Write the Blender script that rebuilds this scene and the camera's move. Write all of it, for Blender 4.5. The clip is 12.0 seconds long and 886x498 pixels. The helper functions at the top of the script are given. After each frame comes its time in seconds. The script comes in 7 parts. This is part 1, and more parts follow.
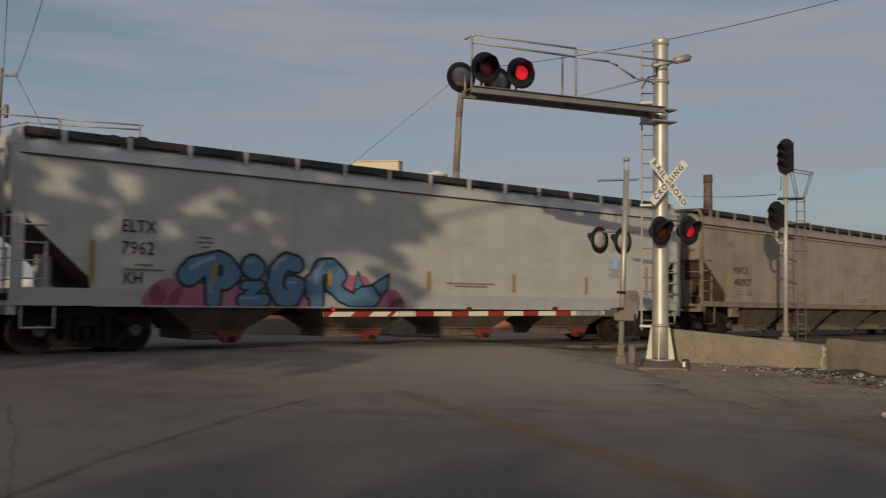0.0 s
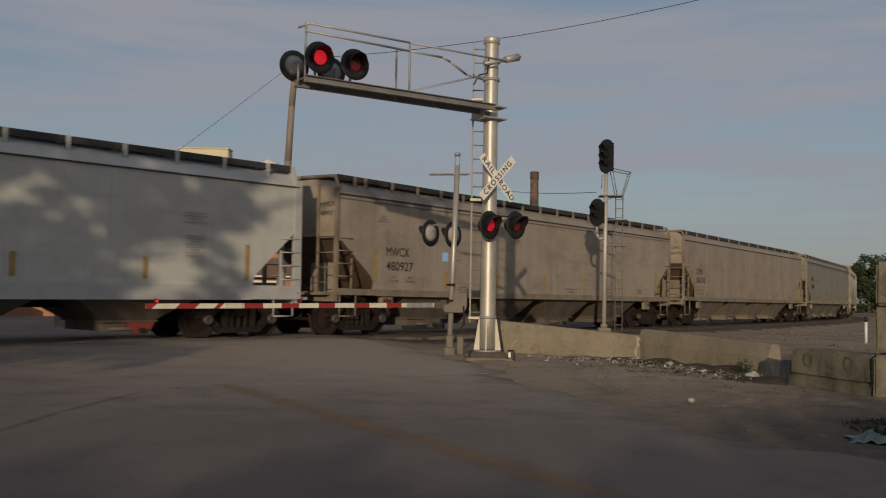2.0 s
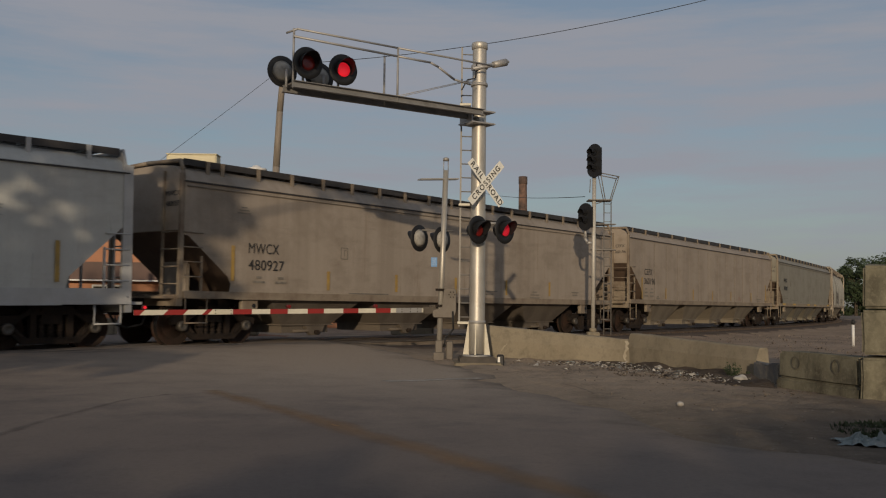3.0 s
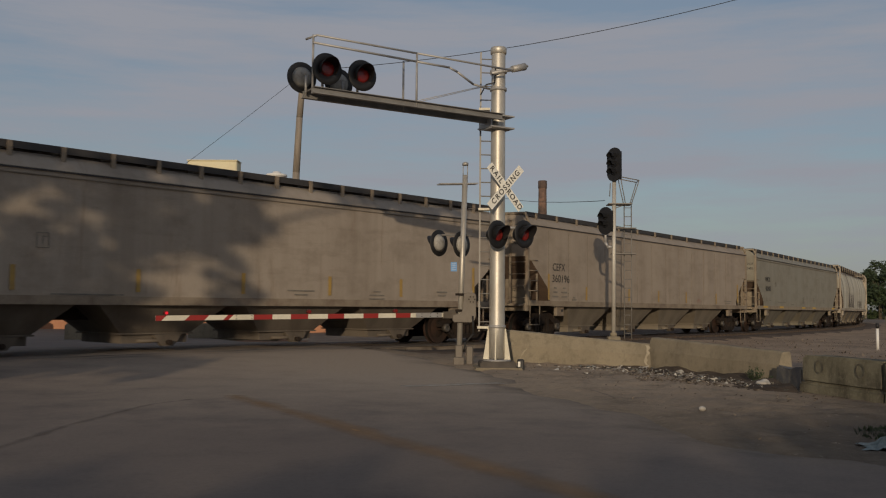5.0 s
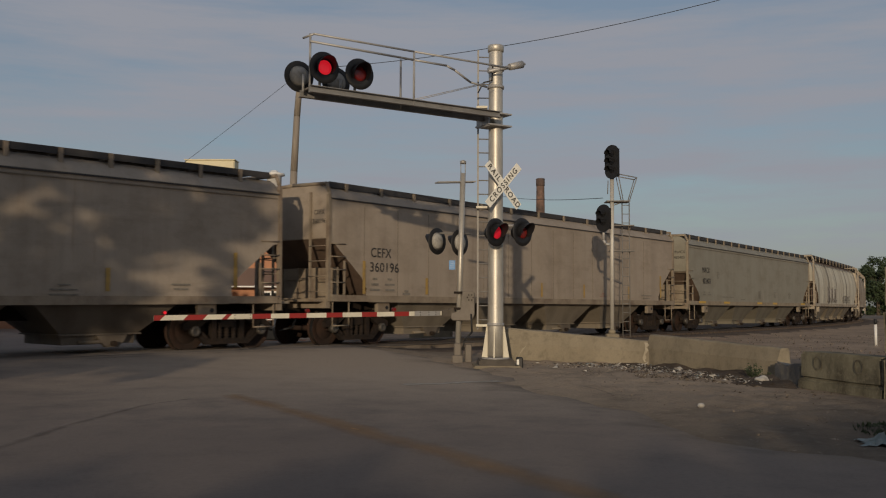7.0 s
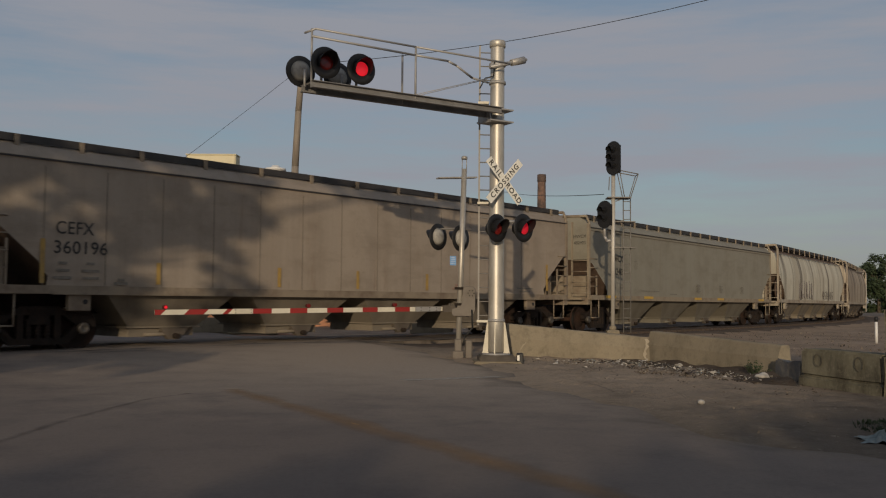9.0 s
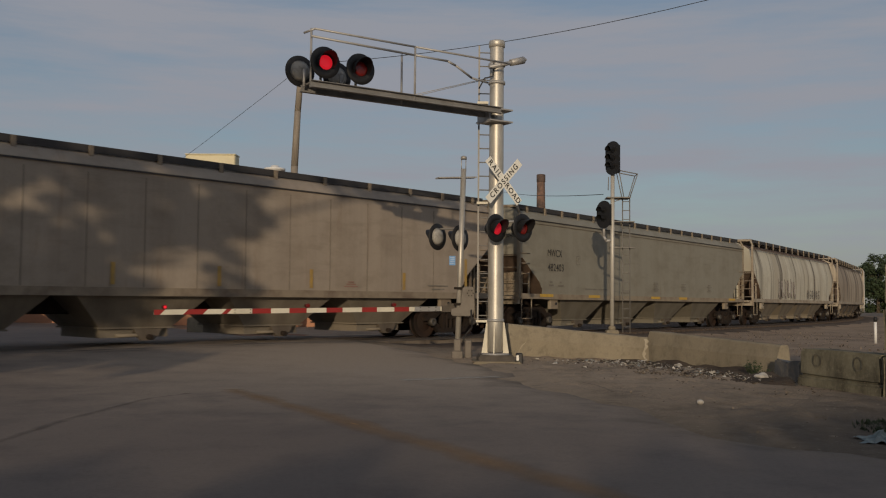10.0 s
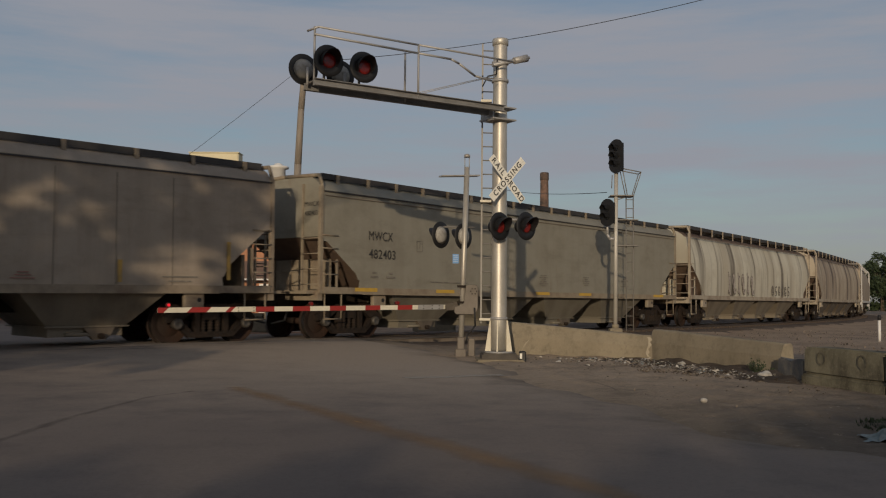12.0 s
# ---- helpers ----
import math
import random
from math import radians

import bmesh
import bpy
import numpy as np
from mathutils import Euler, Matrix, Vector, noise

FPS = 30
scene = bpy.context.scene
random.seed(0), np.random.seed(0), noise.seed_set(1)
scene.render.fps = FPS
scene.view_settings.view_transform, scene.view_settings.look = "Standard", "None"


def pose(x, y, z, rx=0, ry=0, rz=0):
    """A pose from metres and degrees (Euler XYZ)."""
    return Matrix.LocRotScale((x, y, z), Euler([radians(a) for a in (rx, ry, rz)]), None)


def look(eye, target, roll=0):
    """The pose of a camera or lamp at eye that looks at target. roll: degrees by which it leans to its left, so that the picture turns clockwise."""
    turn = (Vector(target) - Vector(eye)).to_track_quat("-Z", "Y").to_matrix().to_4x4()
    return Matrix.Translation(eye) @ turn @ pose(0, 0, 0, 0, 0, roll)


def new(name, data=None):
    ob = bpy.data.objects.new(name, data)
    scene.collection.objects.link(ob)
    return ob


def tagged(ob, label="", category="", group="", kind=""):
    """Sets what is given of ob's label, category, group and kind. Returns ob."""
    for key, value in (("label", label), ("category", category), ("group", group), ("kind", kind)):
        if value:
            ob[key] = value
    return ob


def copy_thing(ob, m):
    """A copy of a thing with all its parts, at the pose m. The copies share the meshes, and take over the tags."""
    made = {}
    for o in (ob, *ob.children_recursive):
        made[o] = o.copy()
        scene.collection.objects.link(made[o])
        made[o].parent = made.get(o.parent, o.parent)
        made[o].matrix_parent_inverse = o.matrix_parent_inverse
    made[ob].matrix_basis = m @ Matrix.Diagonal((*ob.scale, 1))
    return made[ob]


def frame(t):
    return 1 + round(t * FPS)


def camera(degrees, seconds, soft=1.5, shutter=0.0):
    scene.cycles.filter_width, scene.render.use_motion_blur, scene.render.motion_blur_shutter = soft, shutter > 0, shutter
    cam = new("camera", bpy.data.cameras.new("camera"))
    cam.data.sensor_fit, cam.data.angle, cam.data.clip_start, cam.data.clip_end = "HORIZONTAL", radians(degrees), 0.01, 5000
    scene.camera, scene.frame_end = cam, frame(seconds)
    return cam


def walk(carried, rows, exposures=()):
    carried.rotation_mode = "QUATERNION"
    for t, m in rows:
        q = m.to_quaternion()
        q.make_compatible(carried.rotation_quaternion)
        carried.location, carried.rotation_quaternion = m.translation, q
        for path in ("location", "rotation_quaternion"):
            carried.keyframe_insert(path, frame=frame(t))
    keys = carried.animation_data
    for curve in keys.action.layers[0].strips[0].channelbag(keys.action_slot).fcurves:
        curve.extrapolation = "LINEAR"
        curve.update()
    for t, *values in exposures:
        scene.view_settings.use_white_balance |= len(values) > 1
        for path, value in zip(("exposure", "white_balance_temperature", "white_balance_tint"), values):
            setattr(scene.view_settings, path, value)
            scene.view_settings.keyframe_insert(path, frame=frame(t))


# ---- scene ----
EYE = Vector((0.0, 0.0, 1.25))
RAIL = 0.20      # top of rail
SPEED = 4.426    # the train's metres a second
CLIP = 12.0

# time, yaw, pitch, lean of the hand-held camera, which stays in one spot
TURNS = [
    (0, 11.253, 3.424, 0.876), (0.5, 7.926, 3.267, 0.897), (1, 5.158, 3.071, 0.809), (1.5, 2.759, 3.004, 0.671),
    (2, 0.859, 3.101, 1.010), (2.5, 0.003, 3.274, 0.789), (3, 0.175, 3.419, 0.728), (5, 1.396, 3.698, 0.560),
    (5.5, 1.388, 3.747, 0.474), (6, 1.323, 3.719, 0.357), (6.5, 1.268, 3.657, 0.288), (7, 1.282, 3.591, 0.256),
    (9, 1.340, 3.320, 0.493), (9.5, 1.295, 3.310, 0.420), (10, 1.297, 3.318, 0.512), (10.5, 1.383, 3.268, 0.525),
    (11, 1.453, 3.255, 0.531), (11.5, 1.453, 3.219, 0.570), (12, 1.504, 3.201, 0.534)]


def aim(yaw, pitch, lean):
    y, p = radians(yaw), radians(pitch)
    way = Vector((-math.sin(y) * math.cos(p), math.cos(y) * math.cos(p), math.sin(p)))
    return look(EYE, EYE + way, lean)


cam = camera(51.1, CLIP, soft=1.15, shutter=0.35)
walk(cam, [(t, aim(a, b, c)) for t, a, b, c in TURNS], exposures=[(0, 0.02, 7000, 11), (0.8, -0.03, 7000, 11), (2.0, -0.05, 7000, 11), (CLIP, -0.05, 7000, 11)])

# ---- light ----
SUN_TO = Vector((-0.100, -0.985, 0.168)).normalized()
sun = new("sun", bpy.data.lights.new("sun", "SUN"))
sun.data.energy, sun.data.angle, sun.data.color = 2.22, radians(0.53), (1.0, 0.84, 0.64)
sun.matrix_world = look((0, 0, 60), Vector((0, 0, 60)) - SUN_TO)

world = bpy.data.worlds.new("sky")
scene.world = world
world.use_nodes = True
wn, wl = world.node_tree.nodes, world.node_tree.links
wn.clear()
w_out, w_bg = wn.new("ShaderNodeOutputWorld"), wn.new("ShaderNodeBackground")
w_sky = wn.new("ShaderNodeTexSky")
w_sky.sky_type, w_sky.sun_disc = "NISHITA", False
w_sky.sun_elevation, w_sky.sun_rotation = math.asin(SUN_TO.z), math.atan2(SUN_TO.x, SUN_TO.y)
w_sky.air_density, w_sky.dust_density, w_sky.ozone_density = 1.0, 1.4, 2.4
w_co, w_map, w_noise, w_ramp = (wn.new("ShaderNode" + k) for k in ("TexCoord", "Mapping", "TexNoise", "ValToRGB"))
w_map.inputs["Scale"].default_value = (1.0, 1.0, 8.5)
w_map.inputs["Rotation"].default_value = (0.10, 0.05, 0.3)
w_noise.inputs["Scale"].default_value, w_noise.inputs["Detail"].default_value, w_noise.inputs["Roughness"].default_value = 2.1, 8.0, 0.60
w_ramp.color_ramp.elements[0].position, w_ramp.color_ramp.elements[1].position = 0.40, 0.62
w_mix = wn.new("ShaderNodeMix")
w_mix.data_type = "RGBA"
w_mix.inputs["B"].default_value = (3.04, 3.32, 4.0, 1)      # thin high cloud
w_fac = wn.new("ShaderNodeMath")
w_fac.operation, w_fac.inputs[1].default_value = "MULTIPLY_ADD", 0.62
w_fac.inputs[2].default_value = 0.36
wl.new(w_co.outputs["Generated"], w_map.inputs["Vector"])
wl.new(w_map.outputs["Vector"], w_noise.inputs["Vector"])
wl.new(w_noise.outputs["Fac"], w_ramp.inputs["Fac"])
wl.new(w_ramp.outputs["Color"], w_fac.inputs[0])
wl.new(w_fac.outputs[0], w_mix.inputs["Factor"])
wl.new(w_sky.outputs["Color"], w_mix.inputs["A"])
wl.new(w_mix.outputs["Result"], w_bg.inputs["Color"])
w_bg.inputs["Strength"].default_value = 0.093
wl.new(w_bg.outputs["Background"], w_out.inputs["Surface"])


# ---- materials ----
def shader(name, rough=0.7, metal=0.0):
    m = bpy.data.materials.new(name)
    m.use_nodes = True
    b = m.node_tree.nodes["Principled BSDF"]
    b.inputs["Roughness"].default_value, b.inputs["Metallic"].default_value = rough, metal
    return m, m.node_tree.nodes, m.node_tree.links, b


def noise_at(n, l, scale, stretch=(1, 1, 1), detail=4.0, rough=0.6, space="Object"):
    co, mp, nz = n.new("ShaderNodeTexCoord"), n.new("ShaderNodeMapping"), n.new("ShaderNodeTexNoise")
    mp.inputs["Scale"].default_value = stretch
    nz.inputs["Scale"].default_value, nz.inputs["Detail"].default_value, nz.inputs["Roughness"].default_value = scale, detail, rough
    l.new(co.outputs[space], mp.inputs["Vector"])
    l.new(mp.outputs["Vector"], nz.inputs["Vector"])
    return nz.outputs["Fac"]


def ramp(n, l, fac, lo, hi):
    r = n.new("ShaderNodeMapRange")
    r.inputs["From Min"].default_value, r.inputs["From Max"].default_value = lo, hi
    l.new(fac, r.inputs["Value"])
    return r.outputs["Result"]


def blend(n, l, fac, a, b, amount=1.0):
    """Colour a turns to b where fac is high; a and b are colours or sockets."""
    x = n.new("ShaderNodeMix")
    x.data_type = "RGBA"
    s = n.new("ShaderNodeMath")
    s.operation = "MULTIPLY"
    s.inputs[1].default_value = amount
    l.new(fac, s.inputs[0])
    l.new(s.outputs[0], x.inputs["Factor"])
    for key, v in (("A", a), ("B", b)):
        if isinstance(v, tuple):
            x.inputs[key].default_value = (*v, 1)
        else:
            l.new(v, x.inputs[key])
    return x.outputs["Result"]


def bump(n, l, b, height, strength, distance=0.02):
    k = n.new("ShaderNodeBump")
    k.inputs["Strength"].default_value, k.inputs["Distance"].default_value = strength, distance
    l.new(height, k.inputs["Height"])
    l.new(k.outputs["Normal"], b.inputs["Normal"])


def plain(name, col, rough=0.6, metal=0.0, dirt=None, amount=0.5, scale=3.0, grain=40.0, relief=0.15, stretch=(1, 1, 1)):
    """A surface with stains at one scale and grain at a finer one."""
    m, n, l, b = shader(name, rough, metal)
    dirt = dirt or tuple(c * 0.55 for c in col)
    big = ramp(n, l, noise_at(n, l, scale, stretch), 0.42, 0.68)
    fine = noise_at(n, l, grain, (1, 1, 1), 3.0)
    c = blend(n, l, big, col, dirt, amount)
    c = blend(n, l, ramp(n, l, fine, 0.4, 0.75), c, tuple(x * 0.7 for x in col), 0.3)
    l.new(c, b.inputs["Base Color"])
    bump(n, l, b, fine, relief, 0.01)
    return m


def glow(name, col, strength):
    m, n, l, b = shader(name, 0.3)
    b.inputs["Base Color"].default_value = (*[c * 0.6 for c in col], 1)
    b.inputs["Emission Color"].default_value = (*col, 1)
    b.inputs["Emission Strength"].default_value = strength
    return m


def car_paint(name, col, streak, dirt, amount, seed, bands=1.25, crisp=(0.44, 0.66), fray=7.0):
    """Weathered hopper-car paint: vertical wash streaks, blotches and fine grime."""
    m, n, l, b = shader(name, 0.62)
    co, mp = n.new("ShaderNodeTexCoord"), n.new("ShaderNodeMapping")
    mp.inputs["Location"].default_value = (seed * 7.3, 0, seed * 1.7)
    mp.inputs["Scale"].default_value = (bands, 0.2, 0.07)
    wash = n.new("ShaderNodeTexNoise")
    wash.inputs["Scale"].default_value, wash.inputs["Detail"].default_value, wash.inputs["Roughness"].default_value = 1.5, fray, 0.62
    l.new(co.outputs["Object"], mp.inputs["Vector"])
    l.new(mp.outputs["Vector"], wash.inputs["Vector"])
    blot = noise_at(n, l, 0.9, (1, 1, 1.4), 6.0, 0.65)
    fine = noise_at(n, l, 26.0, (1, 1, 0.35), 3.0)
    c = blend(n, l, ramp(n, l, wash.outputs["Fac"], *crisp), col, streak, amount)
    c = blend(n, l, ramp(n, l, blot, 0.48, 0.70), c, dirt, amount * 0.7)
    smear = noise_at(n, l, 1.1, (0.35 + 0.02 * seed, 1, 2.4), 7.0, 0.7)
    c = blend(n, l, ramp(n, l, smear, 0.54, 0.70), c, dirt, amount * 0.55)
    rust = tuple(0.5 * x + 0.5 * y for x, y in zip(dirt, (0.20, 0.105, 0.05)))
    c = blend(n, l, ramp(n, l, noise_at(n, l, 2.6, (1, 0.2, 0.10), 5.0, 0.7), 0.60, 0.74), c, rust, amount * 0.9)
    c = blend(n, l, ramp(n, l, noise_at(n, l, 5.5, (1, 1, 1), 6.0, 0.75), 0.62, 0.72), c, rust, amount * 0.6)
    c = blend(n, l, ramp(n, l, fine, 0.45, 0.8), c, dirt, 0.16)
    l.new(c, b.inputs["Base Color"])
    r = n.new("ShaderNodeMapRange")
    r.inputs["To Min"].default_value, r.inputs["To Max"].default_value = 0.5, 0.75
    l.new(blot, r.inputs["Value"])
    l.new(r.outputs["Result"], b.inputs["Roughness"])
    bump(n, l, b, blot, 0.10, 0.03)
    return m


def streaked_paint(name, col, streak, film, seed, heavy):
    """Old white paint with separate dark runs down the side: broad smears with ragged, narrow runs inside them."""
    m, n, l, b = shader(name, 0.7)
    co = n.new("ShaderNodeTexCoord")

    def runs(across, down, detail, lo, hi, shift):
        mp, nz = n.new("ShaderNodeMapping"), n.new("ShaderNodeTexNoise")
        mp.inputs["Location"].default_value = (seed * 5.1 + shift, 0, shift)
        mp.inputs["Scale"].default_value = (across, 0.0, down)
        nz.inputs["Scale"].default_value, nz.inputs["Detail"].default_value, nz.inputs["Roughness"].default_value = 1.0, detail, 0.6
        l.new(co.outputs["Object"], mp.inputs["Vector"])
        l.new(mp.outputs["Vector"], nz.inputs["Vector"])
        return ramp(n, l, nz.outputs["Fac"], lo, hi)
    c = blend(n, l, runs(0.55, 0.05, 2.0, 0.40, 0.66, 0.0), col, film, 0.75)
    c = blend(n, l, runs(0.95, 0.06, 3.0, 0.52, 0.64, 3.0), c, streak, heavy)
    c = blend(n, l, runs(4.6, 0.16, 3.0, 0.56, 0.72, 7.0), c, streak, heavy * 0.7)
    c = blend(n, l, ramp(n, l, noise_at(n, l, 1.6, (1, 1, 1), 6.0, 0.7), 0.50, 0.72), c, film, 0.5)
    l.new(c, b.inputs["Base Color"])
    bump(n, l, b, noise_at(n, l, 22.0), 0.08, 0.01)
    return m


def ground_like(name, a, b2, c2, scale, relief, rough=0.9, stretch=(1, 1, 1), grain=18.0, sun_pool=None, clods=0.0, depth=0.02, verge=None):
    """Dirt or paving: broad patches, stains and grit."""
    m, n, l, b = shader(name, rough)
    b.inputs["Specular IOR Level"].default_value = 0.15
    broad = noise_at(n, l, scale, stretch, 6.0, 0.6)
    mid = noise_at(n, l, scale * 7, (1, 1, 1), 5.0, 0.65)
    grit = noise_at(n, l, grain, (1, 1, 1), 6.0, 0.75)
    c = blend(n, l, ramp(n, l, broad, 0.40, 0.64), a, b2)
    c = blend(n, l, ramp(n, l, mid, 0.50, 0.72), c, c2, 0.6)
    if sun_pool:          # sunlight painted into the colour: paler and warmer round one spot
        spot, reach, col = sun_pool
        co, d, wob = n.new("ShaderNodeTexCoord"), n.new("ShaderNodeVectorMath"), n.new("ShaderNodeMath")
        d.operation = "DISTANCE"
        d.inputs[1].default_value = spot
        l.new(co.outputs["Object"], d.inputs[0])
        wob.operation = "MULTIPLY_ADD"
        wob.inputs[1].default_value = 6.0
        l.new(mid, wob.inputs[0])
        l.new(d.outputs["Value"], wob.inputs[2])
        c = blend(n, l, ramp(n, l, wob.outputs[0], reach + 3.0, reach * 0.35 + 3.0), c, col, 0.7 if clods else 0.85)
    if clods:         # dark clods and pale chips
        c = blend(n, l, ramp(n, l, noise_at(n, l, 1.1, (1, 1.0, 1), 7.0, 0.74), 0.50, 0.64), c, tuple(x * 0.42 for x in a), clods * 0.8)
        c = blend(n, l, ramp(n, l, noise_at(n, l, 11.0, (1, 1, 1), 3.0, 0.6), 0.63, 0.70), c, tuple(min(1, x * 1.9 + 0.05) for x in a), clods * 0.8)
    if verge:         # loose dirt washed in over the edge of the paving
        uv, sep, wob = n.new("ShaderNodeTexCoord"), n.new("ShaderNodeSeparateXYZ"), n.new("ShaderNodeMath")
        l.new(uv.outputs["UV"], sep.inputs[0])
        wob.operation = "MULTIPLY_ADD"
        wob.inputs[1].default_value = -2.6
        l.new(noise_at(n, l, 0.9, (1, 1, 1), 7.0, 0.68), wob.inputs[0])
        l.new(sep.outputs["Y"], wob.inputs[2])
        soil = blend(n, l, ramp(n, l, mid, 0.42, 0.62), verge, tuple(x * 0.6 for x in verge))
        c = blend(n, l, ramp(n, l, wob.outputs[0], -0.25, -1.25), c, soil, 0.9)
    c = blend(n, l, ramp(n, l, grit, 0.45, 0.78), c, tuple(x * 0.55 for x in a), 0.45)
    l.new(c, b.inputs["Base Color"])
    bump(n, l, b, grit, relief, depth)
    return m


# road and dirt both carry a painted pool of sunlight near the crossing
ASPHALT = ground_like("worn_asphalt", (0.173, 0.143, 0.124), (0.228, 0.189, 0.158), (0.13, 0.11, 0.099), 0.16, 0.35, 0.86, (1, 0.6, 1), 26.0, sun_pool=((0.0, 20.0, 0), 11.0, (0.42, 0.342, 0.262)), verge=(0.20, 0.163, 0.126))
DIRT = ground_like("gravelly_dirt", (0.192, 0.157, 0.121), (0.108, 0.089, 0.072), (0.24, 0.198, 0.154), 0.30, 0.8, 0.95, sun_pool=((2.0, 18.6, 0), 9.5, (0.48, 0.38, 0.28)), clods=0.55, depth=0.05)
GRAVEL = ground_like("pale_gravel", (0.38, 0.29, 0.213), (0.265, 0.2, 0.148), (0.46, 0.36, 0.27), 0.35, 1.0, 0.95, (1, 1, 1), 11.0, clods=0.5, depth=0.06)
FOOTING = plain("dirt_blackened_footing", (0.095, 0.083, 0.071), 0.9, 0.0, (0.05, 0.044, 0.038), 0.7, 4.0, 30, 0.3)
WORN_MECH = plain("grimy_brown_grey_steel", (0.15, 0.13, 0.108), 0.6, 0.15, (0.09, 0.076, 0.062), 0.6, 4.0, 40, 0.1)
FARDIRT = ground_like("reddish_dirt", (0.26, 0.145, 0.09), (0.2, 0.13, 0.09), (0.3, 0.2, 0.14), 0.2, 0.7, 0.95)
BALLAST = ground_like("ballast_stone", (0.15, 0.117, 0.093), (0.09, 0.07, 0.057), (0.205, 0.162, 0.13), 0.5, 1.0, 0.95, (1, 1, 1), 9.0)
def worn_strip(name, col, col2, lo, hi, scale, rough=0.86):
    """Paint or sealer worn through to the asphalt, thin towards its edges; its v runs across the strip."""
    m, n, l, b = shader(name, rough)
    wear = noise_at(n, l, scale, (1, 1, 1), 6.0, 0.7)
    uv, sep, tri, cover = n.new("ShaderNodeTexCoord"), n.new("ShaderNodeSeparateXYZ"), n.new("ShaderNodeMath"), n.new("ShaderNodeMath")
    l.new(uv.outputs["UV"], sep.inputs[0])
    tri.operation = "PINGPONG"
    tri.inputs[1].default_value = 0.5
    l.new(sep.outputs["Y"], tri.inputs[0])
    cover.operation = "ADD"
    l.new(tri.outputs[0], cover.inputs[0])
    l.new(wear, cover.inputs[1])
    l.new(blend(n, l, noise_at(n, l, 25.0), col, col2), b.inputs["Base Color"])
    k = n.new("ShaderNodeMapRange")
    k.inputs["From Min"].default_value, k.inputs["From Max"].default_value, k.inputs["To Max"].default_value = lo, hi, 0.9
    l.new(cover.outputs[0], k.inputs["Value"])
    l.new(k.outputs["Result"], b.inputs["Alpha"])
    return m


YELLOW_LINE = worn_strip("worn_yellow_paint", (0.36, 0.20, 0.078), (0.27, 0.17, 0.085), 0.52, 1.4, 1.3)
WHITE_LINE = worn_strip("worn_white_paint", (0.47, 0.43, 0.37), (0.36, 0.32, 0.26), 0.48, 1.05, 2.5)
SEALED = worn_strip("worn_crack_seal", (0.07, 0.058, 0.053), (0.10, 0.085, 0.075), 0.55, 1.8, 1.6)
TAR = plain("tar_seal", (0.045, 0.043, 0.043), 0.75, 0, (0.09, 0.085, 0.08), 0.6, 2.0)
CONCRETE = ground_like("stained_concrete", (0.28, 0.242, 0.178), (0.21, 0.18, 0.132), (0.14, 0.121, 0.091), 0.8, 0.35, 0.9, (1, 1, 0.5), 30.0)
CONCRETE_DARK = ground_like("mossy_concrete", (0.235, 0.217, 0.155), (0.095, 0.086, 0.063), (0.27, 0.245, 0.18), 2.4, 0.45, 0.92, (1, 1, 0.6), 30.0)
STEEL = plain("silver_painted_steel", (0.52, 0.495, 0.44), 0.46, 0.5, (0.37, 0.335, 0.28), 0.8, 3.0, 25, 0.10, (1, 1, 0.45))
GALV = plain("galvanised_steel", (0.40, 0.395, 0.385), 0.52, 0.35, (0.30, 0.28, 0.25), 0.6, 4.0, 40, 0.08)
POST_SILVER = plain("pale_silver_paint", (0.52, 0.50, 0.45), 0.5, 0.25, (0.38, 0.355, 0.31), 0.5, 1.6)
ARM_GREY = plain("dull_grey_channel", (0.27, 0.265, 0.255), 0.6, 0.4, (0.17, 0.16, 0.15), 0.6, 3.0)
CREAM = plain("cream_painted_steel", (0.62, 0.58, 0.46), 0.5, 0.0, (0.40, 0.36, 0.28), 0.5, 3.0)
DULL = plain("dull_weathered_steel", (0.20, 0.19, 0.175), 0.65, 0.1, (0.12, 0.11, 0.10), 0.6, 5.0, 40, 0.08)
RUST = plain("rust_brown_steel", (0.13, 0.085, 0.058), 0.85, 0.0, (0.075, 0.05, 0.038), 0.7, 2.2, 30, 0.25)
BLACK = plain("black_lamp_housing", (0.009, 0.009, 0.010), 0.55, 0.0, (0.016, 0.016, 0.016), 0.5, 5.0)
RED_ON = glow("lit_red_lens", (1.0, 0.02, 0.04), 0.45)
RED_SIDE = glow("lit_red_lens_seen_aslant", (1.0, 0.02, 0.05), 0.19)
RED_OFF = plain("unlit_red_lens", (0.19, 0.013, 0.011), 0.22, 0.0, (0.10, 0.008, 0.007), 0.5, 8.0)
LAMP_BACK = plain("dusty_lamp_back", (0.40, 0.385, 0.35), 0.6, 0.1, (0.15, 0.14, 0.125), 0.6, 9.0)
GLASS_GREY = plain("dusty_clear_lens", (0.42, 0.42, 0.40), 0.2, 0.0, (0.28, 0.27, 0.25), 0.5, 9.0)
SIGN_WHITE = plain("white_sign_sheet", (0.80, 0.79, 0.72), 0.5, 0.0, (0.64, 0.62, 0.55), 0.5, 2.0)
INK = plain("black_lettering", (0.025, 0.024, 0.023), 0.6, 0.0, (0.06, 0.055, 0.05), 0.6, 6.0)
STRIPE_RED = plain("red_reflective_sheet", (0.29, 0.022, 0.018), 0.45, 0.0, (0.24, 0.03, 0.025), 0.5, 2.0)
STRIPE_WHITE = plain("white_reflective_sheet", (0.68, 0.64, 0.52), 0.45, 0.0, (0.5, 0.47, 0.38), 0.5, 2.0)
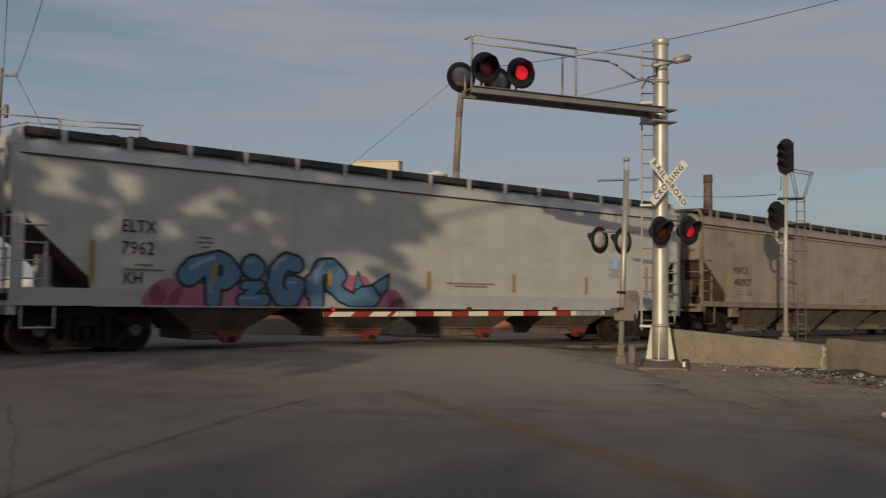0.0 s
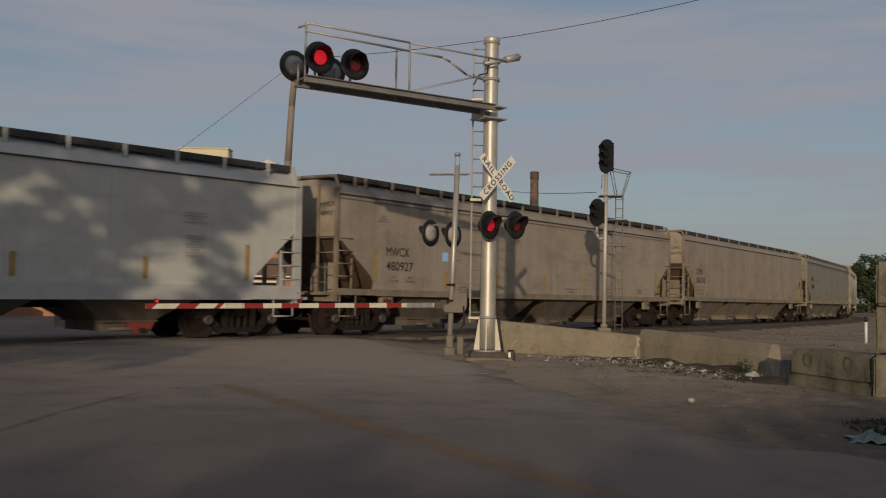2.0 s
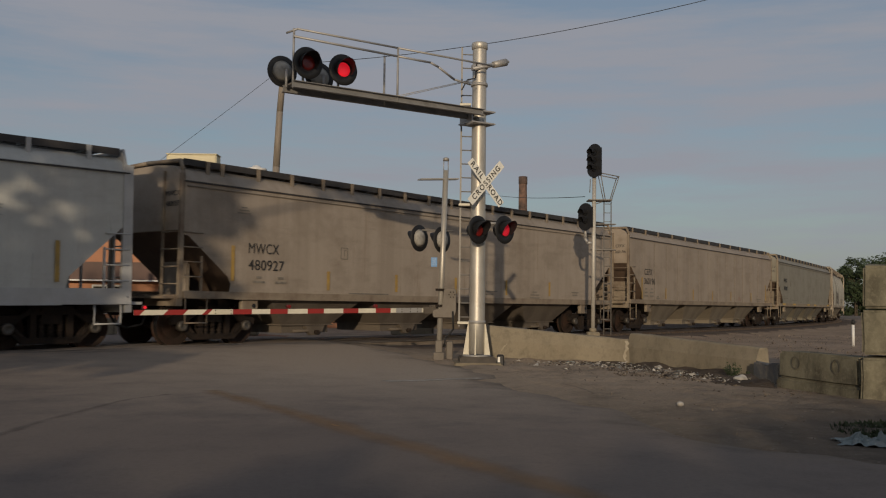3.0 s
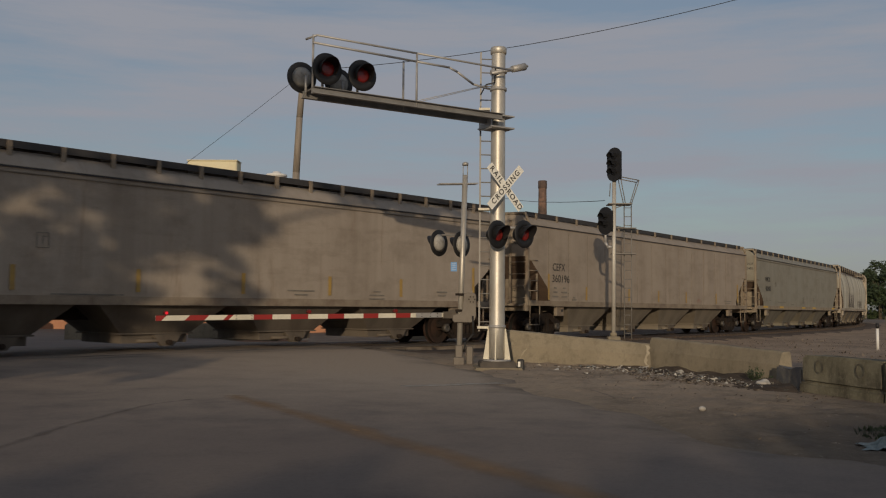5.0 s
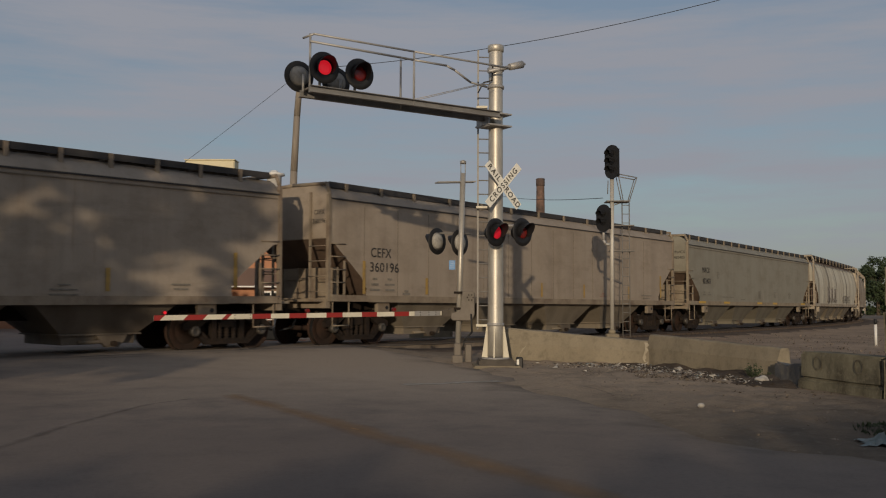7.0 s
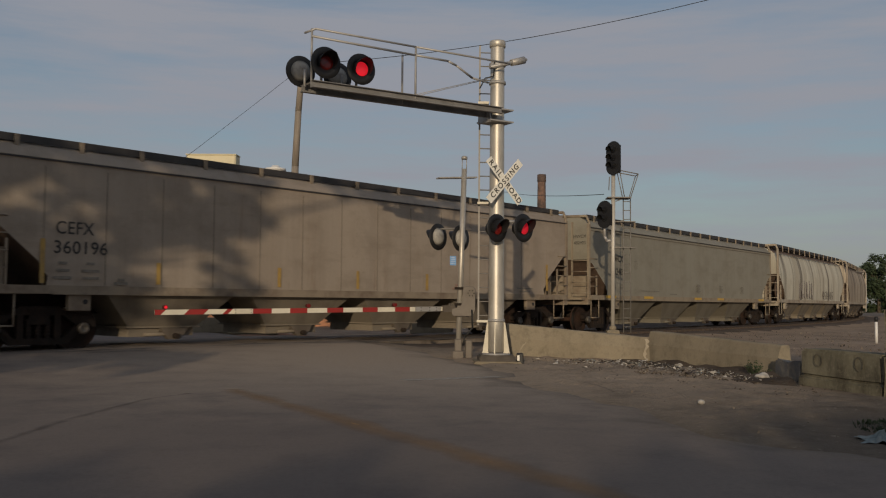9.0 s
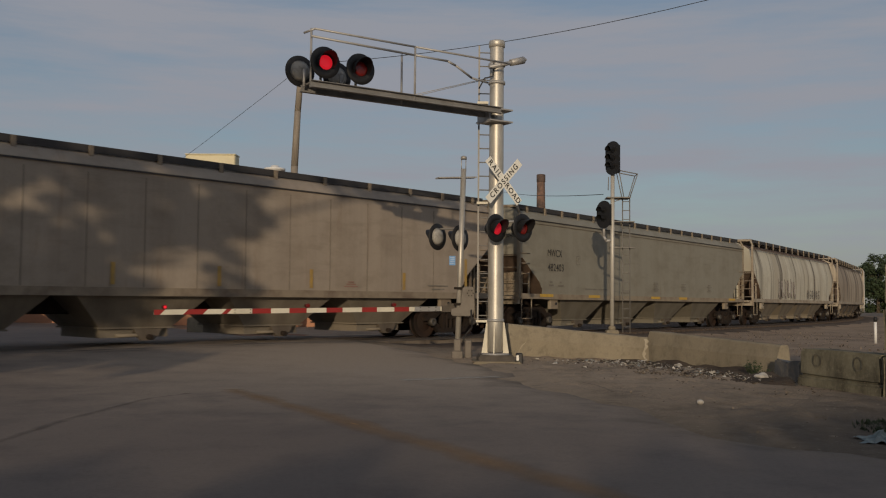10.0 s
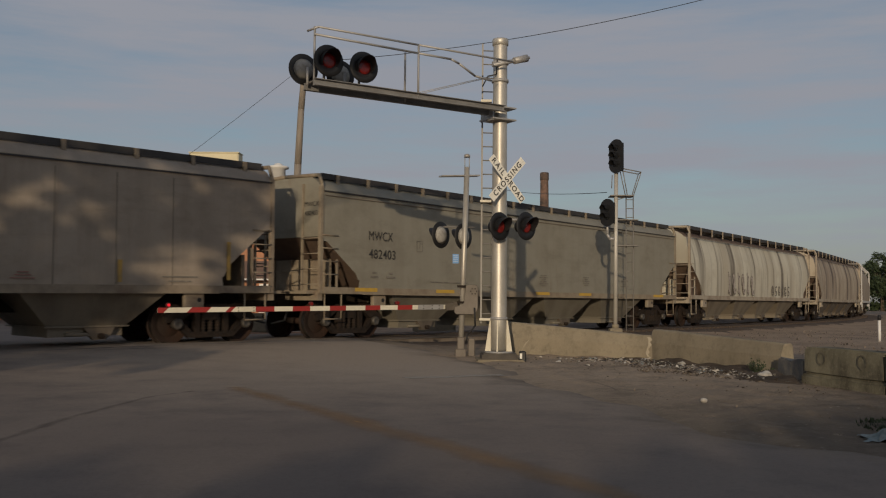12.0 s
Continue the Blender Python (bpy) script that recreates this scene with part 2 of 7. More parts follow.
GREY_BOX = plain("grey_painted_steel", (0.23, 0.22, 0.205), 0.55, 0.2, (0.15, 0.14, 0.12), 0.5, 4.0)
PALE_BLUE = plain("pale_blue_print", (0.34, 0.46, 0.60), 0.5, 0.0, (0.25, 0.38, 0.55), 0.5, 9.0)
GATE_LAMP_RED = plain("dark_red_lamp_case", (0.13, 0.014, 0.012), 0.4, 0.0, (0.07, 0.012, 0.01), 0.5, 9.0)
BLUE_SIGN = plain("blue_notice", (0.06, 0.22, 0.48), 0.5, 0.0, (0.3, 0.42, 0.6), 0.3, 20.0)
IRON = plain("rusty_dark_iron", (0.020, 0.0155, 0.013), 0.85, 0.0, (0.04, 0.026, 0.018), 0.7, 5.0, 50, 0.3)
WHEEL = plain("rusty_wheel_steel", (0.03, 0.021, 0.017), 0.85, 0.0, (0.06, 0.03, 0.019), 0.8, 1.3, 40, 0.2)
TREAD = plain("polished_tread", (0.30, 0.28, 0.26), 0.35, 1.0)
BEARING = plain("greasy_bearing_cap", (0.095, 0.084, 0.072), 0.5, 0.3, (0.05, 0.05, 0.042), 0.6, 9.0)
for dark in (IRON, WHEEL):
    dark.node_tree.nodes["Principled BSDF"].inputs["Specular IOR Level"].default_value = 0.2
RAILSTEEL = plain("worn_rail_steel", (0.17, 0.13, 0.11), 0.4, 0.8, (0.10, 0.06, 0.04), 0.5, 5.0)
TIE = plain("oily_tie_timber", (0.085, 0.062, 0.048), 0.95, 0.0, (0.05, 0.037, 0.03), 0.7, 3.0, 30, 0.4)
TIMBER = plain("weathered_timber", (0.27, 0.235, 0.195), 0.9, 0.0, (0.16, 0.13, 0.10), 0.7, 3.0, 30, 0.4, (6, 6, 0.3))
DARK_BOARD = plain("dark_grating", (0.055, 0.052, 0.052), 0.7, 0.3, (0.03, 0.03, 0.03), 0.5, 4.0)
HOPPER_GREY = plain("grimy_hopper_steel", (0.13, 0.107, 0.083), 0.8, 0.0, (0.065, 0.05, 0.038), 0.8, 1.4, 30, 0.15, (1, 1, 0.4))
REFLECT_YELLOW = plain("yellow_reflector", (0.40, 0.255, 0.065), 0.65, 0.0, (0.25, 0.175, 0.075), 0.8, 4.0)
SILL_YELLOW = plain("yellow_sill_reflector", (0.55, 0.34, 0.05), 0.6, 0.0, (0.35, 0.23, 0.06), 0.5, 6.0)
GATE_RED = plain("red_outlet_gate", (0.23, 0.04, 0.03), 0.65, 0.0, (0.16, 0.05, 0.03), 0.6, 4.0)
CABLE = plain("black_cable", (0.02, 0.02, 0.02), 0.7)
SOOT_BRICK = plain("soot_black_brick", (0.11, 0.075, 0.062), 0.9, 0.0, (0.035, 0.03, 0.028), 1.0, 1.3, 6.0)
BRICK_RED = plain("sooty_red_brick", (0.21, 0.128, 0.096), 0.9, 0.0, (0.06, 0.048, 0.043), 1.0, 1.3, 6.0)
LEAF = plain("leaf_green", (0.042, 0.064, 0.024), 0.7, 0.0, (0.024, 0.038, 0.015), 0.7, 0.5, 8.0)
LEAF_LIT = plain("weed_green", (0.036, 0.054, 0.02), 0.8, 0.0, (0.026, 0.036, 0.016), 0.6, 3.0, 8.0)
BARK = plain("grey_bark", (0.12, 0.095, 0.07), 0.95, 0.0, (0.07, 0.055, 0.04), 0.7, 2.0, 20, 0.6)
CREAM_WALL = plain("cream_metal_siding", (0.66, 0.60, 0.41), 0.7, 0.0, (0.56, 0.5, 0.34), 0.5, 0.6, 12)
ORANGE_BRICK = plain("orange_brick", (0.42, 0.20, 0.11), 0.85, 0.0, (0.32, 0.15, 0.09), 0.6, 0.8, 10)
BROWN_ROOF = plain("brown_roofing", (0.14, 0.09, 0.075), 0.85, 0.0, (0.1, 0.07, 0.06), 0.6, 1.0)
WHITE_PAINT = plain("white_painted_metal", (0.72, 0.72, 0.70), 0.5, 0.0, (0.55, 0.54, 0.5), 0.4, 1.0)
DARK_GLASS = plain("dark_window_glass", (0.015, 0.017, 0.02), 0.08)
GRAF_BLUE = plain("sprayed_blue", (0.085, 0.19, 0.31), 0.6, 0.0, (0.14, 0.26, 0.38), 0.7, 2.6, 30)
GRAF_LIGHT = plain("sprayed_pale_blue", (0.24, 0.37, 0.48), 0.6, 0.0, (0.15, 0.27, 0.39), 0.8, 2.0, 20)
GRAF_PINK = plain("sprayed_pink", (0.40, 0.12, 0.19), 0.6, 0.0, (0.46, 0.2, 0.27), 0.7, 3.0, 30)
GRAF_BLACK = plain("sprayed_black", (0.014, 0.016, 0.022), 0.6, 0.0, (0.04, 0.045, 0.05), 0.5, 4.0)
TEAL = plain("faded_plastic_sack", (0.17, 0.22, 0.225), 0.7, 0.0, (0.25, 0.25, 0.235), 0.7, 5.0)
TWIG = plain("dark_rotting_scraps", (0.045, 0.034, 0.027), 0.9, 0.0, (0.10, 0.08, 0.06), 0.7, 5.0)
PAPER = plain("dirty_white_paper", (0.50, 0.48, 0.44), 0.8, 0.0, (0.25, 0.225, 0.19), 0.8, 3.0)
def rubble_mix(name, dark, pale):
    """Broken stones, each with a tone of its own."""
    m, n, l, b = shader(name, 0.95)
    tone = n.new("ShaderNodeNewGeometry").outputs["Random Per Island"]
    c = blend(n, l, ramp(n, l, tone, 0.25, 1.0), dark, pale)
    c = blend(n, l, ramp(n, l, noise_at(n, l, 9.0), 0.4, 0.7), c, dark, 0.5)
    l.new(c, b.inputs["Base Color"])
    b.inputs["Specular IOR Level"].default_value = 0.15
    return m


DULL_RUBBLE = rubble_mix("dull_rubble", (0.07, 0.055, 0.043), (0.26, 0.21, 0.16))
RUBBLE = rubble_mix("rubble", (0.05, 0.038, 0.029), (0.28, 0.23, 0.175))
HUMUS = ground_like("dark_littered_soil", (0.12, 0.094, 0.073), (0.06, 0.047, 0.037), (0.17, 0.138, 0.108), 1.2, 0.9, 0.95, (1, 1, 1), 16.0, depth=0.05)


# ---- building blocks ----
def box(bm, c, s, m=None):
    c = Vector(c)
    vs = []
    for i in (-0.5, 0.5):
        for j in (-0.5, 0.5):
            for k in (-0.5, 0.5):
                p = c + Vector((s[0] * i, s[1] * j, s[2] * k))
                vs.append(bm.verts.new(m @ p if m else p))
    for f in ((0, 1, 3, 2), (4, 6, 7, 5), (0, 4, 5, 1), (2, 3, 7, 6), (0, 2, 6, 4), (1, 5, 7, 3)):
        bm.faces.new([vs[i] for i in f])
    return vs


def cyl(bm, a, b, r, r2=None, seg=12, smooth=True):
    a, b = Vector(a), Vector(b)
    r2 = r if r2 is None else r2
    d = (b - a).normalized()
    u = d.orthogonal().normalized()
    v = d.cross(u)
    rings = []
    for p, q in ((a, r), (b, r2)):
        rings.append([bm.verts.new(p + (u * math.cos(t) + v * math.sin(t)) * q) for t in (2 * math.pi * i / seg for i in range(seg))])
    for i in range(seg):
        f = bm.faces.new((rings[0][i], rings[0][(i + 1) % seg], rings[1][(i + 1) % seg], rings[1][i]))
        f.smooth = smooth
    bm.faces.new(list(reversed(rings[0])))
    bm.faces.new(rings[1])


def tube(bm, pts, r, seg=8):
    for a, b in zip(pts, pts[1:]):
        cyl(bm, a, b, r, seg=seg)
    for p in pts[1:-1]:
        bmesh.ops.create_icosphere(bm, subdivisions=1, radius=r * 1.02, matrix=Matrix.Translation(p))


def prism(bm, pts, way):
    """A polygon of 3D points pushed along the vector way."""
    way = Vector(way)
    a = [bm.verts.new(Vector(p)) for p in pts]
    b = [bm.verts.new(Vector(p) + way) for p in pts]
    n = len(pts)
    bm.faces.new(list(reversed(a)))
    bm.faces.new(b)
    for i in range(n):
        bm.faces.new((a[i], a[(i + 1) % n], b[(i + 1) % n], b[i]))


def lathe(bm, prof, m=Matrix(), seg=20):
    """Rings of (radius, height) about z, placed by m."""
    rings = [[bm.verts.new(m @ Vector((r * math.cos(2 * math.pi * i / seg), r * math.sin(2 * math.pi * i / seg), h))) for i in range(seg)] for r, h in prof]
    for a, b in zip(rings, rings[1:]):
        for i in range(seg):
            bm.faces.new((a[i], a[(i + 1) % seg], b[(i + 1) % seg], b[i])).smooth = True
    bm.faces.new(list(reversed(rings[0])))
    bm.faces.new(rings[-1])


def soften(bm, w=0.012, seg=1):
    bmesh.ops.bevel(bm, geom=list(bm.edges), offset=w, segments=seg, affect="EDGES", clamp_overlap=True)


def part(name, bm, mat, parent=None, label="", m=None):
    """Links bm (or a ready mesh) as one mesh object under its thing."""
    if isinstance(bm, bmesh.types.BMesh):
        bmesh.ops.recalc_face_normals(bm, faces=bm.faces)
        me = bpy.data.meshes.new(name)
        bm.to_mesh(me)
        bm.free()
        for k in (mat if isinstance(mat, (list, tuple)) else [mat]):
            me.materials.append(k)
    else:
        me = bm
    ob = new(name, me)
    ob.parent = parent
    if m is not None:
        ob.matrix_basis = m
    if label:
        ob["label"] = label
    return ob


def thing(name, label, category, m=None, group="", kind=""):
    ob = new(name)
    ob.empty_display_size = 0.2
    if m is not None:
        ob.matrix_basis = m
    return tagged(ob, label, category, group, kind)


BM = bmesh.new


def letters(name, text, size, mat, parent, m, label="", depth=0.003, spread=1.0, bold=0.012):
    """Built-in font as a thin mesh; its own x runs along the writing, z is its thickness."""
    cu = bpy.data.curves.new(name, "FONT")
    cu.body, cu.size, cu.extrude, cu.space_character = text, size, depth, spread
    cu.align_x, cu.align_y, cu.offset = "CENTER", "CENTER", size * bold
    tmp = new("tmp_text", cu)
    bpy.context.view_layer.update()
    me = bpy.data.meshes.new_from_object(tmp.evaluated_get(bpy.context.evaluated_depsgraph_get()))
    bpy.data.objects.remove(tmp)
    bpy.data.curves.remove(cu)
    me.materials.clear()
    me.materials.append(mat)
    return part(name, me, mat, parent, label, m)


# ---- the curve of the track ----
STEP = 0.25
TRACK_S = np.arange(-140.0, 260.0, STEP)
_a = 0.89954 + np.where(TRACK_S > -60, 0.002823 * TRACK_S + 0.00002379 * TRACK_S ** 2 / 2, 0.002823 * TRACK_S + 0.00002379 * 1800)
_i0 = int(round(140.0 / STEP))
_cx, _cy = np.cumsum(np.cos(_a)) * STEP, np.cumsum(np.sin(_a)) * STEP
TRACK_X, TRACK_Y, TRACK_A = 0.915 + _cx - _cx[_i0], 31.985 + _cy - _cy[_i0], _a


def grade(s):
    """How far the track dips where it runs off to the west of the crossing."""
    return -0.0004 * (min(max(-s - 8, 0.0), 32.0)) ** 2


def on_track(s, side=0.0, z=RAIL):
    """A point side metres to the right of the track's centre line (towards the camera), and the heading."""
    x, y, a = (float(np.interp(s, TRACK_S, v)) for v in (TRACK_X, TRACK_Y, TRACK_A))
    return Vector((x + side * math.sin(a), y - side * math.cos(a), z + grade(s))), a


def to_track(x, y):
    """Distance from the track's centre line, and how far along it."""
    i = int(np.argmin((TRACK_X - x) ** 2 + (TRACK_Y - y) ** 2))
    return math.hypot(TRACK_X[i] - x, TRACK_Y[i] - y), float(TRACK_S[i])


# the road: along ROAD_U, metres to its right by ROAD_N
ROAD_U, ROAD_N = Vector((-0.520, 0.854, 0)), Vector((0.854, 0.520, 0))


def ease(t):
    t = min(max(t, 0.0), 1.0)
    return t * t * (3 - 2 * t)


def land(x, y):
    """Height of the ground."""
    if abs(x) > 150 or abs(y) > 200:
        return 0.0
    d, s = to_track(x, y)
    n = x * ROAD_N.x + y * ROAD_N.y
    on_road = ease((12.5 - n) / 2.0) * ease((n + 14.0) / 3.0)
    hump = (0.215 + grade(s)) * ease((7.5 - d) / 5.9)
    bed = (0.06 + grade(s)) * ease((4.5 - d) / 2.0) - 0.02
    return hump * on_road + bed * (1 - on_road)


# ---- ground, road, track ----
def road_right(u):
    """Right edge of the paving, metres right of the camera's line, at u metres along the road."""
    ragged = 0.16 * noise.noise(Vector((u * 0.8, 4.2, 0))) + 0.10 * noise.noise(Vector((u * 2.1, 9.7, 0)))
    return float(np.interp(u, (-60, 3, 5.2, 6.0, 6.7, 7.5, 8.9, 10.8, 12.5, 15, 19, 60), (7.4, 7.6, 7.4, 7.08, 7.08, 7.45, 8.15, 8.40, 8.9, 10.3, 11.0, 11.2))) + ragged


def build_ground():
    xs = np.unique(np.concatenate([np.linspace(-3000, -150, 9), np.linspace(-150, -40, 23), np.linspace(-40, 40, 135), np.linspace(40, 150, 23), np.linspace(150, 3000, 9)]))
    ys = np.unique(np.concatenate([np.linspace(-3000, -60, 9), np.linspace(-60, 0, 21), np.linspace(0, 60, 101), np.linspace(60, 200, 29), np.linspace(200, 3500, 10)]))
    verts, faces = [], []
    for y in ys:
        for x in xs:
            n, u = x * ROAD_N.x + y * ROAD_N.y, x * ROAD_U.x + y * ROAD_U.y
            z = land(x, y)
            if -9.5 < n < road_right(u) - 0.5 and -60 < u < 60:
                z -= 0.08
            elif abs(x) < 40 and 0 < y < 60:
                z += 0.05 * (noise.noise(Vector((x * 0.7, y * 0.7, 3))) - 0.3) * ease((n - road_right(u)) / 1.5)
            verts.append((x, y, z))
    w = len(xs)
    for j in range(len(ys) - 1):
        for i in range(w - 1):
            faces.append((j * w + i, j * w + i + 1, (j + 1) * w + i + 1, (j + 1) * w + i))
    me = bpy.data.meshes.new("ground")
    me.from_pydata(verts, [], faces)
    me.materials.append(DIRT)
    me.materials.append(FARDIRT)
    me.materials.append(GRAVEL)
    for p in me.polygons:
        p.use_smooth = True
        c = p.center
        if c.x * ROAD_N.x + c.y * ROAD_N.y > 13.4 and c.y > 13 and c.x < 140:
            p.material_index = 2
            continue
        if c.y > 20 and c.x < 40 and abs(c.x) < 150:
            i = int(np.argmin((TRACK_X - c.x) ** 2 + (TRACK_Y - c.y) ** 2))
            far = (c.x - TRACK_X[i]) * -math.sin(TRACK_A[i]) + (c.y - TRACK_Y[i]) * math.cos(TRACK_A[i])
            p.material_index = 1 if far > 4 else 0
    tagged(new("ground", me), "bare gravelly dirt beside the road and tracks", "ground", kind="structure")


ROAD_ROWS, ROAD_COLS = np.concatenate([np.linspace(-60, 2, 32), np.linspace(2.4, 36, 141), np.linspace(37, 60, 20)]), 25


def road_point(j, k):
    u = float(ROAD_ROWS[j])
    n = -9.0 + (road_right(u) + 9.0) * k / (ROAD_COLS - 1)
    p = ROAD_U * u + ROAD_N * n
    return n, land(p.x, p.y) + 0.012 + 0.02 * ease((3.0 - abs(n - 3.9)) / 3.0)


def road_z(u, n):
    """Height of the paving between its modelled rows."""
    j = int(np.clip(np.searchsorted(ROAD_ROWS, u) - 1, 0, len(ROAD_ROWS) - 2))
    zs = []
    for r in (j, j + 1):
        k = int(np.clip((n + 9.0) / (road_right(float(ROAD_ROWS[r])) + 9.0) * (ROAD_COLS - 1), 1, ROAD_COLS - 3))
        (n0, z0), (n1, z1) = road_point(r, k), road_point(r, k + 1)
        zs.append(z0 + (z1 - z0) * (n - n0) / (n1 - n0))
    f = (u - ROAD_ROWS[j]) / (ROAD_ROWS[j + 1] - ROAD_ROWS[j])
    return zs[0] + (zs[1] - zs[0]) * f


def build_road():
    us = ROAD_ROWS
    verts, faces, w = [], [], ROAD_COLS
    for u in us:
        hi = road_right(float(u))
        for k in range(w):
            n = -9.0 + (hi + 9.0) * k / (w - 1)
            p = ROAD_U * float(u) + ROAD_N * n
            edge = min(k, w - 1 - k)
            verts.append((p.x, p.y, land(p.x, p.y) + (0.012 if edge else -0.05) + 0.02 * ease((3.0 - abs(n - 3.9)) / 3.0)))
    for j in range(len(us) - 1):
        for i in range(w - 1):
            faces.append((j * w + i, j * w + i + 1, (j + 1) * w + i + 1, (j + 1) * w + i))
    me = bpy.data.meshes.new("road")
    me.from_pydata(verts, [], faces)
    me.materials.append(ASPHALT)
    uv = me.uv_layers.new(name="edge")          # v: metres in from the right edge
    for p in me.polygons:
        p.use_smooth = True
        for k in p.loop_indices:
            i = me.loops[k].vertex_index
            x, y, z = verts[i]
            u = x * ROAD_U.x + y * ROAD_U.y
            uv.data[k].uv = (u, road_right(u) - (x * ROAD_N.x + y * ROAD_N.y))
    tagged(new("road", me), "worn grey-brown asphalt road rising to the crossing", "road", kind="structure")


def ribbon(name, pts, width, mat, label, lift=0.005, wobble=0.0, category="road marking", across=False):
    """A painted or tarred strip that follows the paving."""
    bm = BM()
    uv = bm.loops.layers.uv.new("across")
    rows = []
    for i, (u, n) in enumerate(pts):
        w = width * (1 + wobble * math.sin(i * 2.3))
        row = []
        for k in (-0.5, 0.5):
            a, b = (u + k * w, n) if across else (u, n + k * w)
            p = ROAD_U * a + ROAD_N * b
            row.append(bm.verts.new((p.x, p.y, road_z(a, b) + lift)))
        rows.append(row)
    for i, (a, b) in enumerate(zip(rows, rows[1:])):
        f = bm.faces.new((a[0], a[1], b[1], b[0]))
        for loop, co in zip(f.loops, ((i, 0), (i, 1), (i + 1, 1), (i + 1, 0))):
            loop[uv].uv = (co[0] * 0.2, co[1])
    return tagged(part(name, bm, mat), label, category, kind="structure")


def rail_mesh(side, s0, s1):
    bm = BM()
    prof = [(-0.035, 0), (-0.035, -0.04), (-0.01, -0.05), (-0.01, -0.14), (-0.07, -0.165), (0.07, -0.165), (0.01, -0.14), (0.01, -0.05), (0.035, -0.04), (0.035, 0)]
    last = None
    s = s0
    while s <= s1:
        c, a = on_track(s, 0.0, 0.0)
        out = Vector((math.sin(a), -math.cos(a), 0))
        ring = [bm.verts.new(c + out * (side + p) + Vector((0, 0, RAIL + z))) for p, z in prof]
        if last:
            for i in range(len(ring)):
                bm.faces.new((last[i], last[(i + 1) % len(ring)], ring[(i + 1) % len(ring)], ring[i]))
        last = ring
        s += 2.0
    return bm


def build_track():
    t = thing("railway_track", "curved single railway track with rusty rails on timber ties", "railway track", kind="structure")
    for side in (-0.7525, 0.7525):
        part("rail", rail_mesh(side, -90, 170), RAILSTEEL, t)
    bm = BM()
    last = None
    for i in range(-36, 70):
        s = i * 2.5
        c, a = on_track(s, 0, 0)
        out = Vector((math.sin(a), -math.cos(a), 0))
        ring = [bm.verts.new(c + out * o + Vector((0, 0, z))) for o, z in ((3.6, -0.06), (2.2, 0.07), (-2.2, 0.07), (-3.6, -0.06))]
        if last:
            for k in range(3):
                bm.faces.new((last[k], last[k + 1], ring[k + 1], ring[k]))
        last = ring
    part("ballast_bed", bm, BALLAST, t)
    bm = BM()
    last = None
    for i in range(6, 140):
        c, a = on_track(i * 1.2, 0, 0)
        out = Vector((math.sin(a), -math.cos(a), 0))
        rise = ease((i - 6) / 10) * (1 + 0.5 * noise.noise(Vector((i * 0.4, 2.0, 0))))
        ring = [bm.verts.new(c + out * o + Vector((0, 0, z * rise - 0.05))) for o, z in ((-3.0, 0.05), (-3.9, 0.36), (-5.0, 0.42), (-6.6, 0.0))]
        if last:
            for k in range(3):
                bm.faces.new((last[k], last[k + 1], ring[k + 1], ring[k])).smooth = True
        last = ring
    part("dirt_berm", bm, BALLAST, t, "low dark bank beside the ballast")
    tie = None
    for i in range(230):
        s = 3.0 + i * 0.53
        c, a = on_track(s, 0, 0.075)
        if tie is None:
            bm = BM()
            box(bm, (0, 0, 0), (0.22, 2.6, 0.1))
            tie = part("tie", bm, TIE, t)
            tie.matrix_basis = Matrix.Translation(c) @ Matrix.Rotation(a, 4, "Z")
        else:
            part("tie", tie.data, None, t, m=Matrix.Translation(c) @ Matrix.Rotation(a, 4, "Z"))
    # paved panels between and beside the rails at the crossing
    bm = BM()
    for lo, hi in ((0.83, 1.9), (-0.66, 0.66), (-1.9, -0.83)):
        for k in range(14):
            s = -28 + k * 2.4
            q = []
            for ss, o in ((s, lo), (s, hi), (s + 2.38, hi), (s + 2.38, lo)):
                c, a = on_track(ss, o, RAIL - 0.012)
                q.append(c)
            prism(bm, [v - Vector((0, 0, 0.14)) for v in q], (0, 0, 0.14))
    part("crossing_panel", bm, ASPHALT, t, "worn paved crossing panels")
    for off, w in ((0.80, 0.07), (1.32, 0.035), (1.92, 0.06), (2.5, 0.03)):
        bm = BM()
        last = None
        for k in range(60):
            s = -27 + k * 0.5
            wob = 0.03 * math.sin(k * 1.7 + off)
            row = []
            for e in (-0.5, 0.5):
                q, _ = on_track(s, off + wob + e * w * (1 + 0.5 * math.sin(k * 0.9)), 0)
                q.z = max(RAIL + grade(s) - 0.008, land(q.x, q.y) + 0.036) if off < 2 else land(q.x, q.y) + 0.038
                row.append(bm.verts.new(q))
            if last:
                bm.faces.new((last[0], last[1], row[1], row[0]))
            last = row
        part("panel_joint", bm, TAR, t, "dark joint along the rail")


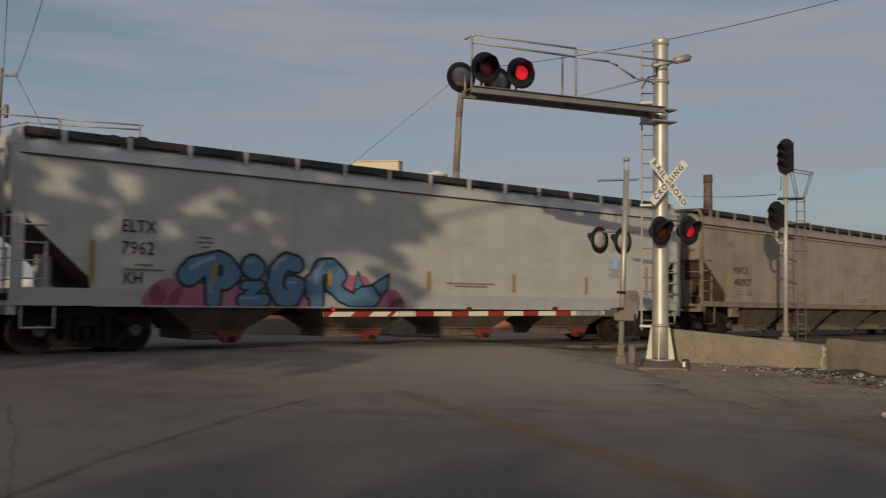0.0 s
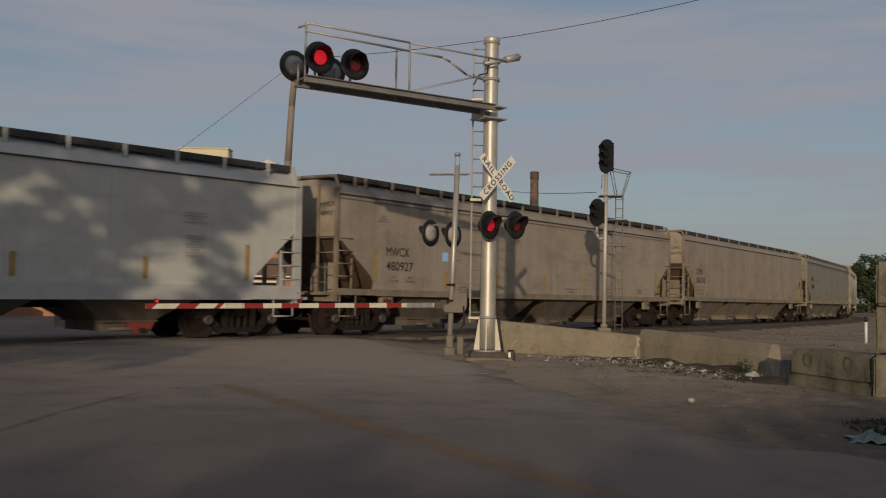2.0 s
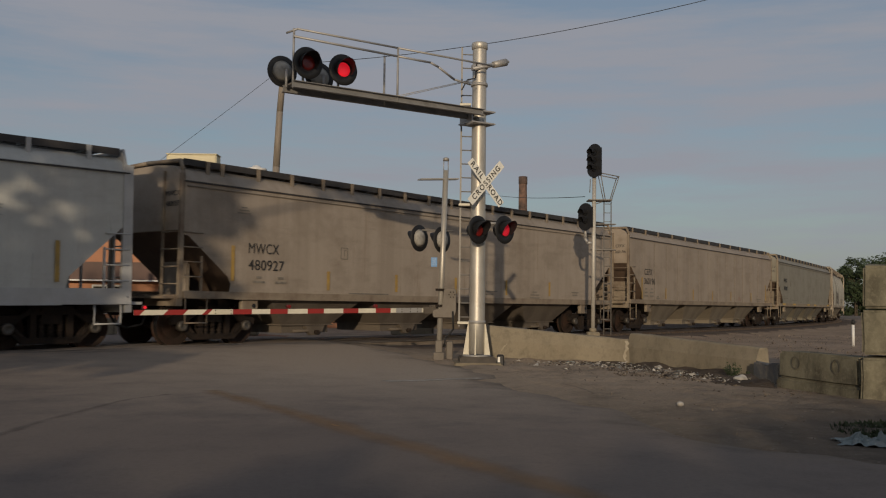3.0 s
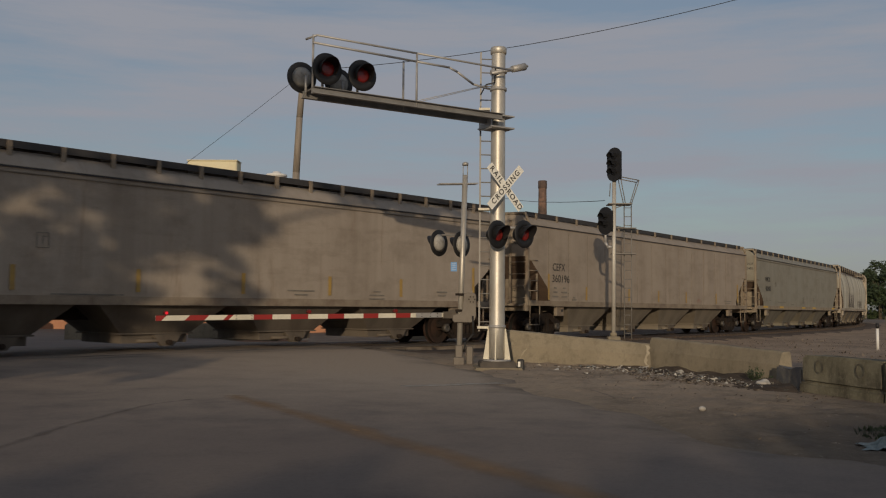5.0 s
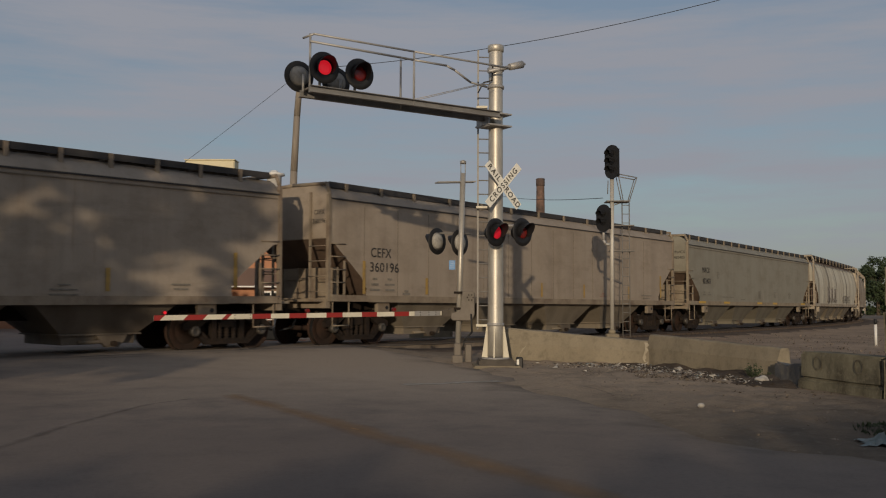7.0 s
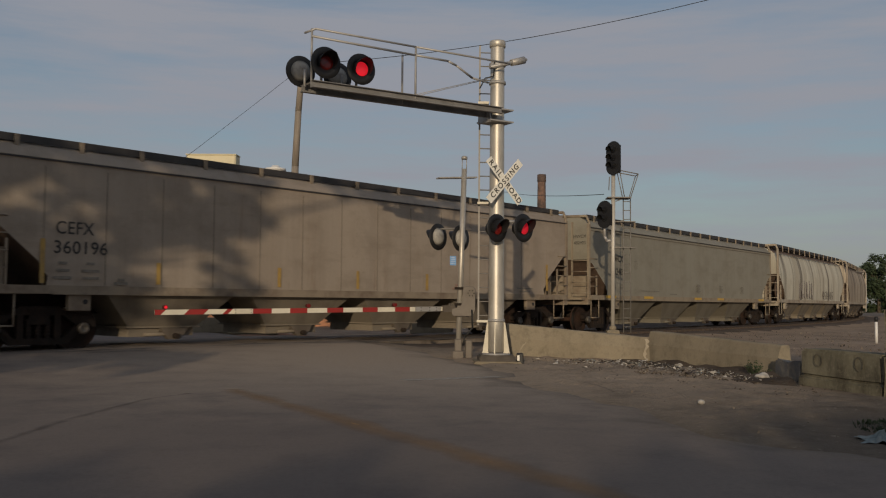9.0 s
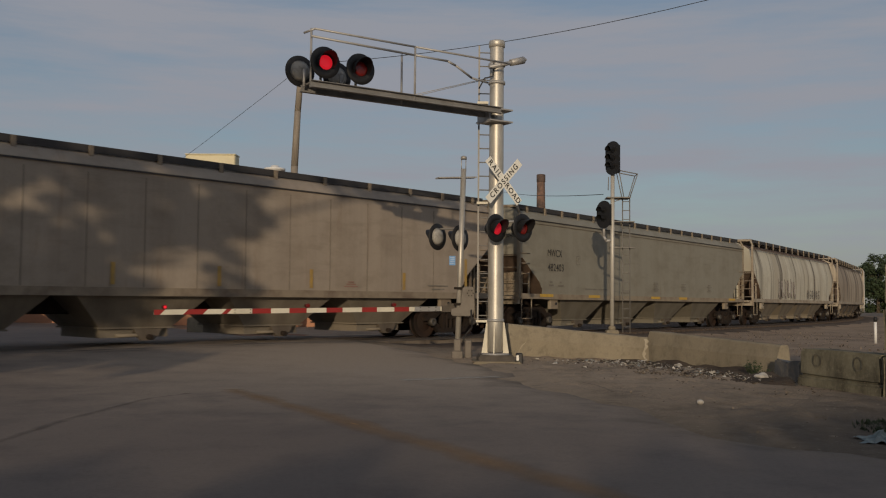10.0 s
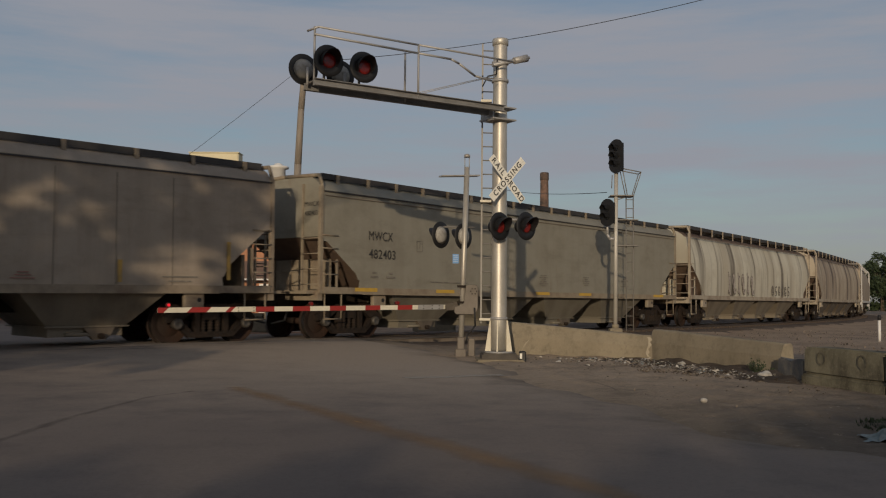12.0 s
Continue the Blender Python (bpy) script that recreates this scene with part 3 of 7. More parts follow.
def build_verge():
    """Lumpy loose dirt between the paving and the barriers, in finer relief than the rest of the ground."""
    us, w = np.arange(2.0, 19.0, 0.07), 75
    verts, faces = [], []
    for u in us:
        lo = road_right(float(u)) - 0.30
        for k in range(w):
            n = lo + 5.2 * k / (w - 1)
            p = ROAD_U * float(u) + ROAD_N * n
            q = Vector((p.x, p.y, 0))
            lump = 0.05 * noise.noise(q * 0.9) + 0.030 * noise.noise(q * 2.6 + Vector((3, 1, 0))) + 0.022 * abs(noise.noise(q * 6.5)) + 0.012 * noise.noise(q * 15.0)
            rise = ease(k / 9.0) * ease((w - 1 - k) / 6.0) * ease((float(u) - 2.0) / 1.0) * ease((18.9 - float(u)) / 1.0)
            verts.append((p.x, p.y, land(p.x, p.y) - 0.075 + (0.055 + 0.02 * ease(k / 20.0) + lump) * rise))
    for j in range(len(us) - 1):
        for i in range(w - 1):
            faces.append((j * w + i, j * w + i + 1, (j + 1) * w + i + 1, (j + 1) * w + i))
    me = bpy.data.meshes.new("verge")
    me.from_pydata(verts, [], faces)
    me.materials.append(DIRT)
    for p in me.polygons:
        p.use_smooth = True
    tagged(new("verge", me), "lumpy loose brown dirt along the road's edge", "dirt", kind="structure")


build_ground()
build_road()
build_verge()
ribbon("centre_line", [(2.6 + 0.25 * i, 3.93) for i in range(41)], 0.46, YELLOW_LINE, "faded yellow centre line worn to the asphalt", 0.004)
ribbon("stop_line", [(13.15 + 0.05 * math.sin(i), 6.9 + 0.15 * i) for i in range(13)], 0.42, WHITE_LINE, "remnant of a white stop line on the asphalt", 0.004, 0.2, across=True)


def crack(pts, width, seed, mat=None):
    """A sealed crack that wanders along pts."""
    rnd = random.Random(seed)
    out = []
    for (a, b), (c, d) in zip(pts, pts[1:]):
        for k in range(10):
            out.append((a + (c - a) * k / 10 + rnd.uniform(-0.02, 0.02), b + (d - b) * k / 10 + rnd.uniform(-0.012, 0.012)))
    ribbon("crack", out, width, mat or SEALED, "dark sealed crack in the asphalt", 0.007, 0.3, "crack")


crack([(6.2, -0.6), (6.71, -0.38), (7.71, 0.04), (8.72, 0.61), (10.25, 1.47), (11.85, 2.63), (12.32, 3.36)], 0.16, 1)
crack([(10.95, -1.2), (10.5, 0.1), (10.3, 1.5)], 0.06, 2)
crack([(5.6, -0.44), (6.38, -0.50), (8.22, -0.64), (9.22, -0.69), (10.78, -0.89), (11.92, -0.96)], 0.045, 3)
crack([(12.9, 9.6), (12.0, 9.4), (11.0, 9.1), (10.0, 8.6)], 0.08, 5)
build_track()


# ---- crossing signals ----
ARM = Vector((-0.837, -0.547, 0))     # from the mast out over the road
FACE = Vector((0.547, -0.837, 0))     # towards oncoming drivers


def basis(o, x, z):
    """A pose with its own x and z along the given ways."""
    x, z = Vector(x).normalized(), Vector(z).normalized()
    y = z.cross(x)
    m = Matrix((x, y, z)).transposed().to_4x4()
    m.translation = o
    return m


def flasher(parent, at, way, dull=False, lit=None):
    """A crossing lamp: housing, black background disc, hood and lens. way: where it shines."""
    way = Vector(way).normalized()
    m = basis(at, way.cross(Vector((0, 0, 1))), way)      # own z runs out of the lens; own y is up or down
    if m.col[1].z < 0:
        m = m @ Matrix.Rotation(math.pi, 4, "Z")
    bm = BM()
    lathe(bm, [(0.03, -0.085), (0.09, -0.08), (0.14, -0.055), (0.205, -0.012)] if dull else [(0.05, -0.26), (0.13, -0.22), (0.165, -0.1), (0.17, -0.012)], seg=20)
    body = part("lamp", bm, LAMP_BACK if dull else BLACK, parent, "round flashing lamp", m)
    bm = BM()
    lathe(bm, [(0.16, -0.008), (0.30, -0.006), (0.305, 0.004), (0.30, 0.014), (0.18, 0.016), (0.17, 0.006)], seg=28)
    part("background_disc", bm, BLACK, body, "black round background disc")
    bm = BM()
    a0, n = radians(-34), 16
    grid = []
    for i in range(n + 1):
        t = a0 + (math.pi - 2 * a0) * i / n
        ln = 0.08 + 0.21 * max(0.0, 0.35 + 0.65 * math.sin(t))
        grid.append([bm.verts.new((r * math.cos(t), r * math.sin(t), z)) for r, z in ((0.172, 0.012), (0.180, ln), (0.174, ln), (0.164, 0.012))])
    for a, b in zip(grid, grid[1:]):
        for k in range(4):
            bm.faces.new((a[k], a[(k + 1) % 4], b[(k + 1) % 4], b[k]))
    part("hood", bm, BLACK, body, "black half-round hood")
    bm = BM()
    if dull:
        lathe(bm, [(0.205, 0.012), (0.195, 0.04), (0.14, 0.085), (0.06, 0.105), (0.01, 0.108)], seg=20)
        part("lens", bm, GLASS_GREY, body, "dusty clear lens seen from behind")
        return None
    lathe(bm, [(0.01, -0.016), (0.10, -0.012), (0.14, -0.004), (0.14, 0.004), (0.10, 0.014), (0.01, 0.018)], seg=20)
    lens = part("lens", bm, [lit or RED_ON, RED_OFF], body, "red lens that turns to flash")
    for p in lens.data.polygons:
        p.material_index = 0 if p.center.z > 0.002 else 1
    lens.matrix_basis = pose(0, 0, 0.022)
    return lens


def cantilever():
    """The flashing-light cantilever: a tall silver mast with a walkway arm over the road. Returns it and its lenses."""
    base = Vector((0.69, 20.05, 0.0))
    t = thing("cantilever_signal", "tall silver railroad crossing mast with walkway arm and red flashing lamps", "crossing signal", Matrix.Translation(base))
    L = lambda p: Vector(p) - base
    bm = BM()
    box(bm, (0, 0, 0.03), (0.76, 0.76, 0.24))
    soften(bm, 0.03, 2)
    part("foundation", bm, FOOTING, t, "dirty dark footing", Matrix.Rotation(0.06, 4, "Z"))
    bm = BM()
    box(bm, (0, 0, -0.02), (1.02, 1.02, 0.09))
    soften(bm, 0.03, 2)
    part("pad", bm, CONCRETE, t, "pale concrete pad", Matrix.Rotation(0.06, 4, "Z"))
    bm = BM()
    box(bm, (0.50, -0.25, 0.08), (0.14, 0.2, 0.24))
    soften(bm, 0.02)
    part("cable_boot", bm, BLACK, t, "black cable boot")
    bm = BM()
    box(bm, (0.46, -0.356, 0.10), (0.05, 0.008, 0.11))
    part("tag", bm, SIGN_WHITE, t)
    bm = BM()
    lathe(bm, [(0.30, 0.14), (0.30, 0.17), (0.19, 0.175), (0.19, 0.18)], seg=24)
    part("base_plate", bm, GALV, t)
    bm = BM()
    lathe(bm, [(0.172, 0.2), (0.170, 0.9), (0.160, 3.5), (0.152, 6.86), (0.150, 6.87)], seg=32)
    part("mast", bm, STEEL, t, "silver painted steel tube")
    bm = BM()
    lathe(bm, [(0.155, 6.83), (0.176, 6.845), (0.178, 6.95), (0.168, 6.98), (0.02, 7.0)], seg=24)
    part("mast_cap", bm, STEEL, t)
    for i in range(4):
        a = 2 * math.pi * i / 4 - 0.14
        d = Vector((math.cos(a), math.sin(a), 0))
        s = Vector((-d.y, d.x, 0)) * 0.014
        bm = BM()
        prism(bm, [d * 0.16 + Vector((0, 0, 0.18)) - s, d * 0.295 + Vector((0, 0, 0.18)) - s, d * 0.285 + Vector((0, 0, 0.24)) - s, d * 0.195 + Vector((0, 0, 0.84)) - s, d * 0.16 + Vector((0, 0, 0.84)) - s], s * 2)
        part("gusset", bm, CREAM, t, "cream triangular stiffener")
    for z in (0.88, 3.02, 6.05, 6.45):
        bm = BM()
        lathe(bm, [(0.15, z - 0.03), (0.185, z - 0.03), (0.185, z + 0.03), (0.15, z + 0.03)], seg=24)
        part("clamp_band", bm, GALV, t)
    # ladder on the road side of the mast
    e = Vector((-1, -0.12, 0)).normalized()
    back = Vector((0, 0.21, 0))
    for off in (0.0, 0.385):
        bm = BM()
        c = e * off + back
        box(bm, (c.x, c.y, 3.85), (0.036, 0.05, 6.15))
        part("ladder_rail", bm, GREY_BOX, t)
    rung = None
    for i in range(20):
        c = e * 0.19 + back
        m = Matrix.Translation((c.x, c.y, 0.98 + 0.305 * i)) @ Matrix.Rotation(math.atan2(e.y, e.x), 4, "Z")
        if rung is None:
            bm = BM()
            cyl(bm, (-0.2, 0, 0), (0.2, 0, 0), 0.013, seg=8)
            rung = part("ladder_rung", bm, DULL, t, m=m)
        else:
            part("ladder_rung", rung.data, None, t, m=m)
    for z in (0.86, 3.42, 5.62):
        bm = BM()
        box(bm, (-0.30, 0.08, z), (0.24, 0.22, 0.05))
        part("ladder_bracket", bm, CREAM, t)
    # walkway arm: two channels, cross bars and a grating
    r0, length = L((0.62, 19.66, 5.32)), 4.36
    tip = r0 + ARM * length
    for off in (-0.2, 0.24):
        bm = BM()
        a, b = r0 + FACE * off, tip + FACE * off
        m = basis((a + b) / 2, ARM, (0, 0, 1))
        box(bm, (0, 0, 0.0), (length, 0.025, 0.13), m)
        box(bm, (0, 0.04 if off > 0 else -0.04, 0.06), (length, 0.08, 0.012), m)
        box(bm, (0, 0.04 if off > 0 else -0.04, -0.06), (length, 0.08, 0.012), m)
        part("arm_channel", bm, ARM_GREY, t)
    m = basis((r0 + tip) / 2 + Vector((0, 0, 0.05)), ARM, (0, 0, 1))
    bm = BM()
    for k in range(30):
        box(bm, (-length / 2 + 0.07 + k * (length - 0.14) / 29, -0.02, 0), (0.028, 0.42, 0.025), m)
    for k in range(7):
        box(bm, (0, -0.22 + k * 0.065, 0.0), (length - 0.04, 0.022, 0.02), m)
    part("walkway_grating", bm, DULL, t, "slotted walkway grating")
    bm = BM()
    c = L((0.66, 20.0, 5.30))
    m = basis(c, ARM, (0, 0, 1))
    for z in (-0.13, 0.13):
        box(bm, (0.02, 0, z), (0.62, 0.52, 0.03), m)
    box(bm, (0.30, 0, 0), (0.03, 0.46, 0.34), m)
    part("arm_bracket", bm, GALV, t, "bolted plate bracket")
    # handrail
    P = lambda k, off, z: r0 + ARM * k + FACE * off + Vector((0, 0, z))
    for k, off, top in ((4.32, 0.16, 1.08), (2.16, -0.20, 0.98), (2.10, 0.24, 1.06)):
        bm = BM()
        cyl(bm, P(k, off, -0.05), P(k, off, top), 0.022, seg=10)
        part("rail_post", bm, GALV, t)
    bm = BM()
    tube(bm, [P(4.40, 0.0, 1.02), P(4.28, 0.24, 1.06), P(2.10, 0.24, 1.05), P(-0.25, 0.20, 1.06)], 0.022)
    part("top_rail", bm, GALV, t)
    bm = BM()
    tube(bm, [P(4.34, 0.2, 0.92), P(2.10, 0.24, 0.88), P(1.32, 0.22, 0.88), P(1.10, 0.18, 0.83), P(0.62, 0.06, 0.66), P(0.1, -0.1, 0.66)], 0.024)
    part("mid_rail", bm, GALV, t)
    for off in (0.30, -0.15):
        bm = BM()
        cyl(bm, P(2.15, off, 0.06), P(0.15, off * 0.6, 0.72), 0.007, seg=6)
        part("stay_rod", bm, GALV, t)
    bm = BM()
    a, b = L((0.52, 19.78, 6.34)), L((1.28, 20.25, 6.62))
    cyl(bm, a, b, 0.045, seg=12)
    cyl(bm, a.lerp(b, 0.62), b, 0.075, 0.085, seg=10)
    cyl(bm, b, b + (b - a) * 0.08, 0.03, seg=8)
    part("conduit_arm", bm, GALV, t, "stub of galvanised conduit")
    bm = BM()
    tube(bm, [L((0.30, 19.9, 5.9)), L((0.42, 19.86, 6.12)), L((0.60, 19.86, 6.16)), L((0.62, 19.86, 6.5))], 0.014)
    part("cable", bm, CABLE, t)
    lenses = []
    # four lamps at the arm's tip: two each way
    for k, off, z, way, dull, side in ((4.10, 0.32, 0.42, FACE, False, "L"), (3.36, 0.32, 0.40, FACE, False, "R"), (4.36, -0.26, 0.34, -FACE, True, ""), (3.58, -0.26, 0.33, -FACE, True, "")):
        q = P(k, off, z)
        ln = flasher(t, q, way, dull)
        if ln:
            lenses.append((ln, side))
        bm = BM()
        cyl(bm, q - Vector(way) * 0.2, P(k, off, 0) - Vector(way) * 0.2, 0.026, seg=8)
        part("lamp_stem", bm, GALV, t)
    # lamp pair and crossbuck on the mast
    for p, side in (((0.68, 19.62, 2.84), "L"), ((1.25, 19.78, 2.86), "R")):
        q = L(p)
        ln = flasher(t, q, (0.70, -0.71, 0), lit=RED_SIDE)
        lenses.append((ln, side))
    bm = BM()
    cyl(bm, L((0.66, 19.85, 3.0)), L((1.36, 20.1, 3.02)), 0.03, seg=10)
    part("lamp_crossarm", bm, GALV, t)
    c = L((0.84, 19.72, 3.86))
    along = FACE.cross(Vector((0, 0, -1))).normalized()     # to the reader's right
    if along.x < 0:
        along = -along
    for tilt, words, lift in ((47, ("CROSSING",), 0.012), (-47, ("RAIL", "ROAD"), 0.0)):
        m = basis(c + FACE * lift, along, FACE) @ Matrix.Rotation(radians(tilt), 4, "Z")
        bm = BM()
        box(bm, (0, 0, 0), (1.22, 0.182, 0.006))
        soften(bm, 0.002)
        blade = part("crossbuck_blade", bm, SIGN_WHITE, t, "white crossbuck board with black capitals", m)
        if len(words) == 1:
            letters("lettering", words[0], 0.166, INK, blade, pose(0, 0, 0.006), "black capitals", 0.002, 1.34, 0.014)
        else:
            letters("lettering", words[0], 0.166, INK, blade, pose(-0.345, 0, 0.006), "black capitals", 0.002, 1.34, 0.014)
            letters("lettering", words[1], 0.166, INK, blade, pose(0.345, 0, 0.006), "black capitals", 0.002, 1.22, 0.014)
    return t, lenses


def gate_signal():
    """The lowered gate with its own post, lamps facing the other way and a grey mechanism."""
    base = Vector((-0.13, 21.0, 0.03))
    t = thing("crossing_gate", "lowered red and white striped crossing gate on a silver post", "crossing gate", Matrix.Translation(base))
    L = lambda p: Vector(p) - base
    bm = BM()
    lean = L((-0.02, 21.0, 4.30))
    cyl(bm, (0, 0, 0.1), lean, 0.062, seg=16)
    part("post", bm, STEEL, t, "silver tube post")
    bm = BM()
    for d in (-0.05, 0.05):
        cyl(bm, lean + Vector((d, 0, -0.03)), lean + Vector((d, 0, 0.24)), 0.010, seg=6)
    lathe(bm, [(0.07, 0.22), (0.07, 0.28), (0.03, 0.30)], Matrix.Translation(lean), 12)
    part("post_bell_frame", bm, GALV, t)
    bm = BM()
    box(bm, (0, 0, 0.05), (0.26, 0.26, 0.2))
    box(bm, (0.0, 0.0, 0.26), (0.17, 0.17, 0.3))
    box(bm, (0.24, 0.1, 0.18), (0.16, 0.2, 0.42))
    soften(bm, 0.02)
    part("foot", bm, WORN_MECH, t, "grimy cast junction foot")
    bm = BM()
    shape = [(-0.03, 1.58), (0.02, 1.62), (0.20, 1.62), (0.25, 1.57), (0.25, 1.10), (0.22, 1.0), (0.14, 0.95), (-0.24, 0.95), (-0.28, 0.99), (-0.28, 1.12), (-0.12, 1.14), (-0.05, 1.2)]
    prism(bm, [L((px, 20.84, pz)) for px, pz in shape], (0, 0.26, 0))
    soften(bm, 0.012)
    part("gate_mechanism", bm, WORN_MECH, t, "grimy grey gate motor housing")
    for i in range(6):
        a = i * math.pi / 3
        bm = BM()
        cyl(bm, L((0.15 + 0.065 * math.cos(a), 20.82, 1.47 + 0.065 * math.sin(a))), L((0.15 + 0.065 * math.cos(a), 20.845, 1.47 + 0.065 * math.sin(a))), 0.016, seg=6)
        part("bolt", bm, IRON, t)
    for z in (1.58, 1.22):
        bm = BM()
        box(bm, L((-0.12, 20.95, z)), (0.2, 0.16, 0.05))
        part("clamp", bm, IRON, t)
    bm = BM()
    tube(bm, [L((0.17, 20.8, 1.1)), L((0.19, 20.8, 0.7)), L((0.02, 20.8, 0.5)), L((-0.02, 20.85, 0.3))], 0.02)
    part("conduit", bm, CABLE, t)
    # the arm: hub, then alternating sheets
    root, tip = L((-0.12, 21.22, 1.12)), L((-5.87, 17.49, 1.02))
    way = (tip - root).normalized()
    m = basis(root, way, (0, 0, 1))
    bm = BM()
    box(bm, (0.18, 0, 0), (0.5, 0.09, 0.15), m)
    prism(bm, [m @ Vector(p) for p in ((-0.25, -0.05, 0.1), (0.25, -0.05, 0.12), (0.25, -0.05, -0.02), (-0.25, -0.05, -0.2))], m.to_3x3() @ Vector((0, 0.1, 0)))
    part("arm_hub", bm, WORN_MECH, t, "dark grey counterweight hub")
    total = (tip - root).length
    bm = BM()
    box(bm, ((0.45 + total) / 2, 0, 0), (total - 0.45, 0.028, 0.098), m)
    arm = part("gate_arm", bm, STRIPE_WHITE, t, "long flat gate arm")
    for x, x1, s in ((1.30, 1.67, 0), (2.10, 2.46, 0), (2.92, 3.29, 0), (3.74, 4.12, 0), (4.52, 4.91, 0), (5.385, 5.49, 0.05), (5.87, 6.25, 0.05), (6.70, total, 0.05)):
        bm = BM()
        prism(bm, [m @ Vector((px, f, pz)) for px, f, pz in ((x - s, 0.018, 0.0495), (x1 if x1 == total else x1 - s, 0.018, 0.0495), (min(x1 + s, total), 0.018, -0.0495), (x + s, 0.018, -0.0495))], m.to_3x3() @ Vector((0, -0.036, 0)))
        part("red_stripe", bm, STRIPE_RED, arm, "red reflective stripe")
    bm = BM()
    box(bm, (0.83, 0, 0), (0.66, 0.05, 0.106), m)
    part("arm_splice", bm, GALV, arm, "grey splice plate")
    bm = BM()
    box(bm, (5.12, 0, 0), (0.40, 0.06, 0.104), m)
    soften(bm, 0.006)
    part("arm_joint", bm, CREAM, arm, "cream joint plate between two lengths of the arm")
    for d in (0.62, 0.80, 1.02, 4.96, 5.28):
        bm = BM()
        for z in (-0.03, 0.03):
            cyl(bm, m @ Vector((d, -0.045, z)), m @ Vector((d, 0.045, z)), 0.009, seg=6)
        part("bolt_pair", bm, IRON, arm)
    for d, lit in ((1.68, False), (3.72, False), (6.66, True)):
        q = m @ Vector((d, 0, 0.098))
        bm = BM()
        cyl(bm, q - FACE * 0.05, q + FACE * 0.05, 0.044, seg=14)
        lamp = part("gate_lamp", bm, GATE_LAMP_RED, t, "small red gate lamp")
        bm = BM()
        cyl(bm, q + FACE * 0.05, q + FACE * 0.062, 0.028, seg=14)
        part("lens", bm, RED_ON if lit else RED_OFF, lamp)
        bm = BM()
        cyl(bm, q, m @ Vector((d, 0, 0.0)), 0.015, seg=6)
        part("stem", bm, IRON, lamp)
    # lamps that face the far side
    for p in ((-0.60, 20.95, 2.74), (-0.09, 21.1, 2.72)):
        flasher(t, L(p), (-0.78, 0.62, 0), True)
    bm = BM()
    cyl(bm, L((-0.62, 21.0, 2.93)), L((0.16, 21.15, 2.93)), 0.022, seg=10)
    part("lamp_crossarm", bm, DULL, t)
    bm = BM()
    a, b = L((-0.62, 20.8, 4.06)), L((0.24, 21.2, 4.13))
    m2 = basis((a + b) / 2, b - a, (0, 0, 1))
    box(bm, (0, 0, 0), ((b - a).length, 0.20, 0.03), m2)
    part("sign_back", bm, GALV, t, "edge-on back of a sign board")
    bm = BM()
    box(bm, L((-0.26, 20.88, 2.20)), (0.14, 0.012, 0.21))
    sign = part("notice", bm, BLUE_SIGN, t, "small blue emergency notice")
    for k in range(4):
        bm = BM()
        box(bm, L((-0.26, 20.871, 2.27 - 0.045 * k)), (0.10, 0.004, 0.009))
        part("text_bar", bm, PALE_BLUE, sign)
    return t


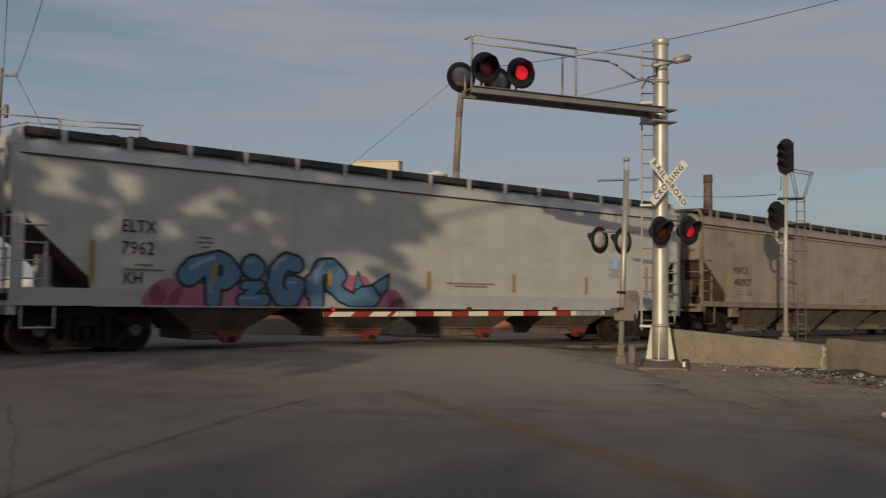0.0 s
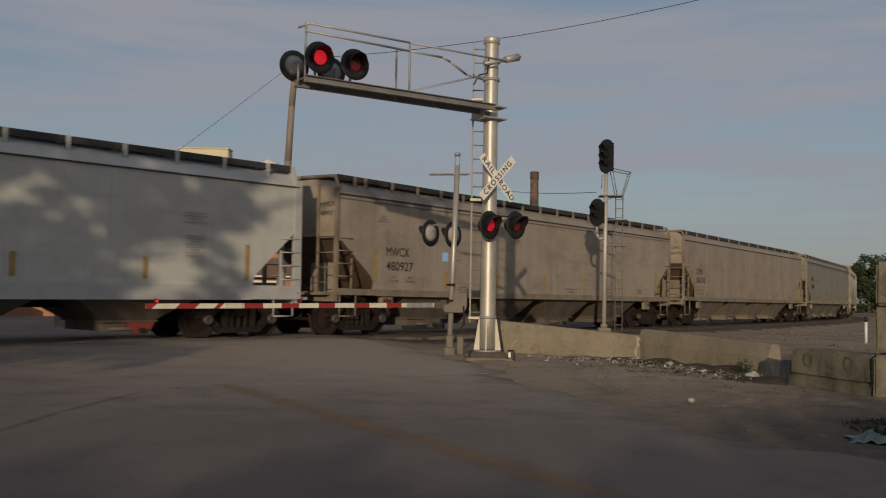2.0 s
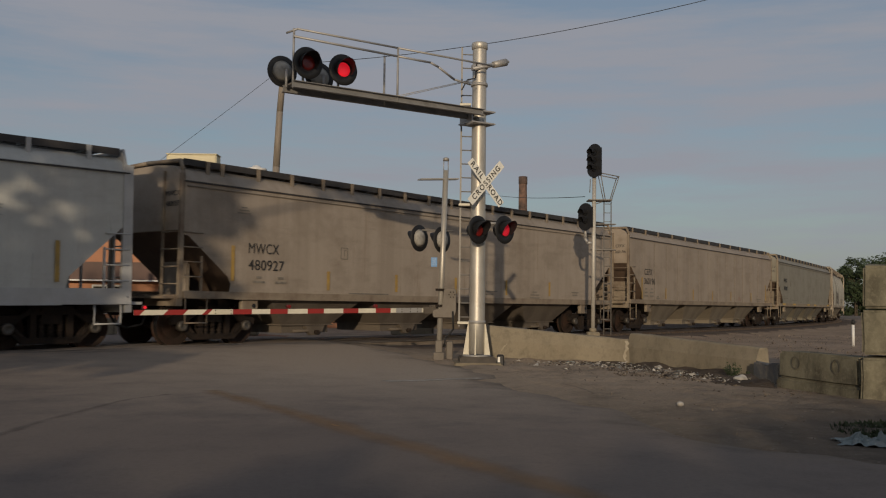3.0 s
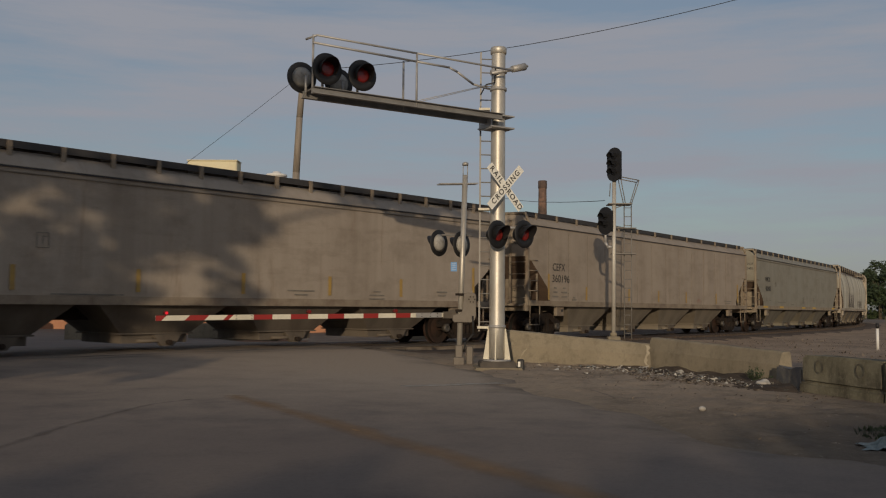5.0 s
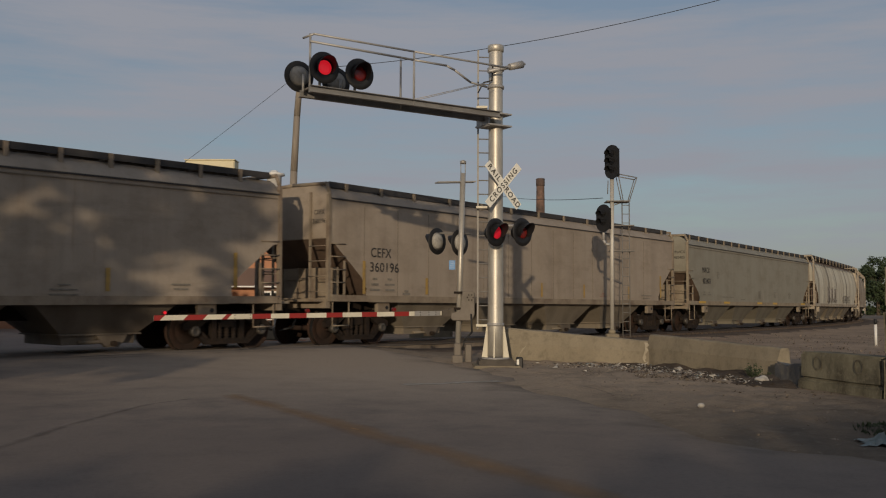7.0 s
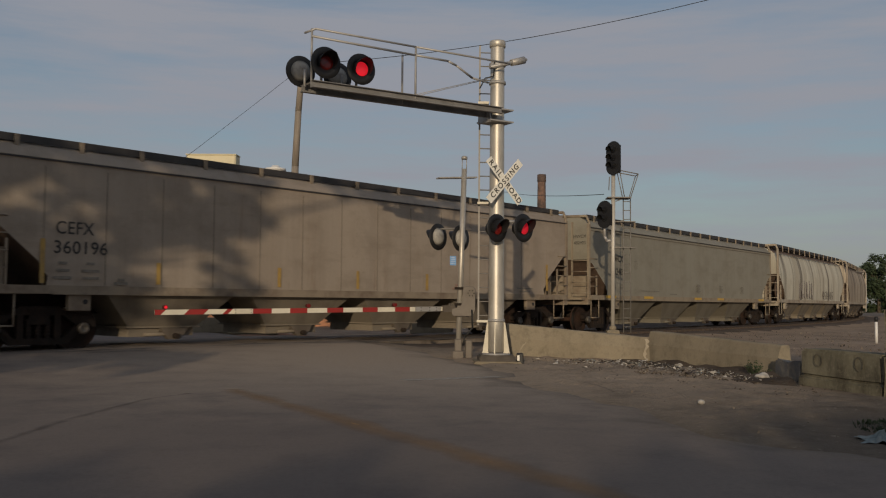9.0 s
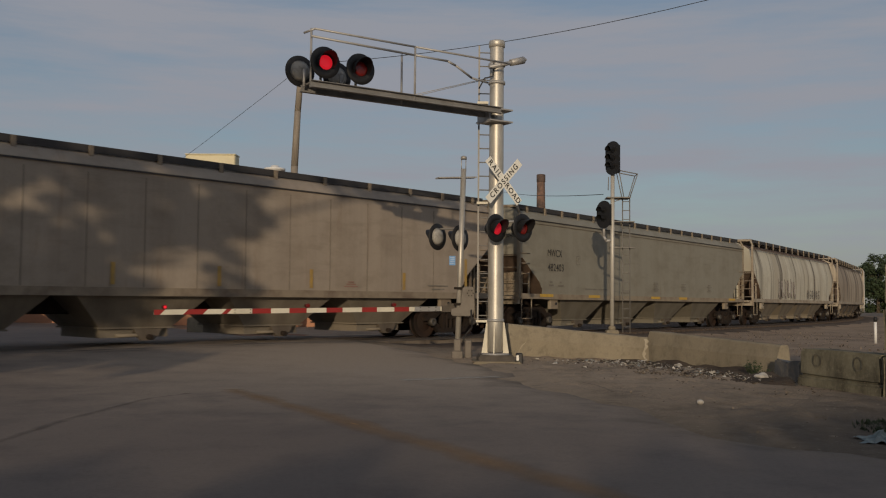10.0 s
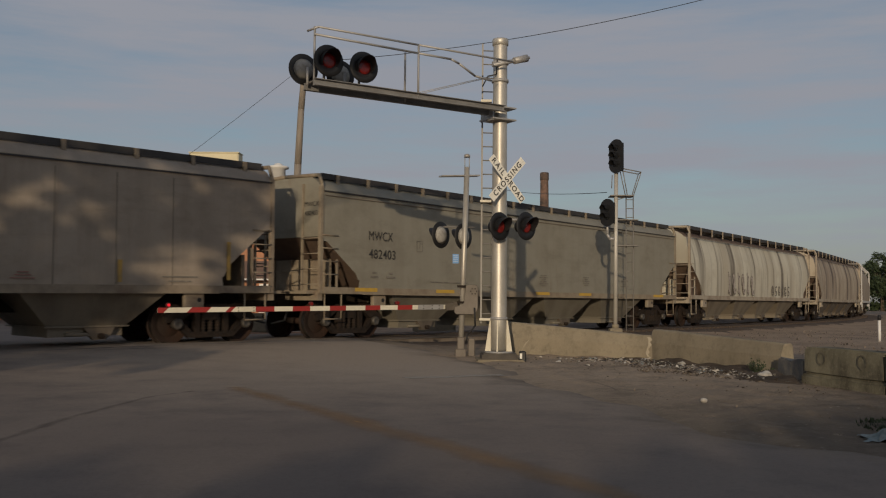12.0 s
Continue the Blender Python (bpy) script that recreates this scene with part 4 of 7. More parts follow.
def rail_signal():
    """The railway's own colour-light signal with two heads, ladder and cage."""
    base = Vector((4.92, 30.9, 0.0))
    t = thing("railway_signal", "slim silver railway signal post with two black lamp heads", "railway signal", Matrix.Translation(base))
    bm = BM()
    box(bm, (0, 0, 0.15), (0.42, 0.42, 0.5))
    soften(bm, 0.04)
    lathe(bm, [(0.12, 0.4), (0.12, 0.5), (0.075, 0.54)], seg=12)
    part("foundation", bm, CONCRETE, t, "concrete footing")
    bm = BM()
    cyl(bm, (0, 0, 0.5), (0.03, 0, 5.6), 0.068, seg=16)
    part("post", bm, POST_SILVER, t, "silver tube post")
    away = Vector((-0.72, -0.69, 0)).normalized()
    side = Vector((0.69, -0.72, 0))

    def head(c, n, h):
        c = Vector(c)
        m = basis(c, side, away)
        bm = BM()
        pts = []
        for i in range(24):
            a = 2 * math.pi * i / 24
            pts.append(m @ Vector((0.29 * math.cos(a), (h / 2 - 0.29) * (1 if math.sin(a) > 0 else -1) + 0.29 * math.sin(a), 0)))
        prism(bm, pts, away * 0.03)
        hd = part("signal_head", bm, BLACK, t, "black oval signal head")
        bm = BM()
        box(bm, (0, 0, -0.12), (0.26, h - 0.22, 0.22), m)
        part("case", bm, BLACK, hd)
        for k in range(n):
            z = (k - (n - 1) / 2) * 0.27
            bm = BM()
            mm = m @ Matrix.Translation((0, z, 0.03))
            grid = []
            for i in range(11):
                a = radians(-10 + 200 * i / 10)
                grid.append([bm.verts.new(mm @ Vector((r * math.cos(a), r * math.sin(a), d))) for r, d in ((0.115, 0), (0.12, 0.26), (0.112, 0.26), (0.107, 0))])
            for a, b in zip(grid, grid[1:]):
                for q in range(4):
                    bm.faces.new((a[q], a[(q + 1) % 4], b[(q + 1) % 4], b[q]))
            part("hood", bm, BLACK, hd)
            bm = BM()
            lathe(bm, [(0.105, 0.0), (0.08, 0.012), (0.02, 0.016)], mm, 14)
            part("lens", bm, DARK_GLASS, hd)

    head((0.02, -0.12, 6.11), 3, 1.14)
    head((-0.28, -0.16, 4.22), 2, 0.92)
    bm = BM()
    tube(bm, [Vector((0, 0, 3.36)), Vector((-0.2, -0.05, 3.36)), Vector((-0.27, -0.06, 3.5)), Vector((-0.27, -0.04, 3.95))], 0.05)
    part("head_bracket", bm, GALV, t)
    # platform, cage and ladder behind the post
    bm = BM()
    box(bm, (0.22, 0.15, 4.80), (0.78, 0.6, 0.035))
    part("platform", bm, DULL, t, "small grated platform")
    bm = BM()
    tube(bm, [Vector(p) for p in ((0.24, 0.0, 5.72), (0.86, 0.0, 5.60), (0.86, 0.5, 5.60), (0.24, 0.5, 5.72), (0.24, 0.0, 5.72))], 0.017, 6)
    part("cage_hoop", bm, DULL, t)
    for a, b in (((0.24, 0, 5.72), (0.42, 0.1, 4.82)), ((0.86, 0, 5.60), (0.62, 0.1, 4.82)), ((0.86, 0.5, 5.60), (0.62, 0.45, 4.82)), ((0.24, 0.5, 5.72), (0.42, 0.45, 4.82)), ((-0.1, 0, 5.5), (-0.12, 0, 5.05)), ((0.02, 0, 4.65), (0.5, 0.1, 4.82))):
        bm = BM()
        cyl(bm, a, b, 0.015, seg=6)
        part("cage_bar", bm, DULL, t)
    for x in (0.40, 0.64):
        bm = BM()
        cyl(bm, (x, 0.25, 0.3), (x, 0.25, 4.8), 0.018, seg=6)
        part("ladder_rail", bm, DULL, t)
    for i in range(15):
        bm = BM()
        cyl(bm, (0.40, 0.25, 0.5 + 0.3 * i), (0.64, 0.25, 0.5 + 0.3 * i), 0.012, seg=6)
        part("ladder_rung", bm, DULL, t)
    for z in (3.14, 4.0):
        bm = BM()
        box(bm, (0.35, 0.12, z), (0.82, 0.3, 0.03))
        part("ladder_bracket", bm, DULL, t)
    return t


CANT, LENSES = cantilever()
CANT_FAR = copy_thing(CANT, pose(-17.63, 21.81, 0.0, 0, 0, 180))
CANT_FAR["label"] = "silver crossing mast with walkway arm beyond the tracks"
gate_signal()
RAIL_SIGNAL = rail_signal()


# ---- concrete barriers and blocks ----
RING_SHADE = plain("groove_dirt", (0.075, 0.066, 0.05), 0.95, 0, (0.19, 0.172, 0.125), 1.0, 7.0)


def barrier(name, a, b, h, mat, label, thick=0.32, taper=0.06, seed=0, far=None):
    a, b = Vector((*a, 0)), Vector((*b, 0))
    m = basis(a, b - a, (0, 0, 1))
    ln, h0 = (b - a).length, h
    rnd = random.Random(seed)
    bm = BM()
    n = 14
    rows = []
    for i in range(n + 1):
        x = ln * i / n
        h = h0 + ((far or h0) - h0) * i / n
        j = lambda s=0.007: rnd.uniform(-s, s)
        rows.append([bm.verts.new(m @ Vector((x + (j(0.02) if i in (0, n) else 0), y + j(), z + j()))) for y, z in ((-thick / 2, -0.06), (-thick / 2, h * 0.55), (-thick / 2 + taper, h - 0.03), (-thick / 2 + taper + 0.03, h), (thick / 2 - taper - 0.03, h), (thick / 2 - taper, h - 0.03), (thick / 2, -0.06))])
    for p, q in zip(rows, rows[1:]):
        for k in range(7):
            bm.faces.new((p[k], p[(k + 1) % 7], q[(k + 1) % 7], q[k]))
    bm.faces.new(list(reversed(rows[0])))
    bm.faces.new(rows[-1])
    return tagged(part(name, bm, mat), label, "concrete barrier", "concrete barriers")


def block(a, b, z0, h, depth, mat, label, rings=0, seed=0, rough=0.012, top=0.0):
    """A cast concrete block whose front runs from a to b on the ground; rings are flat, their dark colour painted as
    the shade of cast recesses in its face.
    """
    a, b = Vector((*a, z0)), Vector((*b, z0))
    x = (b - a).normalized()
    m = basis(a, x, (0, 0, 1))
    ln = (b - a).length
    rnd = random.Random(seed)
    bm = BM()
    box(bm, (ln / 2, depth / 2, h / 2), (ln, depth, h))
    bmesh.ops.bevel(bm, geom=list(bm.edges), offset=0.035, segments=2, affect="EDGES")
    bmesh.ops.subdivide_edges(bm, edges=list(bm.edges), cuts=3, use_grid_fill=True)
    for v in bm.verts:
        q = noise.noise_vector(v.co * 2.1 + Vector((seed * 5, 0, 0)))
        v.co += q * rough
        if top and v.co.z > h * 0.6:
            v.co.z += top * (noise.noise(Vector((v.co.x * 1.3, seed, v.co.y * 1.3))))
    for v in bm.verts:
        v.co = m @ v.co
    t = tagged(part("concrete_block", bm, mat), label, "concrete block", "concrete blocks")
    # no real recess: the ring's dark colour replaces the shade inside it
    for k in range(rings):
        c = m @ Vector((ln * (k + 0.5) / rings, -0.012, h * 0.62))
        bm = BM()
        mm = basis(c, x, Vector((-x.y, x.x, 0)) * -1)
        seg = 20
        for i in range(seg):
            a0, a1 = 2 * math.pi * i / seg, 2 * math.pi * (i + 1) / seg
            q = [mm @ Vector((r * math.cos(s), r * math.sin(s), 0.004)) for r, s in ((0.084, a0), (0.108, a0), (0.108, a1), (0.084, a1))]
            bm.faces.new([bm.verts.new(p) for p in q])
        part("cast_ring", bm, RING_SHADE, t, "flat dark ring painted as the shade of a round recess")
    return t


barrier("concrete_barrier", (1.05, 22.25), (4.16, 20.72), 0.77, CONCRETE, "low stained concrete barrier beside the crossing mast", seed=1, far=0.52)
barrier("concrete_barrier", (4.20, 20.70), (5.82, 17.0), 0.67, CONCRETE, "low concrete barrier with rubbish along its foot", seed=2, far=0.54)
def spall(parent, a, b, h, spots, label, thick=0.32, taper=0.06):
    """Chipped strips on a barrier's face: each spot is (metres along at the foot, metres along at the top, width)."""
    a, b = Vector((*a, 0)), Vector((*b, 0))
    m = basis(a, b - a, (0, 0, 1))
    rnd = random.Random(31)
    for x0, x1, w in spots:
        bm = BM()
        rows = []
        for k in range(9):
            f = k / 8
            z = 0.06 + (h - 0.09) * f
            y = -thick / 2 + taper * max(0, (z / h - 0.55) / 0.45) - 0.015
            x, ww = x0 + (x1 - x0) * f + rnd.uniform(-0.03, 0.03), w * rnd.uniform(0.2, 1.0)
            rows.append([bm.verts.new(m @ Vector((x + q, y + abs(q) * 0.0, z))) for q in (-ww / 2, ww / 2)])
        for p, q in zip(rows, rows[1:]):
            bm.faces.new((p[0], p[1], q[1], q[0]))
        part("spall", bm, SPALL, parent, label)


SPALL = plain("fresh_broken_concrete", (0.40, 0.355, 0.275), 0.95, 0, (0.26, 0.225, 0.165), 0.8, 5.0)
spall(bpy.data.objects["concrete_barrier"], (1.05, 22.25), (4.16, 20.72), 0.52, ((0.35, 0.62, 0.05), (3.36, 3.40, 0.09)), "pale chipped edge")
block((5.42, 15.15), (5.90, 13.28), 0.14, 0.43, 0.42, CONCRETE_DARK, "mossy cast concrete block with two round recesses", 2, 3)
block((5.38, 15.2), (5.88, 13.22), -0.05, 0.19, 0.44, CONCRETE_DARK, "sunken concrete base slab under a block", 0, 4, 0.02)
for z, sd, tp in ((-0.04, 5, 0.0), (0.62, 6, 0.0), (1.26, 7, 0.12)):
    block((5.85 + 0.02 * sd - 0.1, 13.12), (7.64, 11.96), z, 0.625 if z < 1 else 0.60, 0.75, CONCRETE_DARK, "rough grey concrete block in a stack of three", 0, sd, 0.02, tp)


# ---- the train ----
HALF = 9.85          # half the length of the car body in hand
SHARED = {}


def shared(key, build, mat):
    """One mesh for pieces that look alike on all cars."""
    if key not in SHARED:
        bm = BM()
        build(bm)
        bmesh.ops.recalc_face_normals(bm, faces=bm.faces)
        me = bpy.data.meshes.new(key)
        bm.to_mesh(me)
        bm.free()
        for k in (mat if isinstance(mat, (list, tuple)) else [mat]):
            me.materials.append(k)
        SHARED[key] = me
    return SHARED[key]


def body_mesh(sill, cut, panels, pillow, eave=3.78, belly=False):
    """The hopper body: sloped ends, slightly pillowed side panels, rounded roof shoulders."""
    bm = BM()
    xs = sorted({*(round(-HALF + 2 * HALF * i / (panels * 5), 4) for i in range(panels * 5 + 1))} | {-HALF + 0.02, HALF - 0.02, -HALF + 1.95, HALF - 1.95})
    w = 1.46
    rows = []
    for x in xs:
        e = HALF - abs(x)
        low = sill + 0.02 + max(0.0, (cut - sill) * (1 - e / 1.95)) if e < 1.95 else sill + 0.02
        f = (x + HALF) / (2 * HALF) * panels
        puff = pillow * math.sin(math.pi * (f - math.floor(f))) ** 0.6 if 0 < f < panels else 0.0
        half = []
        zs = [low + (eave - low) * k for k in (0, 0.2, 0.5, 0.8, 1.0)]
        for k, z in enumerate(zs):
            half.append((w + puff * (0, 0.8, 1, 0.8, 0)[k], z))
        if belly:           # a tank-like side, bowed out at mid-height and drawn in to the roof
            half = []
            for k in range(11):
                z = low + (eave + 0.1 - low) * k / 10
                g = (z - sill) / (eave + 0.1 - sill)
                half.append((w + puff - 0.10 + 0.13 * math.sin(math.pi * min(1, 0.18 + 0.82 * g)) ** 0.7 - 0.16 * max(0, g - 0.6) ** 1.3 / 0.3, z))
            half += [(half[-1][0] - 0.10, eave + 0.19), (half[-1][0] - 0.30, eave + 0.31), (half[-1][0] - 0.52, eave + 0.40), (0.45, eave + 0.46)]
        else:
            half += [(w + 0.02, eave + 0.02), (w + 0.02, eave + 0.05), (w - 0.06, eave + 0.14), (w - 0.20, eave + 0.29), (w - 0.40, eave + 0.40), (0.45, eave + 0.46)]
        ring = [bm.verts.new((x, -y, z)) for y, z in half] + [bm.verts.new((x, y, z)) for y, z in reversed(half)]
        rows.append(ring)
    n = len(rows[0])
    for a, b in zip(rows, rows[1:]):
        for i in range(n):
            f = bm.faces.new((a[i], a[(i + 1) % n], b[(i + 1) % n], b[i]))
            f.smooth = True
    bm.faces.new(list(reversed(rows[0])))
    bm.faces.new(rows[-1])
    return bm


def hopper_mesh(bm, top, bottom, z0, z1):
    """One tapering bay."""
    ring0 = [(-top, -1.36, z0), (top, -1.36, z0), (top, 1.36, z0), (-top, 1.36, z0)]
    ring1 = [(-bottom, -0.92, z1), (bottom, -0.92, z1), (bottom, 0.92, z1), (-bottom, 0.92, z1)]
    a, b = [bm.verts.new(p) for p in ring0], [bm.verts.new(p) for p in ring1]
    for i in range(4):
        bm.faces.new((a[i], a[(i + 1) % 4], b[(i + 1) % 4], b[i]))
    bm.faces.new(a)
    bm.faces.new(list(reversed(b)))


def truck(car, x):
    """A three-piece freight truck. Returns its wheelsets."""
    def bolster(bm):
        box(bm, (0, 0, 0.66), (0.42, 2.22, 0.2))
        box(bm, (0, 0, 0.84), (0.3, 0.5, 0.2))

    def plank(bm):
        box(bm, (0, 0, 0.40), (0.46, 1.9, 0.28))

    def beam(bm):
        prism(bm, [(-0.05, -0.75, 0.32), (0.05, -0.75, 0.32), (0.05, -0.75, 0.52), (-0.05, -0.75, 0.52)], (0, 1.5, 0))
    t = part("truck", shared("truck_bolster", bolster, IRON), None, car, "rusty dark freight truck", pose(x, 0, 0))
    part("spring_plank", shared("spring_plank", plank, IRON), None, t)
    for sx in (-1, 1):
        part("brake_beam", shared("brake_beam", beam, IRON), None, t, m=pose(sx * 0.40, 0, 0))

    def frame_side(bm):
        top = [(-1.22, 0.64), (-1.05, 0.73), (-0.62, 0.76), (-0.42, 0.93), (0.42, 0.93), (0.62, 0.76), (1.05, 0.73), (1.22, 0.64), (1.2, 0.5), (0.80, 0.55), (0.5, 0.75), (-0.5, 0.75), (-0.80, 0.55), (-1.2, 0.5)]
        low = [(-1.02, 0.53), (-0.82, 0.57), (-0.50, 0.28), (0.50, 0.28), (0.82, 0.57), (1.02, 0.53), (0.60, 0.15), (-0.60, 0.15)]
        prism(bm, [(px, -0.09, pz) for px, pz in top], (0, 0.15, 0))
        prism(bm, [(px, -0.08, pz) for px, pz in low], (0, 0.13, 0))
        for sx in (-1, 1):
            box(bm, (sx * 0.39, -0.02, 0.50), (0.13, 0.15, 0.54))
            box(bm, (sx * 0.72, -0.095, 0.40), (0.07, 0.02, 0.30), Matrix.Translation((sx * 0.70, 0, 0.40)) @ Matrix.Rotation(sx * 0.83, 4, "Y") @ Matrix.Translation((sx * -0.72, 0, -0.40)))
        box(bm, (0, -0.10, 0.85), (0.5, 0.04, 0.08))

    def spring(bm):
        prof = [(0.012, 0.25)]
        for k in range(6):
            prof += [(0.055, 0.26 + k * 0.07), (0.075, 0.285 + k * 0.07), (0.055, 0.31 + k * 0.07)]
        lathe(bm, prof + [(0.012, 0.68)], seg=10)
    for sy in (-1, 1):
        f = part("side_frame", shared("side_frame", frame_side, IRON), None, t, m=pose(0, sy * 1.02, 0, 0, 0, 0 if sy < 0 else 180))
        for k in (-0.2, 0.0, 0.2):
            part("spring", shared("spring", spring, IRON), None, t, m=pose(k, sy * 1.04, 0))

    def wheelset(bm):
        for sy in (-1, 1):
            m = Matrix.Translation((0, sy * 0.745, 0)) @ Matrix.Rotation(math.radians(90) * sy, 4, "X")
            lathe(bm, [(0.10, -0.09), (0.30, -0.02), (0.40, -0.06), (0.475, -0.06), (0.475, 0.06), (0.505, 0.075), (0.505, 0.10), (0.41, 0.095), (0.40, 0.04), (0.28, 0.03), (0.12, 0.06), (0.10, 0.07)], m, 36)
        cyl(bm, (0, -1.0, 0), (0, 1.0, 0), 0.085, seg=14)

    def cap(bm):
        m = Matrix.Rotation(math.radians(90), 4, "X")
        lathe(bm, [(0.125, -0.09), (0.125, 0.04), (0.105, 0.06), (0.06, 0.063), (0.05, 0.05), (0.02, 0.05)], m, 18)
    sets = []
    for dx in (-0.93, 0.93):
        w = part("wheelset", shared("wheelset", wheelset, [WHEEL, TREAD]), None, t, "rusty steel wheels on an axle", pose(dx, 0, 0.475))
        me = w.data
        if not me.get("done"):
            for p in me.polygons:
                r = math.hypot(p.center.x, p.center.z)
                p.material_index = 1 if 0.455 < r < 0.476 and abs(p.normal.y) < 0.4 else 0
            me["done"] = 1
            me.set_sharp_from_angle(angle=radians(30))
        sets.append(w)
        for sy in (-1, 1):
            part("bearing_cap", shared("bearing_cap", cap, BEARING), None, t, "round bearing cap", pose(dx, sy * 1.14, 0.475, 0, 0, 0 if sy < 0 else 180))
    return sets


def stroke(bm, pts, w, y, n=10, floor=-9.0):
    """A brush stroke with round ends on a car's side; pts are (along, up)."""
    for (ax, az), (bx, bz) in zip(pts, pts[1:]):
        d = math.atan2(bz - az, bx - ax)
        ring = [(ax + w * math.cos(d + math.pi / 2 + math.pi * i / n), az + w * math.sin(d + math.pi / 2 + math.pi * i / n)) for i in range(n + 1)]
        ring += [(bx + w * math.cos(d - math.pi / 2 + math.pi * i / n), bz + w * math.sin(d - math.pi / 2 + math.pi * i / n)) for i in range(n + 1)]
        bm.faces.new([bm.verts.new((px, y, max(pz, floor))) for px, pz in ring])


EVEN_BRACKETS = [0.45 + 1.45 * k for k in range(14)]     # metres from the car's front


def hopper_car(label, paint, trim, sill=1.19, cut=2.72, panels=12, pillow=0.02, bays=4, bay_top=1.66, gate=None, tall_sill=False, ends=None, chute=None, seams=0, roof=None, low=0.88, post=0.095, plates=True, eave=3.78, double=False, bulkhead=False, belly=False, brackets=EVEN_BRACKETS, bolster=8.25):
    """A covered hopper car; its origin is on the track at its middle, its own -y side faces the camera. Returns it and its wheelsets."""
    car = thing("hopper_car", label, "freight car", group="train of covered hopper cars")
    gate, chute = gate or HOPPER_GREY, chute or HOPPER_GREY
    for k in range(1, seams + 1):
        bm = BM()
        x = -HALF - 0.06 + 1.352 * k
        box(bm, (x, -1.462, (sill + 3.95) / 2), (0.018, 0.016, 3.6 - sill))
        part("side_seam", bm, SEAM, car)
    ends = ends or RUST
    body = part("body", body_mesh(sill, cut, panels, pillow, eave, belly), [paint, ends, roof or paint], car, "weathered tub with sloped ends")
    for p in body.data.polygons:
        p.material_index = 1 if abs(p.center.x) > HALF - 2.0 and p.center.z < cut and p.normal.z < -0.3 else 2 if p.center.z > eave + 0.08 and p.normal.z > 0.3 else 0
    body.data.set_sharp_from_angle(angle=radians(28))
    # eave strip and side sills
    for sy in (-1, 1):
        bm = BM()
        if belly:
            box(bm, (0, sy * 1.33, eave + 0.10), (2 * HALF - 0.04, 0.05, 0.03))
        else:
            box(bm, (0, sy * 1.475, eave + 0.02), (2 * HALF - 0.04, 0.05, 0.03))
        part("eave_strip", bm, SEAM if belly else DARK_BOARD, car, "dark seam under the roof")
        for sx in (-1, 1) if belly else ():
            bm = BM()
            cyl(bm, (sx * (HALF - 0.82), sy * 1.22, 1.92), (sx * (HALF - 0.82), sy * 1.28, 1.92), 0.74, seg=28)
            part("end_disc", bm, RUST, car, "round rusty end plate")
        if double:
            bm = BM()
            box(bm, (0, sy * 1.476, eave - 0.085), (2 * HALF - 0.2, 0.036, 0.022))
            part("rain_strip", bm, SEAM, car)
        bm = BM()
        h = 0.34 if tall_sill else 0.17
        box(bm, (0, sy * 1.47, sill + h / 2), (2 * HALF - 0.1, 0.07, h))
        box(bm, (0, sy * 1.46, sill - 0.004), (2 * HALF - 3.0, 0.14, 0.02))
        part("side_sill", bm, trim, car)
        # lower side sheet where the slope meets the sill, and a gusset under the corner
        for sx in (-1, 1):
            for q in ([(1.20, 1.84), (1.34, 1.60), (1.40, sill + 0.36), (1.36, sill + 0.1), (2.1, sill + 0.1), (2.1, 2.0)], [(0.05, cut + 0.12), (0.05, cut - 0.10), (0.34, cut - 0.14), (0.42, cut - 0.24), (0.46, cut + 0.12)]):
                bm = BM()
                prism(bm, [(sx * (HALF - px), sy * 1.456, pz) for px, pz in q], (0, sy * 0.010, 0))
                part("end_sheet", bm, paint, car)
    bm = BM()
    box(bm, (0, 0, 0.98), (2 * HALF + 0.7, 0.36, 0.42))
    part("centre_sill", bm, IRON, car)
    # hoppers with outlet gates
    pitch = (2 * HALF - 5.0) / bays
    for k in range(bays):
        x = (k - (bays - 1) / 2) * pitch
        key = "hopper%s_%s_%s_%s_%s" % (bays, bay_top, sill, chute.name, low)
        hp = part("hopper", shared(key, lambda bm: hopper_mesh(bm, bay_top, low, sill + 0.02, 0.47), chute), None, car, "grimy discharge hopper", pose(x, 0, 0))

        def outlet(bm):
            box(bm, (0, 0, 0.465), (2 * low + 0.12, 1.96, 0.035))
            box(bm, (-low * 0.52, 0, 0.35), (low * 0.88, 1.78, 0.2))
            box(bm, (low * 0.45, 0, 0.35), (low * 1.0, 1.72, 0.19))
            cyl(bm, (-0.5, -0.95, 0.30), (0.5, -0.95, 0.30), 0.04, seg=8)

        def gate_box(bm):
            prism(bm, [(x, -1.0, z) for x, z in ((-0.10, 0.44), (0.60, 0.44), (0.52, 0.30), (0.40, 0.18), (0.12, 0.18), (0.0, 0.30))], (0, 0.14, 0))

        def knob(bm):
            cyl(bm, (0.26, -0.98, 0.26), (0.26, -1.12, 0.26), 0.06, seg=12)
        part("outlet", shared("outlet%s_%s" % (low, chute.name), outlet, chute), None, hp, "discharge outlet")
        part("gate_box", shared("gate_box" + gate.name, gate_box, gate), None, hp)
        part("gate_capstan", shared("gate_knob", knob, IRON), None, hp)
    # roof: hatch trough, two running boards on brackets
    bm = BM()
    box(bm, (0, 0, 4.27), (2 * HALF - 1.2, 1.36, 0.14))
    soften(bm, 0.03)
    part("hatch_cover", bm, trim, car, "long roof hatch")
